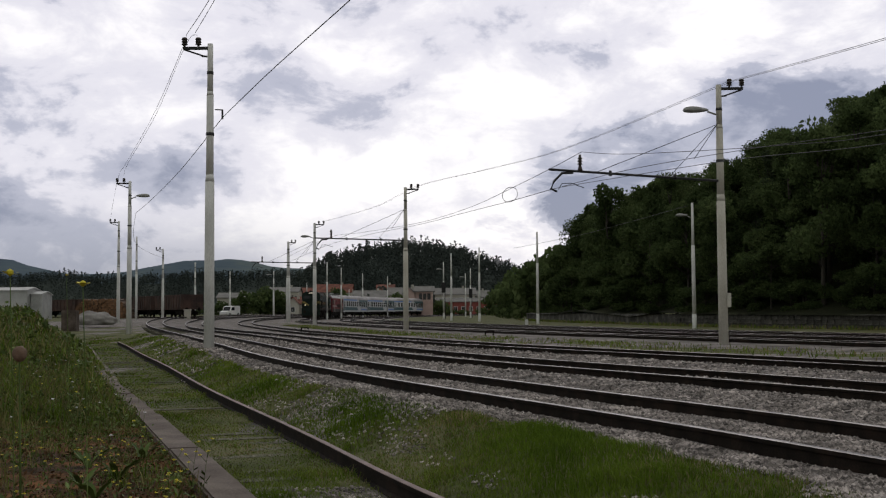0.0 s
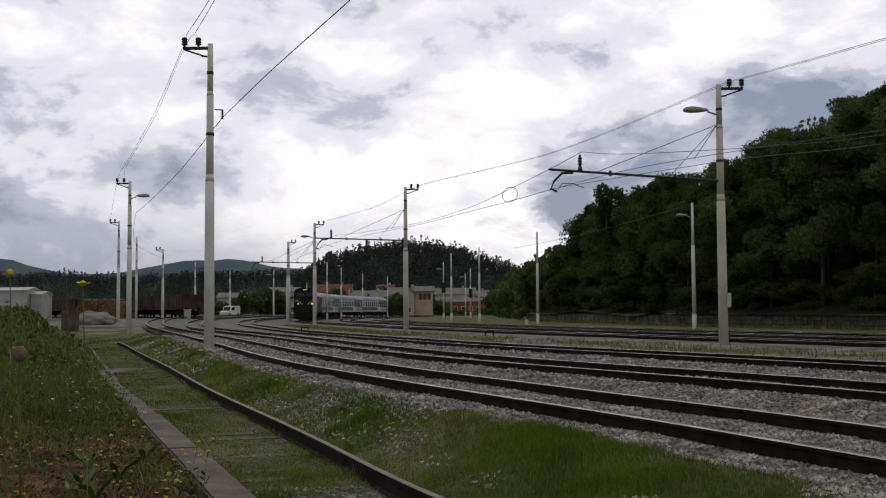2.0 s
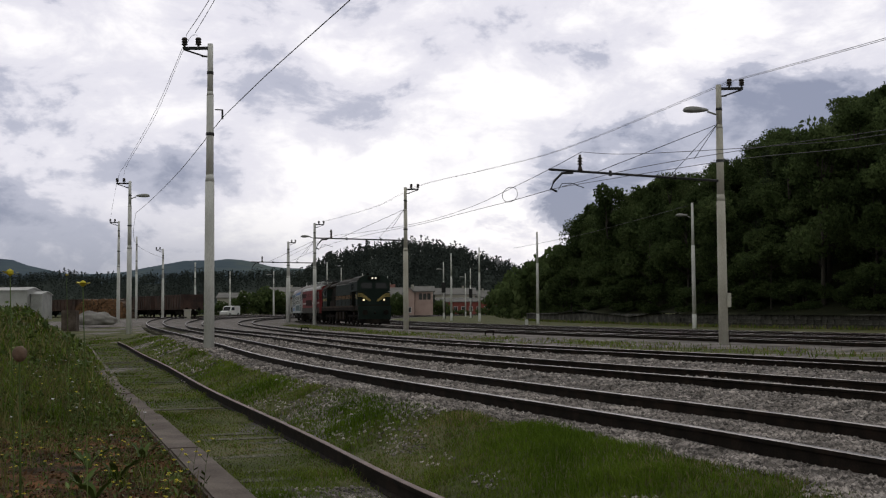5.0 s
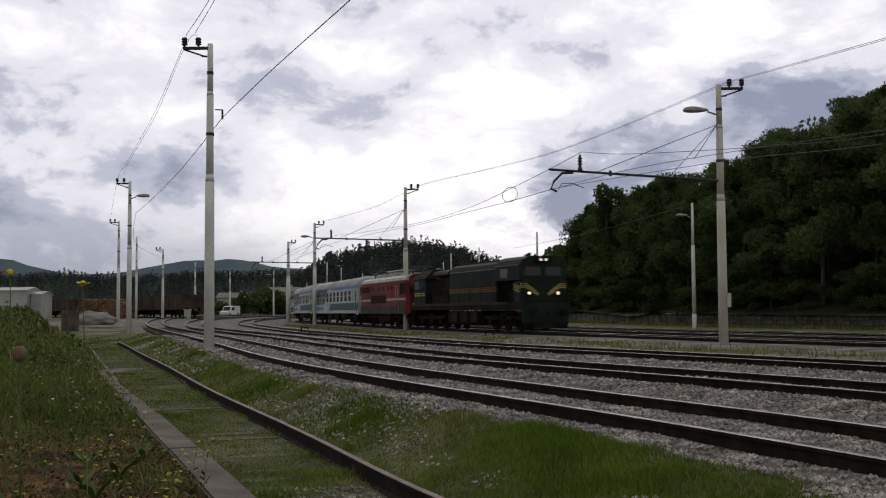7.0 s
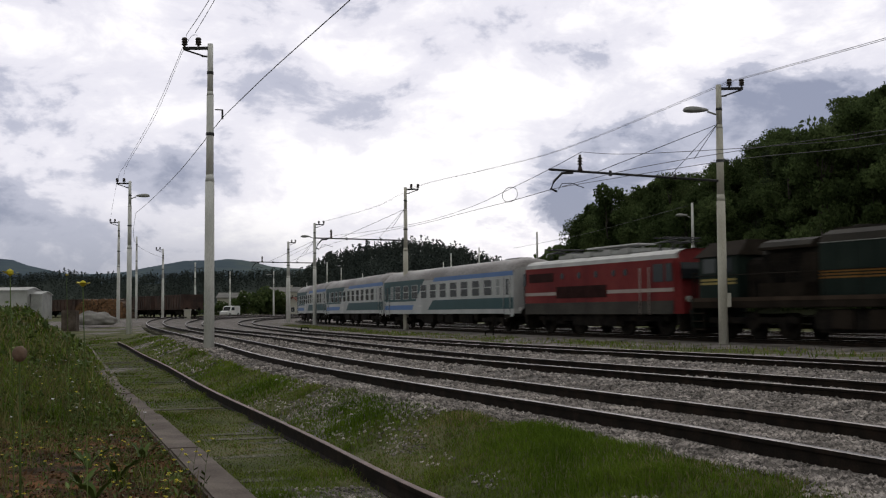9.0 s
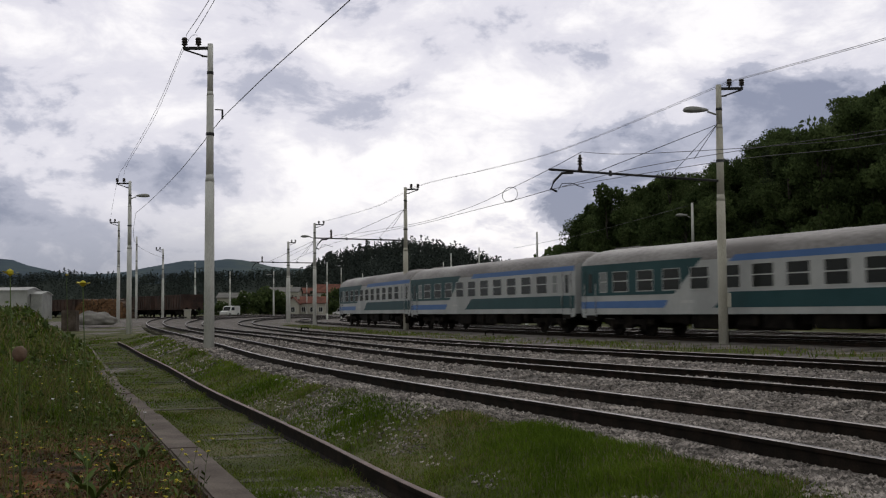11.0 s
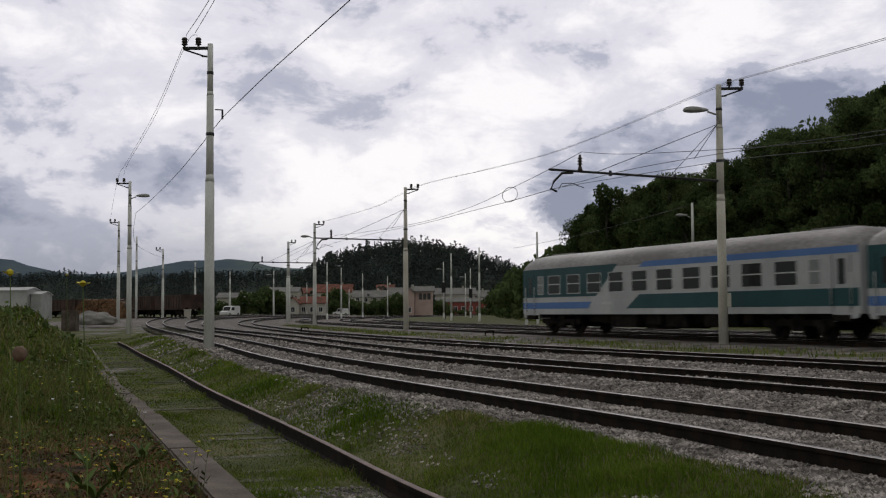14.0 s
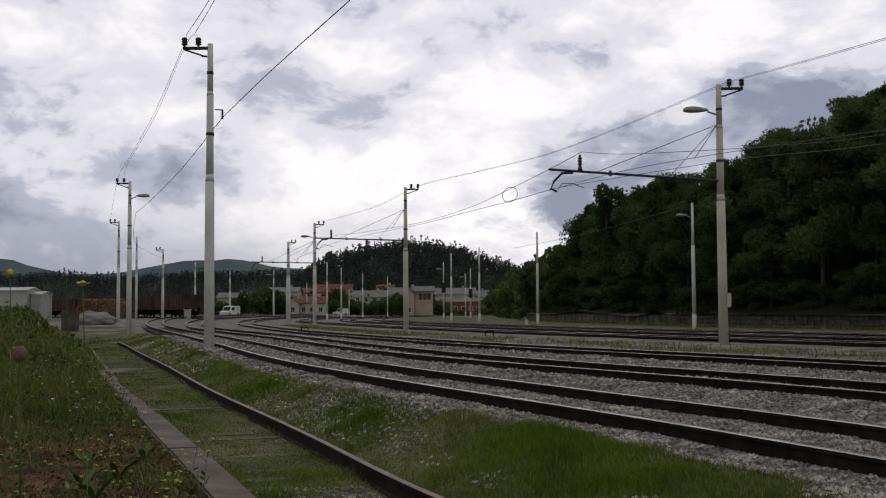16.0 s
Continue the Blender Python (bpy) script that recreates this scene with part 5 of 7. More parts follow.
def slope_point(u, q):
    """A point of the slope: u along the wall (0 near, 1 far), q metres up behind it."""
    i = u * (len(WALL) - 1)
    k = min(int(i), len(WALL) - 2)
    p = WALL[k] + (WALL[k + 1] - WALL[k]) * (i - k)
    d = WALL[k + 1] - WALL[k]
    d /= np.linalg.norm(d)
    n = np.array([d[1], -d[0]])
    x, y = p + n * q
    far = smooth01((y - 125.0) / 45.0)
    z = ground_z(p[0], p[1]) + 0.95 + (1 - far) * (8.5 * smooth01(q / 18.0) + 0.05 * q) + far * 3.5 * smooth01(q / 50)
    return x, y, z + 0.5 * noise.noise((x * 0.1, y * 0.1, 1.0))


def make_slope():
    nu, nq = 60, 26
    qs = [-0.3] + [90.0 * (k / (nq - 1)) ** 1.5 + 0.3 for k in range(nq)]
    verts = [slope_point(i / nu, q) for i in range(nu + 1) for q in qs]
    m = len(qs)
    faces = [(i * m + k, (i + 1) * m + k, (i + 1) * m + k + 1, i * m + k + 1) for i in range(nu) for k in range(m - 1)]
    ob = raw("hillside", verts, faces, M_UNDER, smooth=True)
    tagged(ob, "steep dark hillside under trees", "hillside", kind="structure")


make_slope()


def tree_variant(seed, h, spread, leaves, conifer=False):
    rng = np.random.default_rng(seed)
    r = random.Random(seed)
    t = empty("tree")
    bm = bmesh.new()
    tube(bm, (0, 0, -0.6), (0.1, 0, h * 0.45), 0.16 * h / 9, 0.09 * h / 9, 7)
    tube(bm, (0.1, 0, h * 0.45), (0.0, 0.15, h * 0.93), 0.09 * h / 9, 0.02, 6)
    blobs = []
    for i in range(15 if not conifer else 11):
        z = h * (r.uniform(0.22, 0.95) if not conifer else 0.2 + 0.07 * i)
        reach = spread * (math.sin(math.pi * min(1, max(0.12, z / h - 0.05)) ** 0.8) * r.uniform(0.5, 1.1)) if not conifer else spread * (1.05 - z / h) * r.uniform(0.7, 1.1)
        a = r.uniform(0, 6.283) + i * 2.4
        tip = Vector((math.cos(a) * reach * 0.8, math.sin(a) * reach * 0.8, z + 0.08 * h))
        tube(bm, (0.05, 0.05, z * 0.8), tip, 0.05 * h / 9, 0.012, 5)
        blobs.append((tip, r.uniform(0.55, 1.15) * spread * (0.40 if not conifer else 0.34)))
        blobs.append((tip * 0.6 + Vector((0, 0, z * 0.4)), r.uniform(0.5, 0.9) * spread * 0.42))
    blobs.append((Vector((0, 0, h * 0.96)), spread * 0.3))
    part("trunk", bm, M_BARK, t)
    cs, ss = [], []
    per = int(leaves * 3.0) // len(blobs)
    for c, rad in blobs:
        d = rng.normal(size=(per, 3))
        d /= np.linalg.norm(d, axis=1)[:, None]
        rr = rad * rng.uniform(0.35, 1.0, per) ** 0.6
        p = np.array(c) + d * rr[:, None] * np.array([1, 1, 0.72])
        cs.append(p)
        ss.append(rng.uniform(0.07, 0.17, per))
    v, f = cards(np.concatenate(cs), np.concatenate(ss) * (1.0 if not conifer else 0.85), rng, 1.1)
    ob = raw("crown", v, f, M_PINE if conifer else M_LEAF, t)
    return tagged(t, "dark green pine with an open crown" if conifer else "dark green broadleaved tree with a dense uneven crown", "tree", "trees of the hillside")


# how high the canopy stands against the sky: bearing x / y, and rise over the eye per metre of y
CREST_U = [0.042, 0.058, 0.070, 0.080, 0.095, 0.108, 0.118, 0.130, 0.141, 0.148, 0.166, 0.178, 0.190, 0.216, 0.233, 0.258, 0.278, 0.300, 0.318, 0.333, 0.343, 0.355, 0.366, 0.380, 0.395, 0.430, 0.6]
CREST_V = [0.016, 0.031, 0.049, 0.058, 0.062, 0.074, 0.092, 0.109, 0.104, 0.109, 0.119, 0.102, 0.117, 0.114, 0.126, 0.132, 0.146, 0.159, 0.152, 0.160, 0.192, 0.209, 0.179, 0.194, 0.194, 0.206, 0.22]


def canopy_room(x, y, z, wide):
    """Height that a crown of half width `wide` may reach above its foot."""
    us = [(x + d) / y for d in (-wide, 0.0, wide)]
    return 1.14 + float(min(np.interp(us, CREST_U, CREST_V))) * y - z


def plant_slope():
    kinds = [tree_variant(21, 9.0, 3.1, 2400), tree_variant(22, 10.5, 3.3, 2600), tree_variant(23, 7.5, 2.9, 2200), tree_variant(24, 8.5, 2.6, 2200), tree_variant(25, 10.5, 2.4, 1900, True), tree_variant(26, 5.0, 2.4, 1800)]
    TREE_H = [9.0, 10.5, 7.5, 8.5, 10.5, 5.0]
    r = random.Random(5)
    used = set()
    spots = []
    for i in range(4200):
        u, q = r.uniform(0.27, 1.0), 2.0 + 78 * r.random() ** 1.3
        x, y, z = slope_point(u, q)
        if x / y > 0.47 or x / y < 0.045 or any((x - a) ** 2 + (y - b) ** 2 < 5.0 for a, b in spots):
            continue
        spots.append((x, y))
        k = r.choice([0, 1, 2, 3, 0, 1, 2, 4, 5]) if q > 8 else r.choice([2, 3, 5, 5])
        s = r.uniform(0.8, 1.2)
        full = TREE_H[k] * 1.04
        room = canopy_room(x, y, z - 0.2, 1.0) - r.choice((-0.5, 0.4, 1.4, 2.4))
        if room < full * 1.7 and r.random() < 0.42:
            s = room / full
        s = min(s, room / full, 1.7)
        if s < 0.42:
            continue
        m = Matrix.Translation((x, y, z - 0.2)) @ Matrix.Rotation(r.uniform(0, 6.28), 4, "Z")
        if k not in used:
            used.add(k)
            kinds[k].matrix_basis = m
            kinds[k].scale = (s, s, s)
        else:
            t = copy_thing(kinds[k], m)
            t.scale = (min(s, 1.2), min(s, 1.2), s)
        if len(spots) >= 460:
            break
    # low shrubs along the top of the wall
    for i in range(64):
        u, q = 0.30 + 0.7 * (i + r.random()) / 64, r.uniform(0.8, 5.0)
        x, y, z = slope_point(u, q)
        if x / y > 0.45:
            continue
        t = copy_thing(kinds[5], Matrix.Translation((x, y, z - 0.9)) @ Matrix.Rotation(r.uniform(0, 6.28), 4, "Z"))
        s = r.uniform(0.45, 0.8)
        t.scale = (s * 1.25, s * 1.25, s)


plant_slope()


# ---------------------------------------------------------------- retaining wall
def make_wall():
    top = empty("retaining_wall")
    tagged(top, "low rough stone retaining wall below the wooded slope", "retaining wall", kind="structure")
    seg = np.r_[0, np.cumsum(np.linalg.norm(np.diff(WALL, axis=0), axis=1))]
    T, N = frames_of(WALL)
    verts, faces = [], []
    for (x, y), (nx, ny) in zip(WALL, N):
        z = ground_z(x, y)
        verts += [(x, y, z - 0.4), (x, y, z + 0.92), (x + nx * 0.5, y + ny * 0.5, z + 0.95), (x + nx * 0.5, y + ny * 0.5, z - 0.4)]
    for i in range(len(WALL) - 1):
        for k in range(3):
            faces.append((i * 4 + k, i * 4 + k + 1, (i + 1) * 4 + k + 1, (i + 1) * 4 + k))
    core = raw("wall_core", verts, faces, M_RUBBLE, top)
    meshes = []
    r = random.Random(3)
    for q in range(5):
        bm = bmesh.new()
        w, hh = r.uniform(0.22, 0.34), r.uniform(0.11, 0.15)
        box(bm, -w, w, -0.07, 0.09, -hh, hh, bevel=0.03)
        for v in bm.verts:
            v.co += Vector((r.uniform(-0.03, 0.03), r.uniform(-0.02, 0.02), r.uniform(-0.02, 0.02)))
        me = bpy.data.meshes.new("stone")
        bm.to_mesh(me)
        bm.free()
        me.materials.append(M_RUBBLE)
        meshes.append(me)
    s0 = float(np.interp(50.0, WALL[:, 1], seg))
    s1 = s0 + 48
    made = 0
    for row in range(3):
        s = s0 + r.uniform(0, 0.4)
        while s < s1 and made < 290:
            x, y = np.interp(s, seg, WALL[:, 0]), np.interp(s, seg, WALL[:, 1])
            i = min(len(T) - 1, int(np.searchsorted(seg, s)))
            ob = new("stone", r.choice(meshes))
            ob.parent = top
            ob.matrix_basis = Matrix.Translation((x - N[i, 0] * 0.02, y - N[i, 1] * 0.02, ground_z(x, y) + 0.15 + 0.30 * row)) @ Matrix.Rotation(math.atan2(T[i, 1], T[i, 0]), 4, "Z") @ Matrix.Rotation(r.uniform(-0.06, 0.06), 4, "Y")
            s += r.uniform(0.52, 0.68)
            made += 1


make_wall()


# ---------------------------------------------------------------- houses
def house(x0, x1, y, depth, eave, ridge, wall_m, roof_m, label, floors=2, cols=5, z=0.3, turn=0.0, gable_front=False, over=0.4):
    """A plain house: walls, gabled roof with overhang, windows with frames and sills in rows on the front."""
    w = x1 - x0
    top = empty("house", Matrix.Translation(((x0 + x1) / 2, y, z)) @ Matrix.Rotation(radians(turn), 4, "Z"))
    b = bmesh.new()
    box(b, -w / 2, w / 2, 0, depth, -1.5, eave)
    if gable_front:
        prism(b, [(-w / 2, eave - 0.001), (w / 2, eave - 0.001), (0, ridge - 0.1)], 1, 0, depth)
    else:
        prism(b, [(0, eave - 0.001), (depth, eave - 0.001), (depth / 2, ridge - 0.1)], 0, -w / 2, w / 2)
    part("wall", b, wall_m, top)
    b = bmesh.new()
    t = 0.18
    if gable_front:
        for s in (-1, 1):
            prism(b, [(s * (w / 2 + over), eave - 0.2), (0, ridge), (0, ridge + t), (s * (w / 2 + over), eave - 0.2 + t)], 1, -over, depth + over)
    else:
        for a, c in ((-over, depth / 2), (depth + over, depth / 2)):
            prism(b, [(a, eave - 0.2), (c, ridge), (c, ridge + t), (a, eave - 0.2 + t)], 0, -w / 2 - over, w / 2 + over)
    roof = part("roof", b, roof_m, top)
    b = bmesh.new()
    if floors == 0:
        box(b, -w * 0.3, w * 0.3, depth / 2 - 0.2, depth / 2 + 0.2, ridge + 0.05, ridge + 0.2)
    else:
        box(b, w * 0.18, w * 0.18 + 0.6, depth / 2 - 0.3, depth / 2 + 0.3, ridge - 0.4, ridge + 0.8)
    part("chimney" if floors else "ridge_cap", b, M_WALLIVORY if floors else roof_m, roof)
    for f in range(floors):
        zz = 0.9 + f * 2.7
        if zz + 1.3 > eave:
            continue
        for k in range(cols):
            cx = -w / 2 + w * (k + 0.5) / cols
            b = bmesh.new()
            box(b, cx - 0.58, cx + 0.58, -0.06, 0.02, zz - 0.08, zz + 1.33)
            win = part("window", b, M_WHITE, top)
            b = bmesh.new()
            box(b, cx - 0.46, cx - 0.03, -0.075, -0.04, zz + 0.04, zz + 1.22)
            box(b, cx + 0.03, cx + 0.46, -0.075, -0.04, zz + 0.04, zz + 1.22)
            part("pane", b, M_DARKWIN, win)
    tagged(top, label, "house", "houses of the town")
    return top


def build_town():
    house(-66.0, -57.0, 330, 9, 4.6, 5.9, M_WALLIVORY, M_ROOFGREY, "long cream house with grey roof", 2, 6, 1.3)
    house(-56.0, -46.5, 362, 10, 6.6, 8.0, M_WALLIVORY, M_ROOFGREY, "pale two-storey house with grey roof", 2, 6, 1.5)
    house(-46.8, -40.5, 372, 9, 6.3, 8.0, M_WALLIVORY, M_ROOFRED, "pale house with orange-red tiled roof", 2, 3, 1.5)
    house(-41.5, -30.0, 368, 11, 6.4, 9.0, M_WALLIVORY, M_ROOFRED, "large house with orange-red tiled roof", 2, 6, 1.5)
    house(-38.2, -31.4, 300, 8, 3.3, 4.9, M_WALLIVORY, M_ROOFRED, "low white house with orange-red roof", 1, 3, 0.6)
    house(-41.0, -38.0, 297, 9, 3.0, 4.7, M_WALLIVORY, M_ROOFRED, "small white gabled annex of a house", 1, 1, 0.6, gable_front=True)
    house(-27.0, -17.0, 340, 10, 5.1, 7.0, M_WALLIVORY, M_ROOFGREY, "cream house with wide grey roof", 2, 4, 0.8)
    house(-22.0, -16.5, 375, 9, 7.6, 9.2, M_WALLIVORY, M_ROOFRED, "pale house with low red roof", 2, 3, 1.2)
    house(-16.0, -8.5, 330, 9, 5.6, 7.6, M_WALLIVORY, M_ROOFGREY, "white two-storey house with grey roof", 2, 3, 0.8)
    house(-2.6, 9.8, 350, 10, 5.9, 7.8, M_WALLIVORY, M_ROOFGREY, "long white house with grey roof", 2, 7, 0.8)
    house(8.0, 14.6, 362, 10, 5.2, 7.2, M_WALLIVORY, M_ROOFGREY, "pale two-storey house with grey roof", 2, 3, 0.8)
    house(-2.0, 16.0, 335, 6, 3.7, 4.6, M_BRICKRED, M_ROOFGREY, "low red-painted outbuilding with grey roof", 1, 8, 0.6)
    # signal box in pale pink render
    box_top = house(-7.0, -2.6, 275, 6.0, 6.1, 7.2, M_PINK, M_ROOFGREY, "pale pink signal box with a glazed upper storey", 0, 1, 0.25, gable_front=False, over=0.5)
    for i in range(3):
        b = bmesh.new()
        box(b, -1.15 + i * 1.02, -0.35 + i * 1.02, -0.07, 0.02, 4.0, 5.5)
        part("window", b, M_DARKWIN, box_top, "tall dark window")
    house(-9.6, -7.05, 274, 6.5, 5.6, 6.9, M_PINK, M_ROOFGREY, "pink gabled stair wing of the signal box", 1, 1, 0.25, gable_front=True)
    # pale sheds beyond the bank
    house(-60.5, -55.2, 150, 5, 4.0, 4.25, M_SHED, M_ROOFMETAL, "white flat-roofed shed behind the weeds", 0, 1, 0.5, over=0.15)
    # separate grey block added for the darker side face of the shed
    house(-55.1, -53.6, 151, 4, 3.5, 3.7, M_ROOFMETAL, M_ROOFMETAL, "grey block added as the white shed's darker side", 0, 1, 0.5, over=0.1)


def bush(x, y, s, k):
    t = copy_thing(BUSHES[k], Matrix.Translation((x, y, ground_z(x, y) - 0.3)) @ Matrix.Rotation(x * 1.7, 4, "Z"))
    t.scale = s


def bush_variant(seed):
    rng = np.random.default_rng(seed)
    t = empty("bush")
    b = bmesh.new()
    for i in range(5):
        a = i * 1.256
        tube(b, (0, 0, -0.2), (math.cos(a) * 0.8, math.sin(a) * 0.8, 1.8), 0.06, 0.015, 5)
    part("stem", b, M_BARK, t)
    n = 900
    d = rng.normal(size=(n, 3))
    d /= np.linalg.norm(d, axis=1)[:, None]
    lump = 1 + 0.25 * np.sin(d[:, 0] * 5 + seed) * np.cos(d[:, 1] * 4) + 0.2 * np.sin(d[:, 2] * 7)
    p = d * (rng.uniform(0.3, 1.0, n) ** 0.5 * lump)[:, None] * np.array([1.7, 1.7, 1.5]) + np.array([0, 0, 1.7])
    v, f = cards(p, rng.uniform(0.16, 0.34, n), rng, 1.1)
    raw("foliage", v, f, M_LEAF, t)
    return tagged(t, "dense dark green bush", "bush", "bushes of the town")


build_town()
BUSHES = [bush_variant(41), bush_variant(42)]
BUSHES[0].matrix_basis = Matrix.Translation((-52.0, 300.0, 0.6))
BUSHES[0].scale = (2.4, 2.0, 1.9)
BUSHES[1].matrix_basis = Matrix.Translation((-46.0, 305.0, 0.6))
BUSHES[1].scale = (2.3, 2.0, 2.2)
rb = random.Random(8)
for bx, by, sx, sz in [(-49, 308, 2.2, 2.3), (-43.5, 304, 1.4, 1.2), (-29.5, 312, 1.6, 1.3), (-26, 318, 1.8, 1.5), (-22.5, 316, 1.7, 1.2), (-19, 318, 1.8, 1.4), (-16, 312, 1.6, 1.6), (-13, 305, 1.5, 1.9),
                       (-11, 300, 1.4, 1.7), (-10.5, 312, 1.5, 1.5), (-1.0, 305, 1.4, 1.4), (1.5, 318, 1.2, 0.7), (5.5, 320, 1.2, 0.55), (10.5, 305, 1.2, 0.7), (13.0, 280, 1.9, 1.8), (15.0, 250, 2.2, 2.4),
                       (13.0, 225, 2.0, 2.3), (12.5, 200, 1.9, 2.2), (14.5, 215, 2.4, 3.0), (12.0, 178, 1.7, 2.0), (14.0, 168, 2.2, 2.8), (17, 180, 2.6, 3.4), (-62, 318, 2.0, 1.2), (-70, 310, 2.4, 1.6), (-33, 352, 2.2, 2.6), (-36, 345, 1.8, 2.0)]:
    bush(bx, by, (sx, sx, sz), rb.randrange(2))


# ---------------------------------------------------------------- wagons, logs, cars
def make_gondola():
    L, w = 13.0, 1.42
    h = L / 2
    g = empty("gondola_wagon")
    b = bmesh.new()
    for s in (-1, 1):
        box(b, -h, h, *sorted((s * w, s * (w - 0.06))), 1.1, 2.95)
        box(b, *sorted((s * h, s * (h - 0.06))), -w + 0.06, w - 0.06, 1.1, 2.95)
    box(b, -h, h, -w, w, 1.02, 1.1)
    body = part("body", b, M_WAGON, g)
    for s in (-1, 1):
        x = -h + 0.05
        while x < h:
            b = bmesh.new()
            box(b, x - 0.06, x + 0.06, *sorted((s * w, s * (w + 0.12))), 1.05, 2.9)
            part("rib", b, M_WAGON, body)
            x += 1.17
        for y in (-1.3, -0.65, 0, 0.65, 1.3):
            b = bmesh.new()
            box(b, *sorted((s * h, s * (h + 0.10))), y - 0.05, y + 0.05, 1.05, 2.9)
            part("rib", b, M_WAGON, body)
        b = bmesh.new()
        box(b, -h - 0.06, h + 0.06, *sorted((s * (w - 0.05), s * (w + 0.09))), 2.9, 3.02)
        box(b, *sorted((s * (h - 0.05), s * (h + 0.09))), -w, w, 2.902, 3.022)
        part("top_rail", b, M_WAGON, body)
        buffers(g, s * h, s)
    b = bmesh.new()
    box(b, -h + 0.1, h - 0.1, -0.4, 0.4, 0.75, 1.02)
    part("underframe", b, M_BLACK, g)
    for x in (-4.4, 4.4):
        bogie(g, x, (-0.9, 0.9), 0.46, 0.6, 1.4)
    return tagged(g, "dark rust-brown open gondola wagon with ribbed sides", "goods wagon", "wagons in the sidings")


def place(ob, x, y, z, deg):
    ob.matrix_basis = Matrix.Translation((x, y, z)) @ Matrix.Rotation(radians(deg), 4, "Z")


GONDOLA = make_gondola()
place(GONDOLA, -37.0, 157.6, rail_z(-37.0, 157.6), 120)
copy_thing(GONDOLA, Matrix.Translation((-44.2, 170.0, rail_z(-44.2, 170.0))) @ Matrix.Rotation(radians(120), 4, "Z"))
copy_thing(GONDOLA, Matrix.Translation((-58.5, 196.0, rail_z(-58.5, 196.0))) @ Matrix.Rotation(radians(140), 4, "Z"))
copy_thing(GONDOLA, Matrix.Translation((-69.0, 205.0, rail_z(-69.0, 205.0))) @ Matrix.Rotation(radians(140), 4, "Z"))
copy_thing(GONDOLA, Matrix.Translation((-80.0, 214.0, rail_z(-80.0, 214.0))) @ Matrix.Rotation(radians(140), 4, "Z"))


def make_logs():
    r = random.Random(12)
    top = empty("log_pile")
    shapes = []
    for k in range(4):
        b = bmesh.new()
        rad = 0.13 + 0.035 * k
        tube(b, (0, 0, 0), (0, 4.0, 0), rad, rad * 0.9, 9, mi=0, caps=False)
        tube(b, (0, -0.004, 0), (0, 0.02, 0), rad * 0.985, rad * 0.985, 9, mi=1)
        m = bpy.data.meshes.new("log")
        b.to_mesh(m)
        b.free()
        m.materials.append(M_LOG)
        m.materials.append(M_LOGEND)
        shapes.append((m, rad))
    n = 0
    for row in range(10):
        z = 0.8 + row * 0.27
        x = -54.6 + row * 0.25
        while x < -45.5 - 0.18 * row and n < 290:
            m, rad = r.choice(shapes)
            ob = new("log", m)
            ob.parent = top
            ob.matrix_basis = Matrix.Translation((x, 165.0 + r.uniform(-0.25, 0.25), z + r.uniform(-0.04, 0.04))) @ Matrix.Rotation(r.uniform(-0.05, 0.05), 4, "Z")
            x += r.uniform(0.30, 0.40)
            n += 1
    tagged(top, "stack of brown logs with sawn ends showing", "log pile")


make_logs()


def make_heap():
    b = bmesh.new()
    bmesh.ops.create_icosphere(b, subdivisions=4, radius=1.0)
    for v in b.verts:
        n = noise.noise(v.co * 2.2) * 0.25 + noise.noise(v.co * 6) * 0.08
        v.co = Vector((v.co.x * 2.0, v.co.y * 1.4, max(-0.3, v.co.z * 0.85)) ) * (1 + n)
    ob = link_mesh("rubble_mound", b, M_GRANITE, smooth=True)
    ob.location = (-31.0, 100.0, 0.55)
    tagged(ob, "pale grey heap of gravel at the end of the bank", "gravel heap")
    b = bmesh.new()
    box(b, -0.55, 0.55, -0.5, 0.5, -0.6, 1.15, bevel=0.06)
    ob = link_mesh("concrete_block", b, M_KERB)
    ob.location = (-29.0, 88.0, 0.35)
    tagged(ob, "weathered concrete buffer block at the bank end", "concrete block")


make_heap()


def make_van(x, y, z, deg, label):
    c = empty("white_van", Matrix.Translation((x, y, z)) @ Matrix.Rotation(radians(deg), 4, "Z"))
    b = bmesh.new()
    prism(b, [(-2.0, 0.3), (2.05, 0.3), (2.1, 0.8), (1.2, 1.0), (0.75, 1.72), (0.4, 1.85), (-1.9, 1.85), (-2.0, 1.6)], 1, -0.85, 0.85)
    bmesh.ops.bevel(b, geom=b.edges[:], offset=0.06, segments=2, affect="EDGES")
    part("body", b, M_WHITE, c)
    b = bmesh.new()
    for s in (-1, 1):
        prism(b, [(-0.1, 1.05), (1.0, 1.05), (0.68, 1.62), (-0.1, 1.62)], 1, *sorted((s * 0.84, s * 0.862)))
    part("side_window", b, M_DARKWIN, c)
    b = bmesh.new()
    prism(b, [(-0.7, 0.0), (0.7, 0.0), (0.62, 0.75), (-0.62, 0.75)], 0, 0.0, 0.03)
    for v in b.verts:
        v.co = Vector((1.21 - 0.58 * v.co.z + v.co.x, v.co.y, 1.02 + v.co.z * 0.9))
    part("windscreen", b, M_DARKWIN, c)
    for wx in (-1.3, 1.35):
        for s in (-1, 1):
            b = bmesh.new()
            tube(b, (wx, s * 0.70, 0.32), (wx, s * 0.87, 0.32), 0.32, n=16)
            w = part("wheel", b, M_TYRE, c)
            b = bmesh.new()
            tube(b, (wx, s * 0.865, 0.32), (wx, s * 0.885, 0.32), 0.18, n=12)
            part("rim", b, M_LAMPGREY, w)
    tagged(c, label, "van", "parked vans")


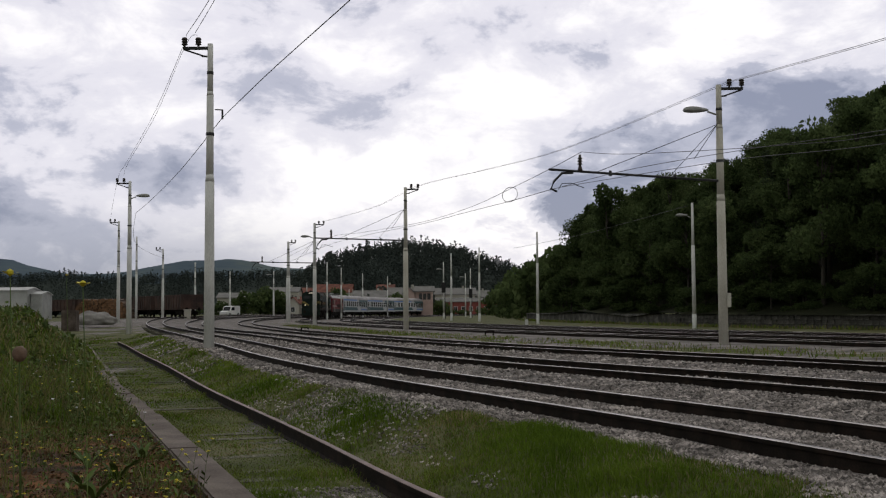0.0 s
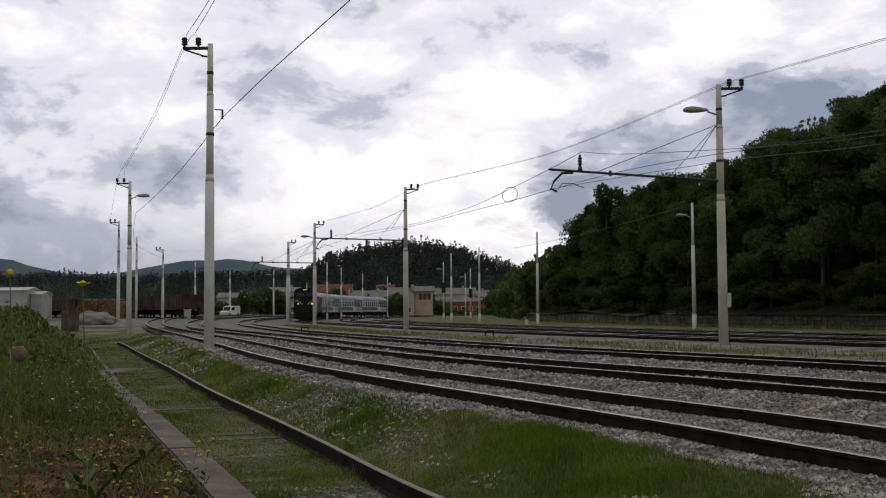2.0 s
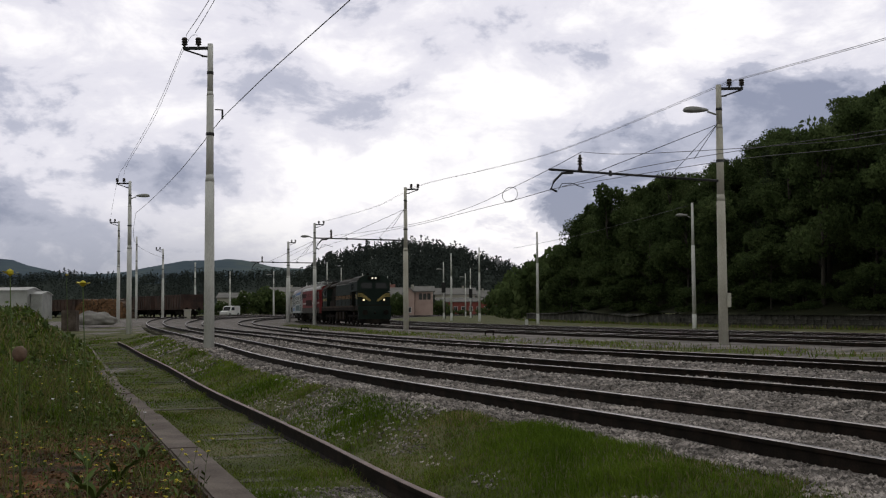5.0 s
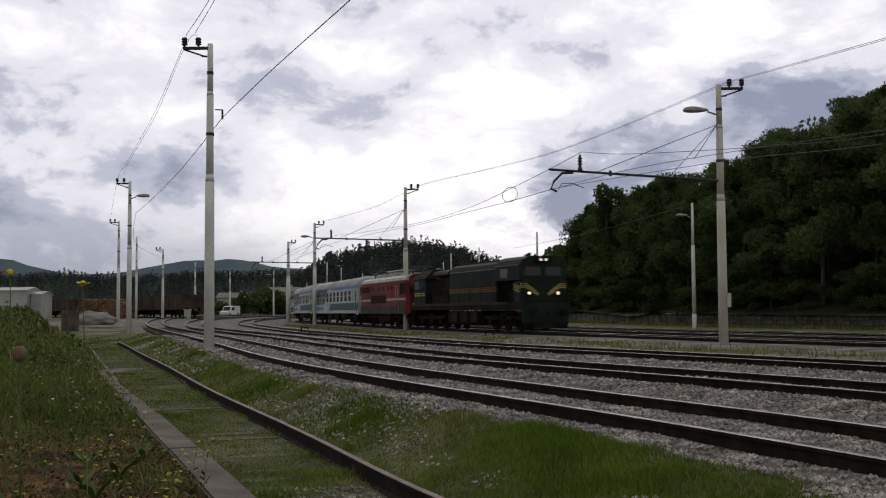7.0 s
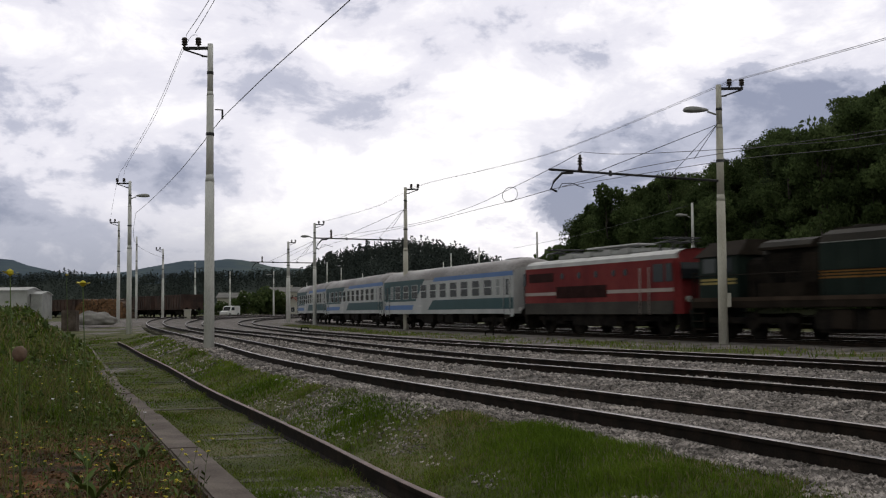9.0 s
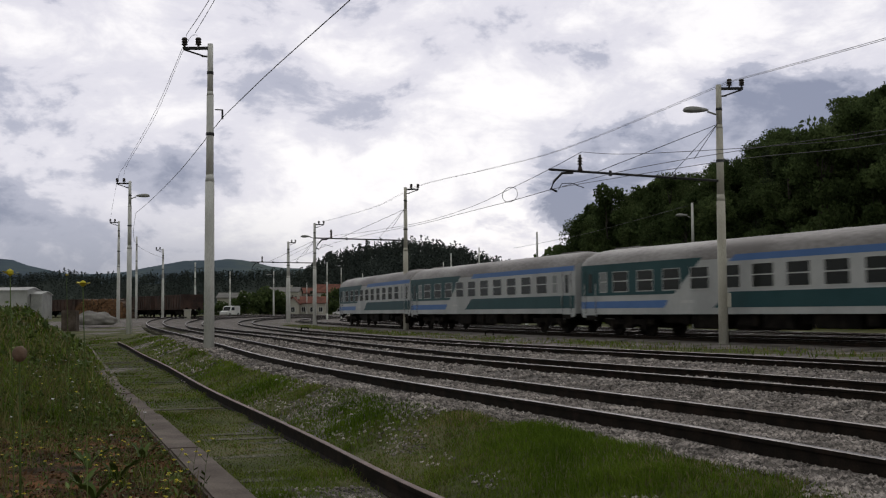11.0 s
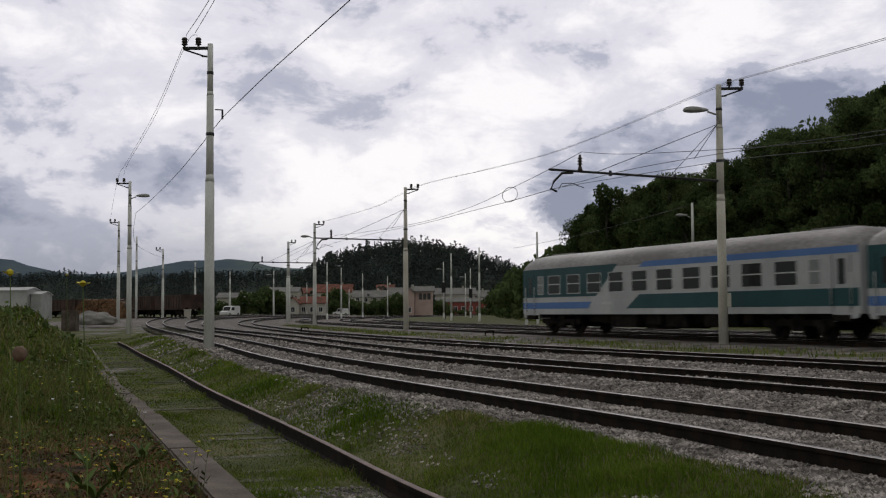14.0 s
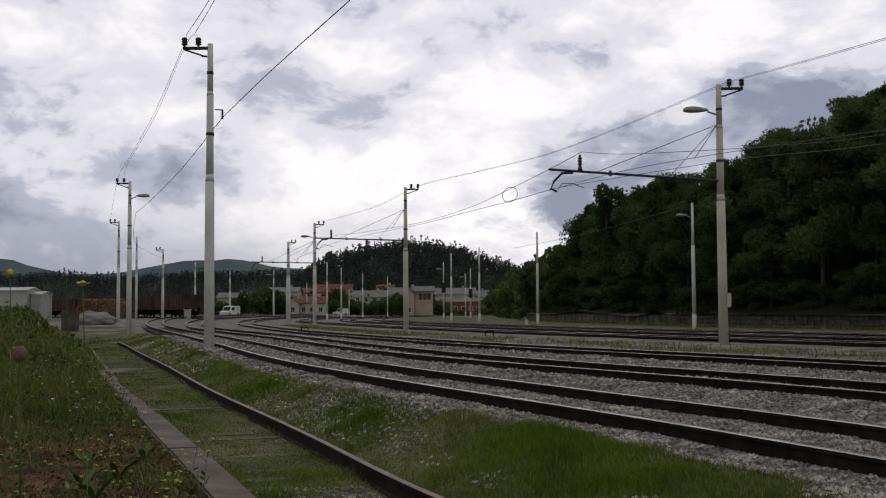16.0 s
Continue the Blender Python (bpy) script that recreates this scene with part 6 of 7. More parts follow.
make_van(-37.7, 200.0, 0.68, 248, "small white van parked beyond the tracks")
make_van(-26.5, 292.0, 0.5, 185, "white van parked before the town houses")


def make_small():
    b = bmesh.new()
    box(b, -0.4, 0.4, -0.3, 0.3, -0.1, 1.15, bevel=0.03)
    prism(b, [(-0.48, 1.15), (0.48, 1.15), (0.44, 1.27), (-0.44, 1.27)], 1, -0.38, 0.38)
    ob = link_mesh("relay_cabinet", b, M_WALLIVORY)
    ob.location = (-33.9, 150.0, ground_z(-33.9, 150))
    tagged(ob, "small cream lineside cabinet beside the wagons", "cabinet")
    b = bmesh.new()
    box(b, -0.14, 0.14, -0.1, 0.1, -0.2, 0.5, bevel=0.03)
    ob = link_mesh("marker_stone", b, M_WHITE)
    ob.location = (7.71, 105.0, ground_z(7.7, 105))
    tagged(ob, "small white marker post beside the track", "marker post")
    for x, y, z in [(0.05, 175.7, 4.1), (4.95, 204.7, 3.6)]:
        s = empty("light_signal", Matrix.Translation((x, y, ground_z(x, y))))
        b = bmesh.new()
        box(b, -0.32, 0.32, -0.10, 0.10, z, z + 1.6, bevel=0.04)
        brd = part("signal_board", b, M_SIGNAL, s, "black signal board")
        for k in range(3):
            b = bmesh.new()
            tube(b, (0, -0.10, z + 0.35 + 0.45 * k), (0, -0.28, z + 0.35 + 0.45 * k), 0.12, n=10)
            part("hood", b, M_SIGNAL, brd)
        b = bmesh.new()
        tube(b, (0.22, 0, -0.2), (0.22, 0, z + 0.2), 0.06, n=8)
        part("post", b, M_STEEL, s)
        tagged(s, "black-boarded colour light signal on a thin post", "railway signal", "signals")
    for x, y in [(-9.0, 73.5), (2.5, 62.0)]:
        b = bmesh.new()
        box(b, -0.42, -0.3, -0.1, 0.1, 0.0, 0.32)
        box(b, 0.3, 0.42, -0.1, 0.1, 0.0, 0.32)
        box(b, -0.44, 0.44, -0.12, 0.12, 0.3, 0.37, bevel=0.02)
        ob = link_mesh("cable_trestle", b, M_BLACK)
        ob.scale = (0.6, 0.6, 0.8)
        ob.location = (x, y, land_z(x, y) - 0.02)
        tagged(ob, "low black steel trestle between the tracks", "trestle", "trestles")
    # radio mast on the hill's flank
    a = empty("radio_mast", Matrix.Translation((23.2, 480.0, 10.0)))
    b = bmesh.new()
    for cx, cy in ((-0.6, -0.6), (0.6, -0.6), (0, 0.6)):
        tube(b, (cx, cy, -8), (cx * 0.6, cy * 0.6, 14.0), 0.16, n=6)
    for k in range(10):
        z = 1.4 * k
        tube(b, (-0.6, -0.6, z), (0.55, -0.55, z + 1.4), 0.09, n=5)
        tube(b, (0.6, -0.6, z), (0, 0.6, z + 1.4), 0.09, n=5)
    part("lattice", b, M_ANTENNA, a)
    for k in range(5):
        b = bmesh.new()
        q = k * 1.256
        box(b, math.cos(q) * 1.7 - 0.25, math.cos(q) * 1.7 + 0.25, math.sin(q) * 1.7 - 0.15, math.sin(q) * 1.7 + 0.15, 10.5, 13.5)
        tube(b, (0, 0, 12), (math.cos(q) * 1.6, math.sin(q) * 1.6, 12), 0.08, n=5)
        part("antenna", b, M_ANTENNA, a)
    tagged(a, "grey lattice radio mast with antenna panels", "radio mast")


make_small()


# ---------------------------------------------------------------- overhead wires
def wire(points, r, label):
    P = np.array(points, float)
    bm = bmesh.new()
    pts = []
    n = len(P)
    for i in range(n - 1):
        p0, p1, p2, p3 = P[max(0, i - 1)], P[i], P[i + 1], P[min(n - 1, i + 2)]
        for k in range(6):
            t = k / 6
            pts.append(0.5 * (2 * p1 + (p2 - p0) * t + (2 * p0 - 5 * p1 + 4 * p2 - p3) * t * t + (3 * p1 - p0 - 3 * p2 + p3) * t**3))
    pts.append(P[-1])
    sweep(bm, pts, r, 5)
    ob = link_mesh("overhead_wire", bm, M_WIRE)
    tagged(ob, label, "overhead wire", "wires of the overhead line")
    return ob


def build_wires():
    f = "thin grey feeder wire between mast tops"
    wire([(-8.91, 39.0, 10.88), (-6.22, 30.0, 9.62), (-4.03, 22.0, 8.4), (-1.0, 10.0, 7.6), (3.0, -5.0, 7.6)], 0.010, f)
    wire([(-8.60, 39.0, 10.95), (-6.1, 30.0, 9.58), (-3.95, 22.0, 8.35), (-0.9, 10.0, 7.5), (3.1, -5.0, 7.6)], 0.010, f)
    wire([(-8.91, 39.0, 10.88), (-9.18, 39.5, 10.5), (-13.43, 52.0, 10.30), (-19.75, 70.0, 10.48), (-22.76, 79.0, 10.85), (-28.41, 97.0, 10.7), (-34.48, 117.0, 10.95)], 0.008, f)
    wire([(-8.55, 39.1, 10.9), (-9.1, 39.6, 10.6), (-13.30, 52.0, 10.33), (-19.60, 70.0, 10.52), (-22.40, 79.0, 10.88)], 0.008, f)
    c = "dark cable slung from pole to pole"
    wire([(-0.18, 18.0, 7.39), (-1.96, 24.0, 7.87), (-4.9, 31.7, 7.95), (-7.64, 39.0, 7.95)], 0.014, c)
    wire([(-7.64, 39.0, 7.95), (-12.11, 52.0, 7.80), (-16.75, 65.0, 7.81), (-21.54, 79.0, 8.22)], 0.014, c)
    wire([(-21.54, 79.0, 8.22), (-28.5, 105.0, 7.6), (-37.2, 150.0, 8.6)], 0.014, c)
    for dx_ in (0.2, 0.36):
        wire([(10.9 + dx_, 43.6, 10.02), (11.0 + dx_, 28.0, 7.95), (10.24 + dx_, 20.0, 6.8)], 0.008, f)
        wire([(10.9 + dx_, 43.6, 10.02), (6.1 + dx_ * 0.8, 57.0, 9.43), (2.4 + dx_ * 0.8, 66.0, 9.5), (-2.0 + dx_, 80.0, 10.12), (-5.9 + dx_, 95.0, 10.1), (-12.3 + dx_, 113.0, 10.28)], 0.008, f)
    m = "messenger wire carrying the contact wire"
    wire([(5.06, 40.85, 6.93), (6.06, 38.0, 6.44), (7.71, 33.5, 5.9), (9.32, 30.0, 5.55), (10.99, 27.8, 5.47), (14.5, 21.0, 5.6)], 0.010, m)
    wire([(5.06, 40.85, 6.93), (4.37, 43.0, 6.72), (3.3, 48.0, 6.58), (1.35, 58.0, 6.51), (-1.58, 72.0, 6.85), (-6.49, 90.0, 7.54), (-11.3, 110.0, 8.44), (-19.8, 143.0, 8.2)], 0.012, m)
    k = "copper contact wire above the track"
    wire([(3.94, 40.3, 5.52), (4.79, 38.2, 5.48), (8.09, 31.1, 5.3), (10.35, 26.2, 5.0), (13.5, 19.5, 5.0)], 0.010, k)
    wire([(4.3, 40.4, 5.62), (6.2, 36.5, 5.75), (8.6, 31.2, 5.62), (11.0, 26.5, 5.45), (14.2, 19.5, 5.4)], 0.010, k)
    wire([(3.94, 40.3, 5.52), (2.69, 46.0, 5.64), (1.28, 55.0, 6.04), (-1.53, 70.0, 6.58), (-6.49, 90.0, 7.26), (-11.6, 110.0, 7.61), (-20.0, 143.0, 7.4)], 0.012, k)
    wire([(7.57, 120.0, 7.9), (10.83, 100.0, 7.62), (12.46, 90.0, 7.58), (17.0, 78.0, 8.4)], 0.014, c)
    # the loop of slack cable clipped between the two wires
    ring = []
    for i in range(15):
        q = 2 * math.pi * i / 14
        ring.append((2.75 + 0.28 * math.cos(q), 46.0 - 0.5 * math.cos(q), 5.92 + 0.30 * math.sin(q)))
    wire(ring, 0.012, "slack loop of jumper cable on the wires")
    # bracket on the nearest pole
    b = bmesh.new()
    tube(b, (-7.9, 39.0, 8.24), (-7.62, 39.0, 8.22), 0.022, n=6)
    tube(b, (-7.64, 39.0, 8.22), (-7.64, 39.0, 7.9), 0.035, n=8)
    ob = link_mesh("cable_hanger", b, M_ARM)
    tagged(ob, "short dark hanger holding a cable on the pole", "cable hanger")


build_wires()

# ---------------------------------------------------------------- ballast stones
def scatter_stones():
    rng = np.random.default_rng(31)
    octa = np.array([(1, 0, 0), (0, 1, 0), (-1, 0, 0), (0, -1, 0), (0, 0, 1), (0, 0, -1)], float)
    tri = np.array([(0, 1, 4), (1, 2, 4), (2, 3, 4), (3, 0, 4), (1, 0, 5), (2, 1, 5), (3, 2, 5), (0, 3, 5)])
    C, S = [], []

    def band(y0, y1, count, lo, hi, size):
        n = 0
        while n < count:
            y = rng.uniform(y0, y1)
            xl = line_x(LINE2, y) - 2.9
            xr = line_x(LINE4, y) + 2.4
            if y < 22:
                xr = min(xr, 0.46 * y + 1.0)
            if xr <= xl:
                continue
            x = rng.uniform(xl, xr)
            if x / y > 0.43 or x / y < -0.42:
                continue
            if x < line_x(LINE2, y) - 1.3 and turf_amount(x, y) + rng.uniform(-0.10, 0.10) > 0.54:
                continue
            if any(abs(abs(x - line_x(L, y)) * 0.93 - 0.75) < 0.075 for L, _ in BEDS[:3]):
                continue
            s = rng.uniform(*size)
            C.append((x, y, land_z(x, y) + s * 0.15))
            S.append(s)
            n += 1
    band(7.0, 13.0, 14000, 0, 0, (0.012, 0.033))
    band(13.0, 20.0, 17000, 0, 0, (0.014, 0.040))
    band(20.0, 34.0, 14000, 0, 0, (0.020, 0.055))
    band(34.0, 60.0, 9000, 0, 0, (0.035, 0.08))
    # bare ballast between the sleepers of the siding
    for _ in range(9000):
        y = rng.uniform(6.8, 12.0)
        x = line_x(LINE1, y) + rng.uniform(-1.1, 0.66)
        if x > kerb_x(y) + 0.08 and turf_amount(x, y) + rng.uniform(-0.1, 0.1) < 0.46:
            size = rng.uniform(0.010, 0.026)
            C.append((x, y, land_z(x, y) + size * 0.2))
            S.append(size)
    C, S = np.array(C), np.array(S)
    n = len(C)
    v = octa[None] * rng.uniform(0.6, 1.25, (n, 6, 1)) + rng.normal(0, 0.13, (n, 6, 3))
    a = rng.uniform(0, 6.283, n)
    ca, sa = np.cos(a)[:, None], np.sin(a)[:, None]
    x = v[..., 0] * ca - v[..., 1] * sa
    y = v[..., 0] * sa + v[..., 1] * ca
    v = np.stack([x, y, v[..., 2] * 0.7], -1) * S[:, None, None] + C[:, None, :]
    f = (tri[None] + (np.arange(n) * 6)[:, None, None]).reshape(-1, 3)
    ob = raw("ballast_stones", v.reshape(-1, 3), f, M_STONE)
    tagged(ob, "loose pale grey crushed ballast stones", "ballast", kind="stuff")


scatter_stones()


# ---------------------------------------------------------------- grass and weeds
def blades(spots, heights, widths, rng, lean=0.5):
    """Bent blades: two quads and no more for each."""
    n = len(spots)
    p = np.asarray(spots)
    h, w = np.asarray(heights)[:, None], np.asarray(widths)[:, None]
    a = rng.uniform(0, 6.283, n)
    d = np.c_[np.cos(a), np.sin(a), np.zeros(n)]
    b = rng.uniform(0, 6.283, n)
    e = np.c_[np.cos(b), np.sin(b), np.zeros(n)]
    ln = rng.uniform(0.05, lean, n)[:, None]
    up = np.array([0, 0, 1.0])
    m = p + up * h * 0.55 + e * h * ln * 0.35
    t = p + up * h * (1 - 0.25 * ln) + e * h * ln
    v = np.stack([p - d * w, p + d * w, m + d * w * 0.75, m - d * w * 0.75, t + d * w * 0.12, t - d * w * 0.12], 1).reshape(-1, 3)
    k = (np.arange(n) * 6)[:, None]
    f = np.concatenate([k + np.array([[0, 1, 2, 3]]), k + np.array([[3, 2, 4, 5]])])
    return v, f


def grass():
    rng = np.random.default_rng(51)
    green, dry = [], []

    def fill(y0, y1, count, out_scale):
        n, tries = 0, 0
        while n < count and tries < count * 12:
            tries += 1
            y = y0 + (y1 - y0) * rng.random()
            xl, xr = kerb_x(y) + 0.02, line_x(LINE2, y) - (1.35 if y < 12 else 1.6)
            x = rng.uniform(xl, xr)
            if abs(x / y) > 0.44:
                continue
            t = turf_amount(x, y)
            if t + rng.uniform(-0.28, 0.22) < 0.42:
                continue
            c1 = line_x(LINE1, y)
            if abs(abs(x - c1) * 0.95 - 0.75) < 0.06:
                continue
            lush = noise.noise((x * 0.5, y * 0.35, 5.0))
            tuft = max(0, noise.noise((x * 1.6, y * 1.2, 8.0)))
            inside = abs(x - c1) < 0.7
            h = (0.030 + 0.035 * max(0, lush + 0.3) + 0.085 * tuft) * rng.uniform(0.6, 1.5) * (0.6 if inside else 1.0) * (1.0 if x > c1 - 0.8 else 1.3)
            (dry if rng.random() < (0.32 - 0.5 * lush) else green).append((x, y, land_z(x, y) - 0.01, h, out_scale))
            n += 1
    fill(7.0, 12.0, 42000, 0.0036)
    fill(12.0, 19.0, 30000, 0.0055)
    fill(19.0, 32.0, 18000, 0.010)
    fill(32.0, 75.0, 14000, 0.022)
    # strip beneath the masts
    n = 0
    while n < 7000:
        y = rng.uniform(26, 110)
        c4, c5 = line_x(LINE4, y) + 2.0, line_x(LINE5, y) - 1.6
        x = rng.uniform(c4 + 0.2 * (c5 - c4), c5)
        if abs(x / y) > 0.43:
            n += 1
            continue
        if turf_amount(x, y) + rng.uniform(-0.3, 0.3) < 0.4:
            n += 0.2
            continue
        (dry if rng.random() < 0.45 else green).append((x, y, land_z(x, y), rng.uniform(0.04, 0.16), 0.018))
        n += 1
    # grass strip before the stone wall
    for _ in range(4500):
        i = rng.integers(20, len(WALL) - 1)
        x, y = WALL[i] + rng.normal(0, 0.4, 2) - np.array([0.9, 0.4])
        (dry if rng.random() < 0.5 else green).append((x, y, ground_z(x, y), rng.uniform(0.1, 0.35), 0.03))
    for pts, m, name, label in ((green, M_GRASS, "grass", "short green grass over the siding and verge"), (dry, M_DRY, "dry_grass", "pale dry grass among the sleepers")):
        P = np.array(pts)
        v, f = blades(P[:, :3], P[:, 3], P[:, 4], rng, 0.8)
        tagged(raw(name, v, f, m), label, "grass", kind="stuff")


grass()


def bank_weeds():
    rng = np.random.default_rng(61)
    green, dry, leaf = [], [], []

    def fill(y0, y1, count, w, tall):
        n = 0
        while n < count:
            y = rng.uniform(y0, y1)
            xr = kerb_x(y) - 0.30
            x = rng.uniform(max(min(-0.45 * y - 0.5, xr - 1.0), xr - 22), xr + (0.05 if y < 13.5 else 0.35))
            d = xr - x
            # bare red soil close to the camera, thick growth further off
            thick = smooth01((y - 9.0) / 6.0) * 0.90 + 0.05 + 0.6 * noise.noise((x * 1.1, y * 0.9, 4.0))
            n += 0.25
            if rng.random() > thick:
                continue
            n += 0.75
            g = max(0.0, noise.noise((x * 0.45, y * 0.3, 7.0)) + 0.45)
            h = tall * (0.30 + 0.9 * g) * rng.uniform(0.3, 1.0) * (1.9 if rng.random() < 0.12 else 1.0) * (0.35 + 0.65 * smooth01(d / 1.2) if y < 14 else 0.75)
            q = rng.random()
            (dry if q < 0.48 else green if q < 0.78 else leaf).append((x, y, land_z(x, y) - 0.01, h, w * rng.uniform(0.6, 1.6)))
    fill(3.0, 7.5, 2600, 0.0028, 0.15)
    fill(7.5, 13.0, 9500, 0.004, 0.26)
    fill(13.0, 24.0, 19000, 0.0065, 0.50)
    fill(24.0, 45.0, 14000, 0.014, 0.60)
    fill(45.0, 100.0, 10000, 0.035, 0.5)
    for pts, m, name, label in ((green, M_GRASS, "tall_grass", "tall green grass on the bank"), (dry, M_DRY, "dry_stalks", "brown dry stalks on the bank")):
        P = np.array(pts)
        v, f = blades(P[:, :3], P[:, 3], P[:, 4], rng, 0.6)
        tagged(raw(name, v, f, m), label, "grass", kind="stuff")
    cs, ss = [], []
    for x, y, z, h, w in leaf:
        k = 5
        cs.append(np.c_[x + rng.normal(0, 0.16 * h + 0.01, k), y + rng.normal(0, 0.16 * h + 0.01, k), z + h * rng.uniform(0.1, 0.9, k)])
        ss.append(rng.uniform(2.2, 4.5, k) * w)
    v, f = cards(np.concatenate(cs), np.concatenate(ss), rng, 0.9)
    tagged(raw("weed_leaves", v, f, M_WEED), "small green leaves of mixed weeds", "weeds", kind="stuff")


bank_weeds()


def ground_litter():
    """Small creeping leaves and dead brown bits that lie on the bare soil near the kerb."""
    rng = np.random.default_rng(71)
    for count, m, name, label, lo, hi, up in ((4500, M_WEED, "creeping_leaves", "low creeping green leaves on the soil", 0.008, 0.022, 0.05), (7000, M_DEAD, "dead_litter", "dead brown plant litter on the soil", 0.006, 0.026, 0.025)):
        cs, ss = [], []
        while len(cs) < count:
            y = rng.uniform(4.5, 15.0)
            x = kerb_x(y) - 0.22 - rng.random() ** 1.2 * 4.5
            if x / y < -0.43 or noise.noise((x * 1.7, y * 1.3, 1.0 if m is M_WEED else 6.0)) < rng.uniform(-0.5, 0.35):
                continue
            cs.append((x, y, land_z(x, y) + rng.uniform(0.0, up)))
            ss.append(rng.uniform(lo, hi))
        v, f = cards(np.array(cs), np.array(ss), rng, 0.9)
        tagged(raw(name, v, f, m), label, "plant litter", kind="stuff")


M_DEAD = mat("dead_brown_litter", [(0.05, 0.03, 0.016), (0.10, 0.055, 0.028), (0.17, 0.10, 0.055)], 0.95, scale=2, fine=12, bump=0.0, per=0.4, spec=0.1)
ground_litter()


def flower_head(bm, p, r, petals=9):
    p = Vector(p)
    for k in range(petals):
        a = 2 * math.pi * k / petals + RNG.uniform(-0.2, 0.2)
        q = Vector((math.cos(a), math.sin(a), RNG.uniform(-0.1, 0.5)))
        w = Vector((-math.sin(a), math.cos(a), 0)) * r * 0.42
        t = p + q * r
        vs = [bm.verts.new(c) for c in (p, p + q * r * 0.6 + w, t, p + q * r * 0.6 - w)]
        bm.faces.new(vs)
    bmesh.ops.create_icosphere(bm, subdivisions=1, radius=r * 0.42, matrix=Matrix.Translation(p + Vector((0, 0, r * 0.15))))


def flower(base, height, r, lean, m, label, branch=0):
    f = empty("wildflower", Matrix.Translation(base))
    bm = bmesh.new()
    pts = [Vector((lean[0] * q * q, lean[1] * q * q, height * q)) for q in (0, 0.35, 0.7, 1.0)]
    for a, b in zip(pts, pts[1:]):
        tube(bm, a, b, 0.0017, 0.0014, 5)
    tips = [pts[-1]]
    for k in range(branch):
        a = pts[2] + (pts[3] - pts[2]) * RNG.uniform(0, 0.5)
        t = a + Vector((RNG.uniform(-0.07, 0.07), RNG.uniform(-0.05, 0.05), RNG.uniform(0.05, 0.14)))
        tube(bm, a, t, 0.0018, 0.0015, 5)
        tips.append(t)
    for k in range(4):
        q = RNG.uniform(0.1, 0.6)
        a = Vector((lean[0] * q * q, lean[1] * q * q, height * q))
        d = Vector((RNG.uniform(-1, 1), RNG.uniform(-1, 1), 0.6)).normalized() * RNG.uniform(0.04, 0.1)
        s = d.cross(Vector((0, 0, 1))) * 0.16
        bm.faces.new([bm.verts.new(c) for c in (a, a + d * 0.5 + s, a + d, a + d * 0.5 - s)])
    part("stem", bm, M_WEED, f)
    for t in tips:
        bm = bmesh.new()
        flower_head(bm, t, r * RNG.uniform(0.8, 1.1))
        part("flower_head", bm, m, f)
    return tagged(f, label, "flower", "wildflowers on the bank")


def broad_leaf(bm, base, direction, length, width):
    d = Vector(direction).normalized()
    s = d.cross(Vector((0, 0, 1))).normalized() * width
    prev = None
    for k in range(6):
        q = k / 5
        p = Vector(base) + d * length * q * 0.55 + Vector((0, 0, 1)) * length * (q * 0.95 - 0.45 * q * q)
        w = s * math.sin(math.pi * (0.12 + 0.86 * q))
        row = [bm.verts.new(p - w), bm.verts.new(p + Vector((0, 0, -width * 0.35))), bm.verts.new(p + w)]
        if prev:
            bm.faces.new((prev[0], prev[1], row[1], row[0]))
            bm.faces.new((prev[1], prev[2], row[2], row[1]))
        prev = row


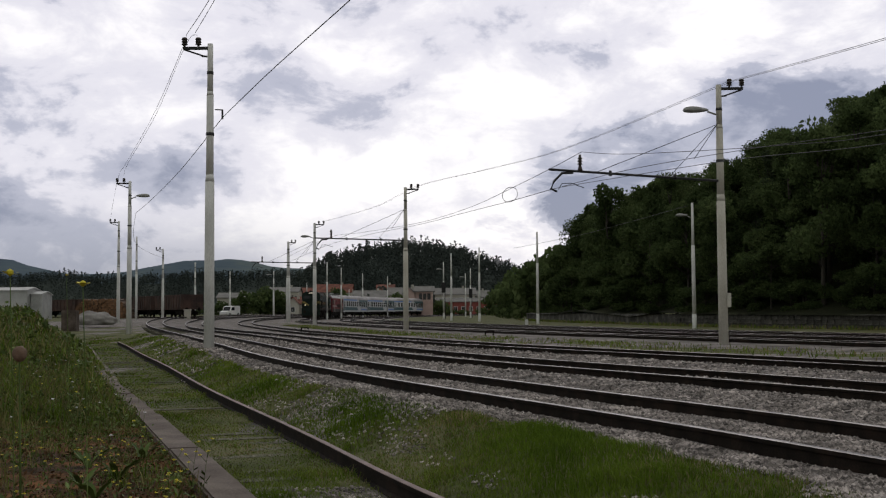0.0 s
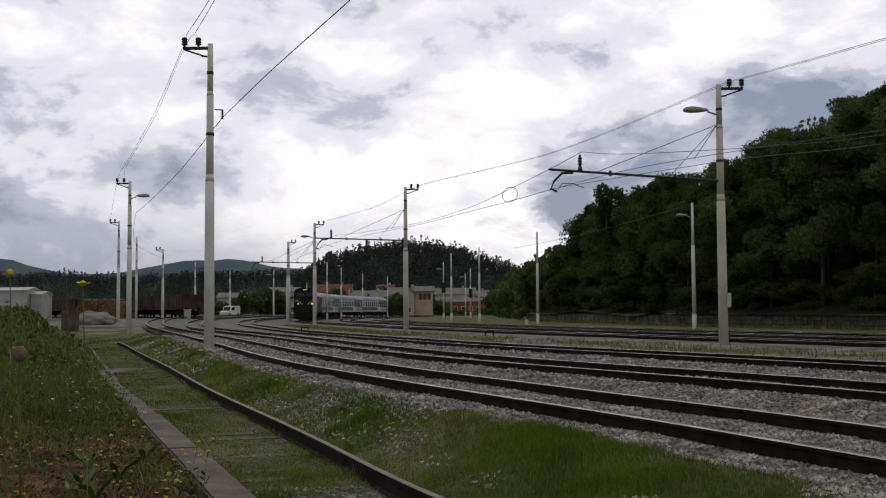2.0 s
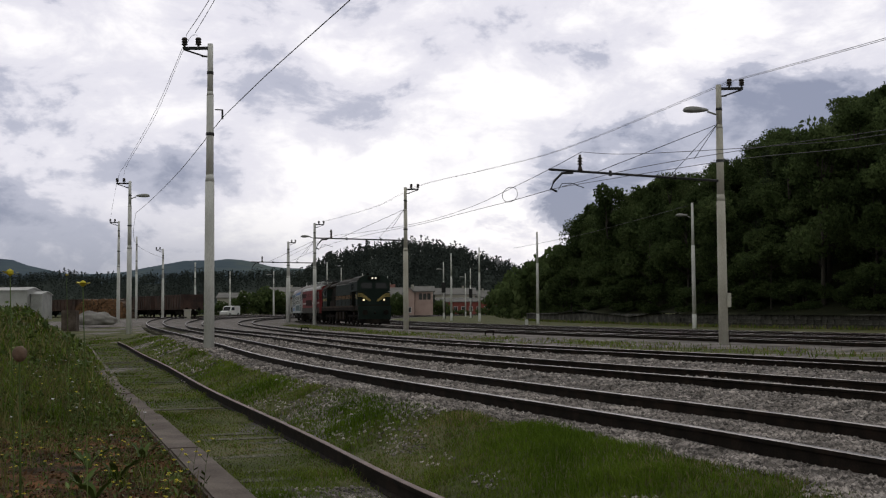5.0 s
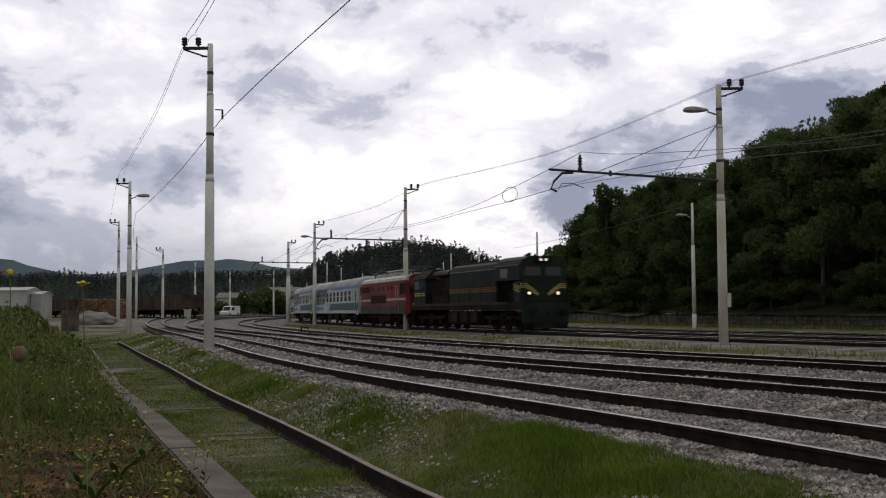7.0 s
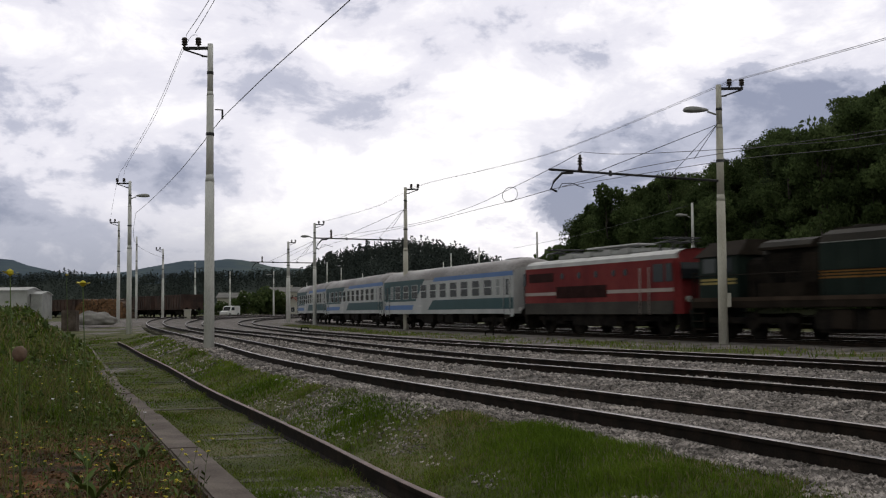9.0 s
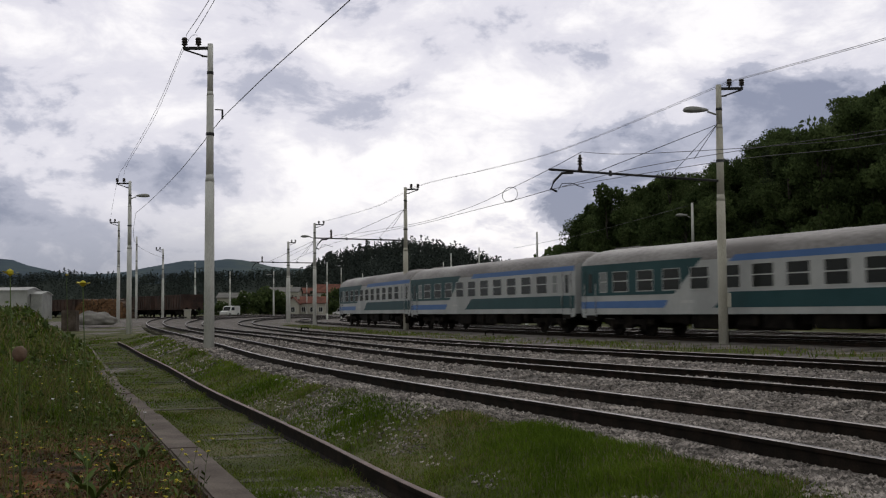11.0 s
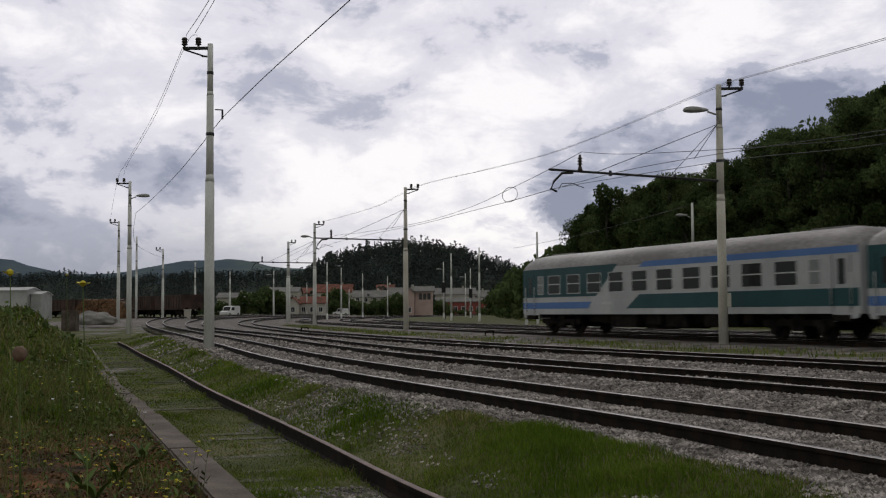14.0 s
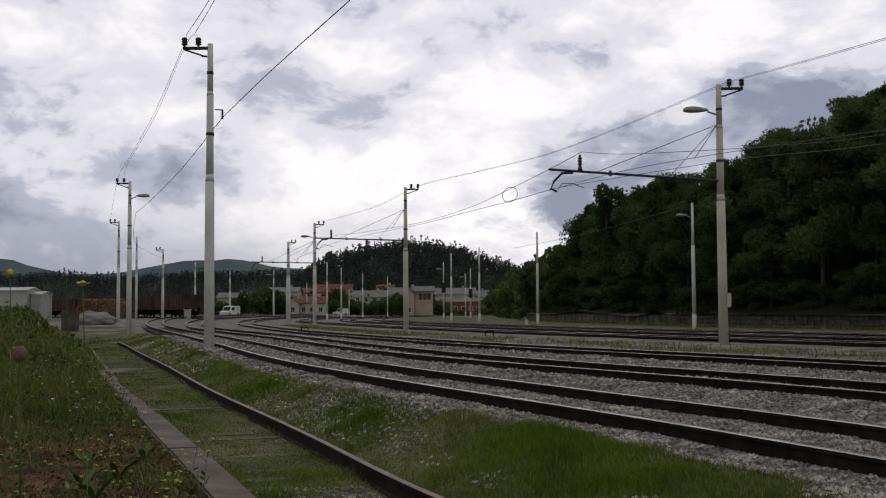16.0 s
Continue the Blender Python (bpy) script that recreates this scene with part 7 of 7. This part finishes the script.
def bank_flowers():
    r = random.Random(77)
    yl = "yellow wildflower on a thin green stem"
    for (x, y, z), rad in (((-1.15, 3.0, 1.25), 0.024), ((-1.02, 3.2, 1.225), 0.022), ((-2.0, 6.0, 1.35), 0.016)):
        b = Vector((x + 0.03, y, land_z(x, y) - 0.02))
        flower(b, z - b.z, rad, (-0.03, 0.0), M_YELLOW, "tall " + yl)
    # low yellow flowers near the kerb
    for i in range(75):
        y = r.uniform(5.6, 10.5)
        x = kerb_x(y) - 0.25 - r.random() ** 0.8 * 2.2
        if x / y < -0.40:
            continue
        flower((x, y, land_z(x, y) - 0.01), r.uniform(0.07, 0.24), 0.017, (r.uniform(-0.04, 0.04), r.uniform(-0.04, 0.04)), M_YELLOW, yl, r.choice([0, 0, 1, 2]))
    for x, y, h in ((-1.72, 8.15, 0.34), (-1.86, 8.4, 0.30), (-1.95, 8.1, 0.28)):
        flower((x, y, land_z(x, y) - 0.01), h, 0.02, (0.03, 0), M_YELLOW, yl, 2)
    flower((-1.98, 6.6, land_z(-1.98, 6.6)), 0.22, 0.03, (0.02, 0), M_WHITEPETAL, "small white wildflower on the bank")
    # scattered far ones
    for i in range(170):
        y = r.uniform(9.5, 26)
        x = kerb_x(y) - 0.5 - r.random() * 6
        if x / y < -0.41:
            continue
        flower((x, y, land_z(x, y) - 0.01), r.uniform(0.2, 0.5), 0.022, (r.uniform(-0.05, 0.05), 0), M_YELLOW if r.random() < 0.35 else M_WHITEPETAL, "small pale wildflower among tall grass")
    # the seed head close to the camera
    f = empty("seed_head", Matrix.Translation((-0.93, 2.5, land_z(-0.93, 2.5) - 0.02)))
    top = 1.055 - f.location.z
    bm = bmesh.new()
    tube(bm, (0.01, 0, 0), (0.005, 0, top * 0.6), 0.003, 0.0026, 6)
    tube(bm, (0.005, 0, top * 0.6), (-0.005, 0, top - 0.012), 0.0026, 0.002, 6)
    part("stem", bm, M_WEED, f)
    bm = bmesh.new()
    bmesh.ops.create_icosphere(bm, subdivisions=3, radius=0.016, matrix=Matrix.Translation((-0.005, 0, top)))
    for v in bm.verts:
        c = v.co - Vector((-0.005, 0, top))
        v.co = Vector((-0.005, 0, top)) + Vector((c.x, c.y, c.z * 1.1)) * (1 + 0.10 * noise.noise(c * 400))
    part("head", bm, M_SEED, f, smooth=True)
    tagged(f, "round brown seed head on a thin upright stem", "seed head")
    # broad-leaved plants
    for x, y, s in ((-2.35, 7.2, 0.22), (-2.05, 6.9, 0.18), (-2.9, 7.6, 0.24), (-2.55, 8.9, 0.32), (-3.0, 9.6, 0.30), (-1.85, 7.5, 0.16), (-1.72, 5.3, 0.30), (-2.25, 5.6, 0.34), (-1.35, 5.7, 0.22), (-2.45, 8.0, 0.30), (-2.7, 8.5, 0.28), (-2.75, 10.4, 0.28)):
        pl = empty("dock_plant", Matrix.Translation((x, y, land_z(x, y) - 0.01)))
        for k in range(6):
            a = r.uniform(0, 6.28)
            bm = bmesh.new()
            broad_leaf(bm, (0, 0, 0), (math.cos(a), math.sin(a), 0), s * r.uniform(0.7, 1.2), s * r.uniform(0.07, 0.11))
            part("leaf", bm, M_WEED, pl)
        tagged(pl, "broad-leaved green weed on bare soil", "weed", "broad-leaved weeds")


bank_flowers()

# ---------------------------------------------------------------- what moves
ARC = nspline(T5, 0.25)
ARC_S = -np.r_[0, np.cumsum(np.linalg.norm(np.diff(ARC, axis=0), axis=1))]
ARC_S -= ARC_S[int(np.argmin(abs(ARC[:, 1] - 50)))]
FRONT = [0.0012983, -0.0608324, 0.759811, 13.5653815, -125.9346]


def front_s(t):
    """Metres along the line reached by the train's front at t seconds."""
    return float(np.polyval(FRONT, t))


def on_line(s):
    x = float(np.interp(s, ARC_S[::-1], ARC[::-1, 0]))
    y = float(np.interp(s, ARC_S[::-1], ARC[::-1, 1]))
    return Vector((x, y, rail_z(x, y)))


def motions():
    for thing, centre, half in TRAIN:
        rows = []
        for i in range(33):
            t = i * 0.5
            s = front_s(t) - centre
            a, b = on_line(s + half), on_line(s - half)
            d = a - b
            p = (a + b) / 2
            rows.append((t, Matrix.Translation(p) @ Matrix.Rotation(math.atan2(d.y, d.x), 4, "Z")))
        walk(thing, rows)


motions()
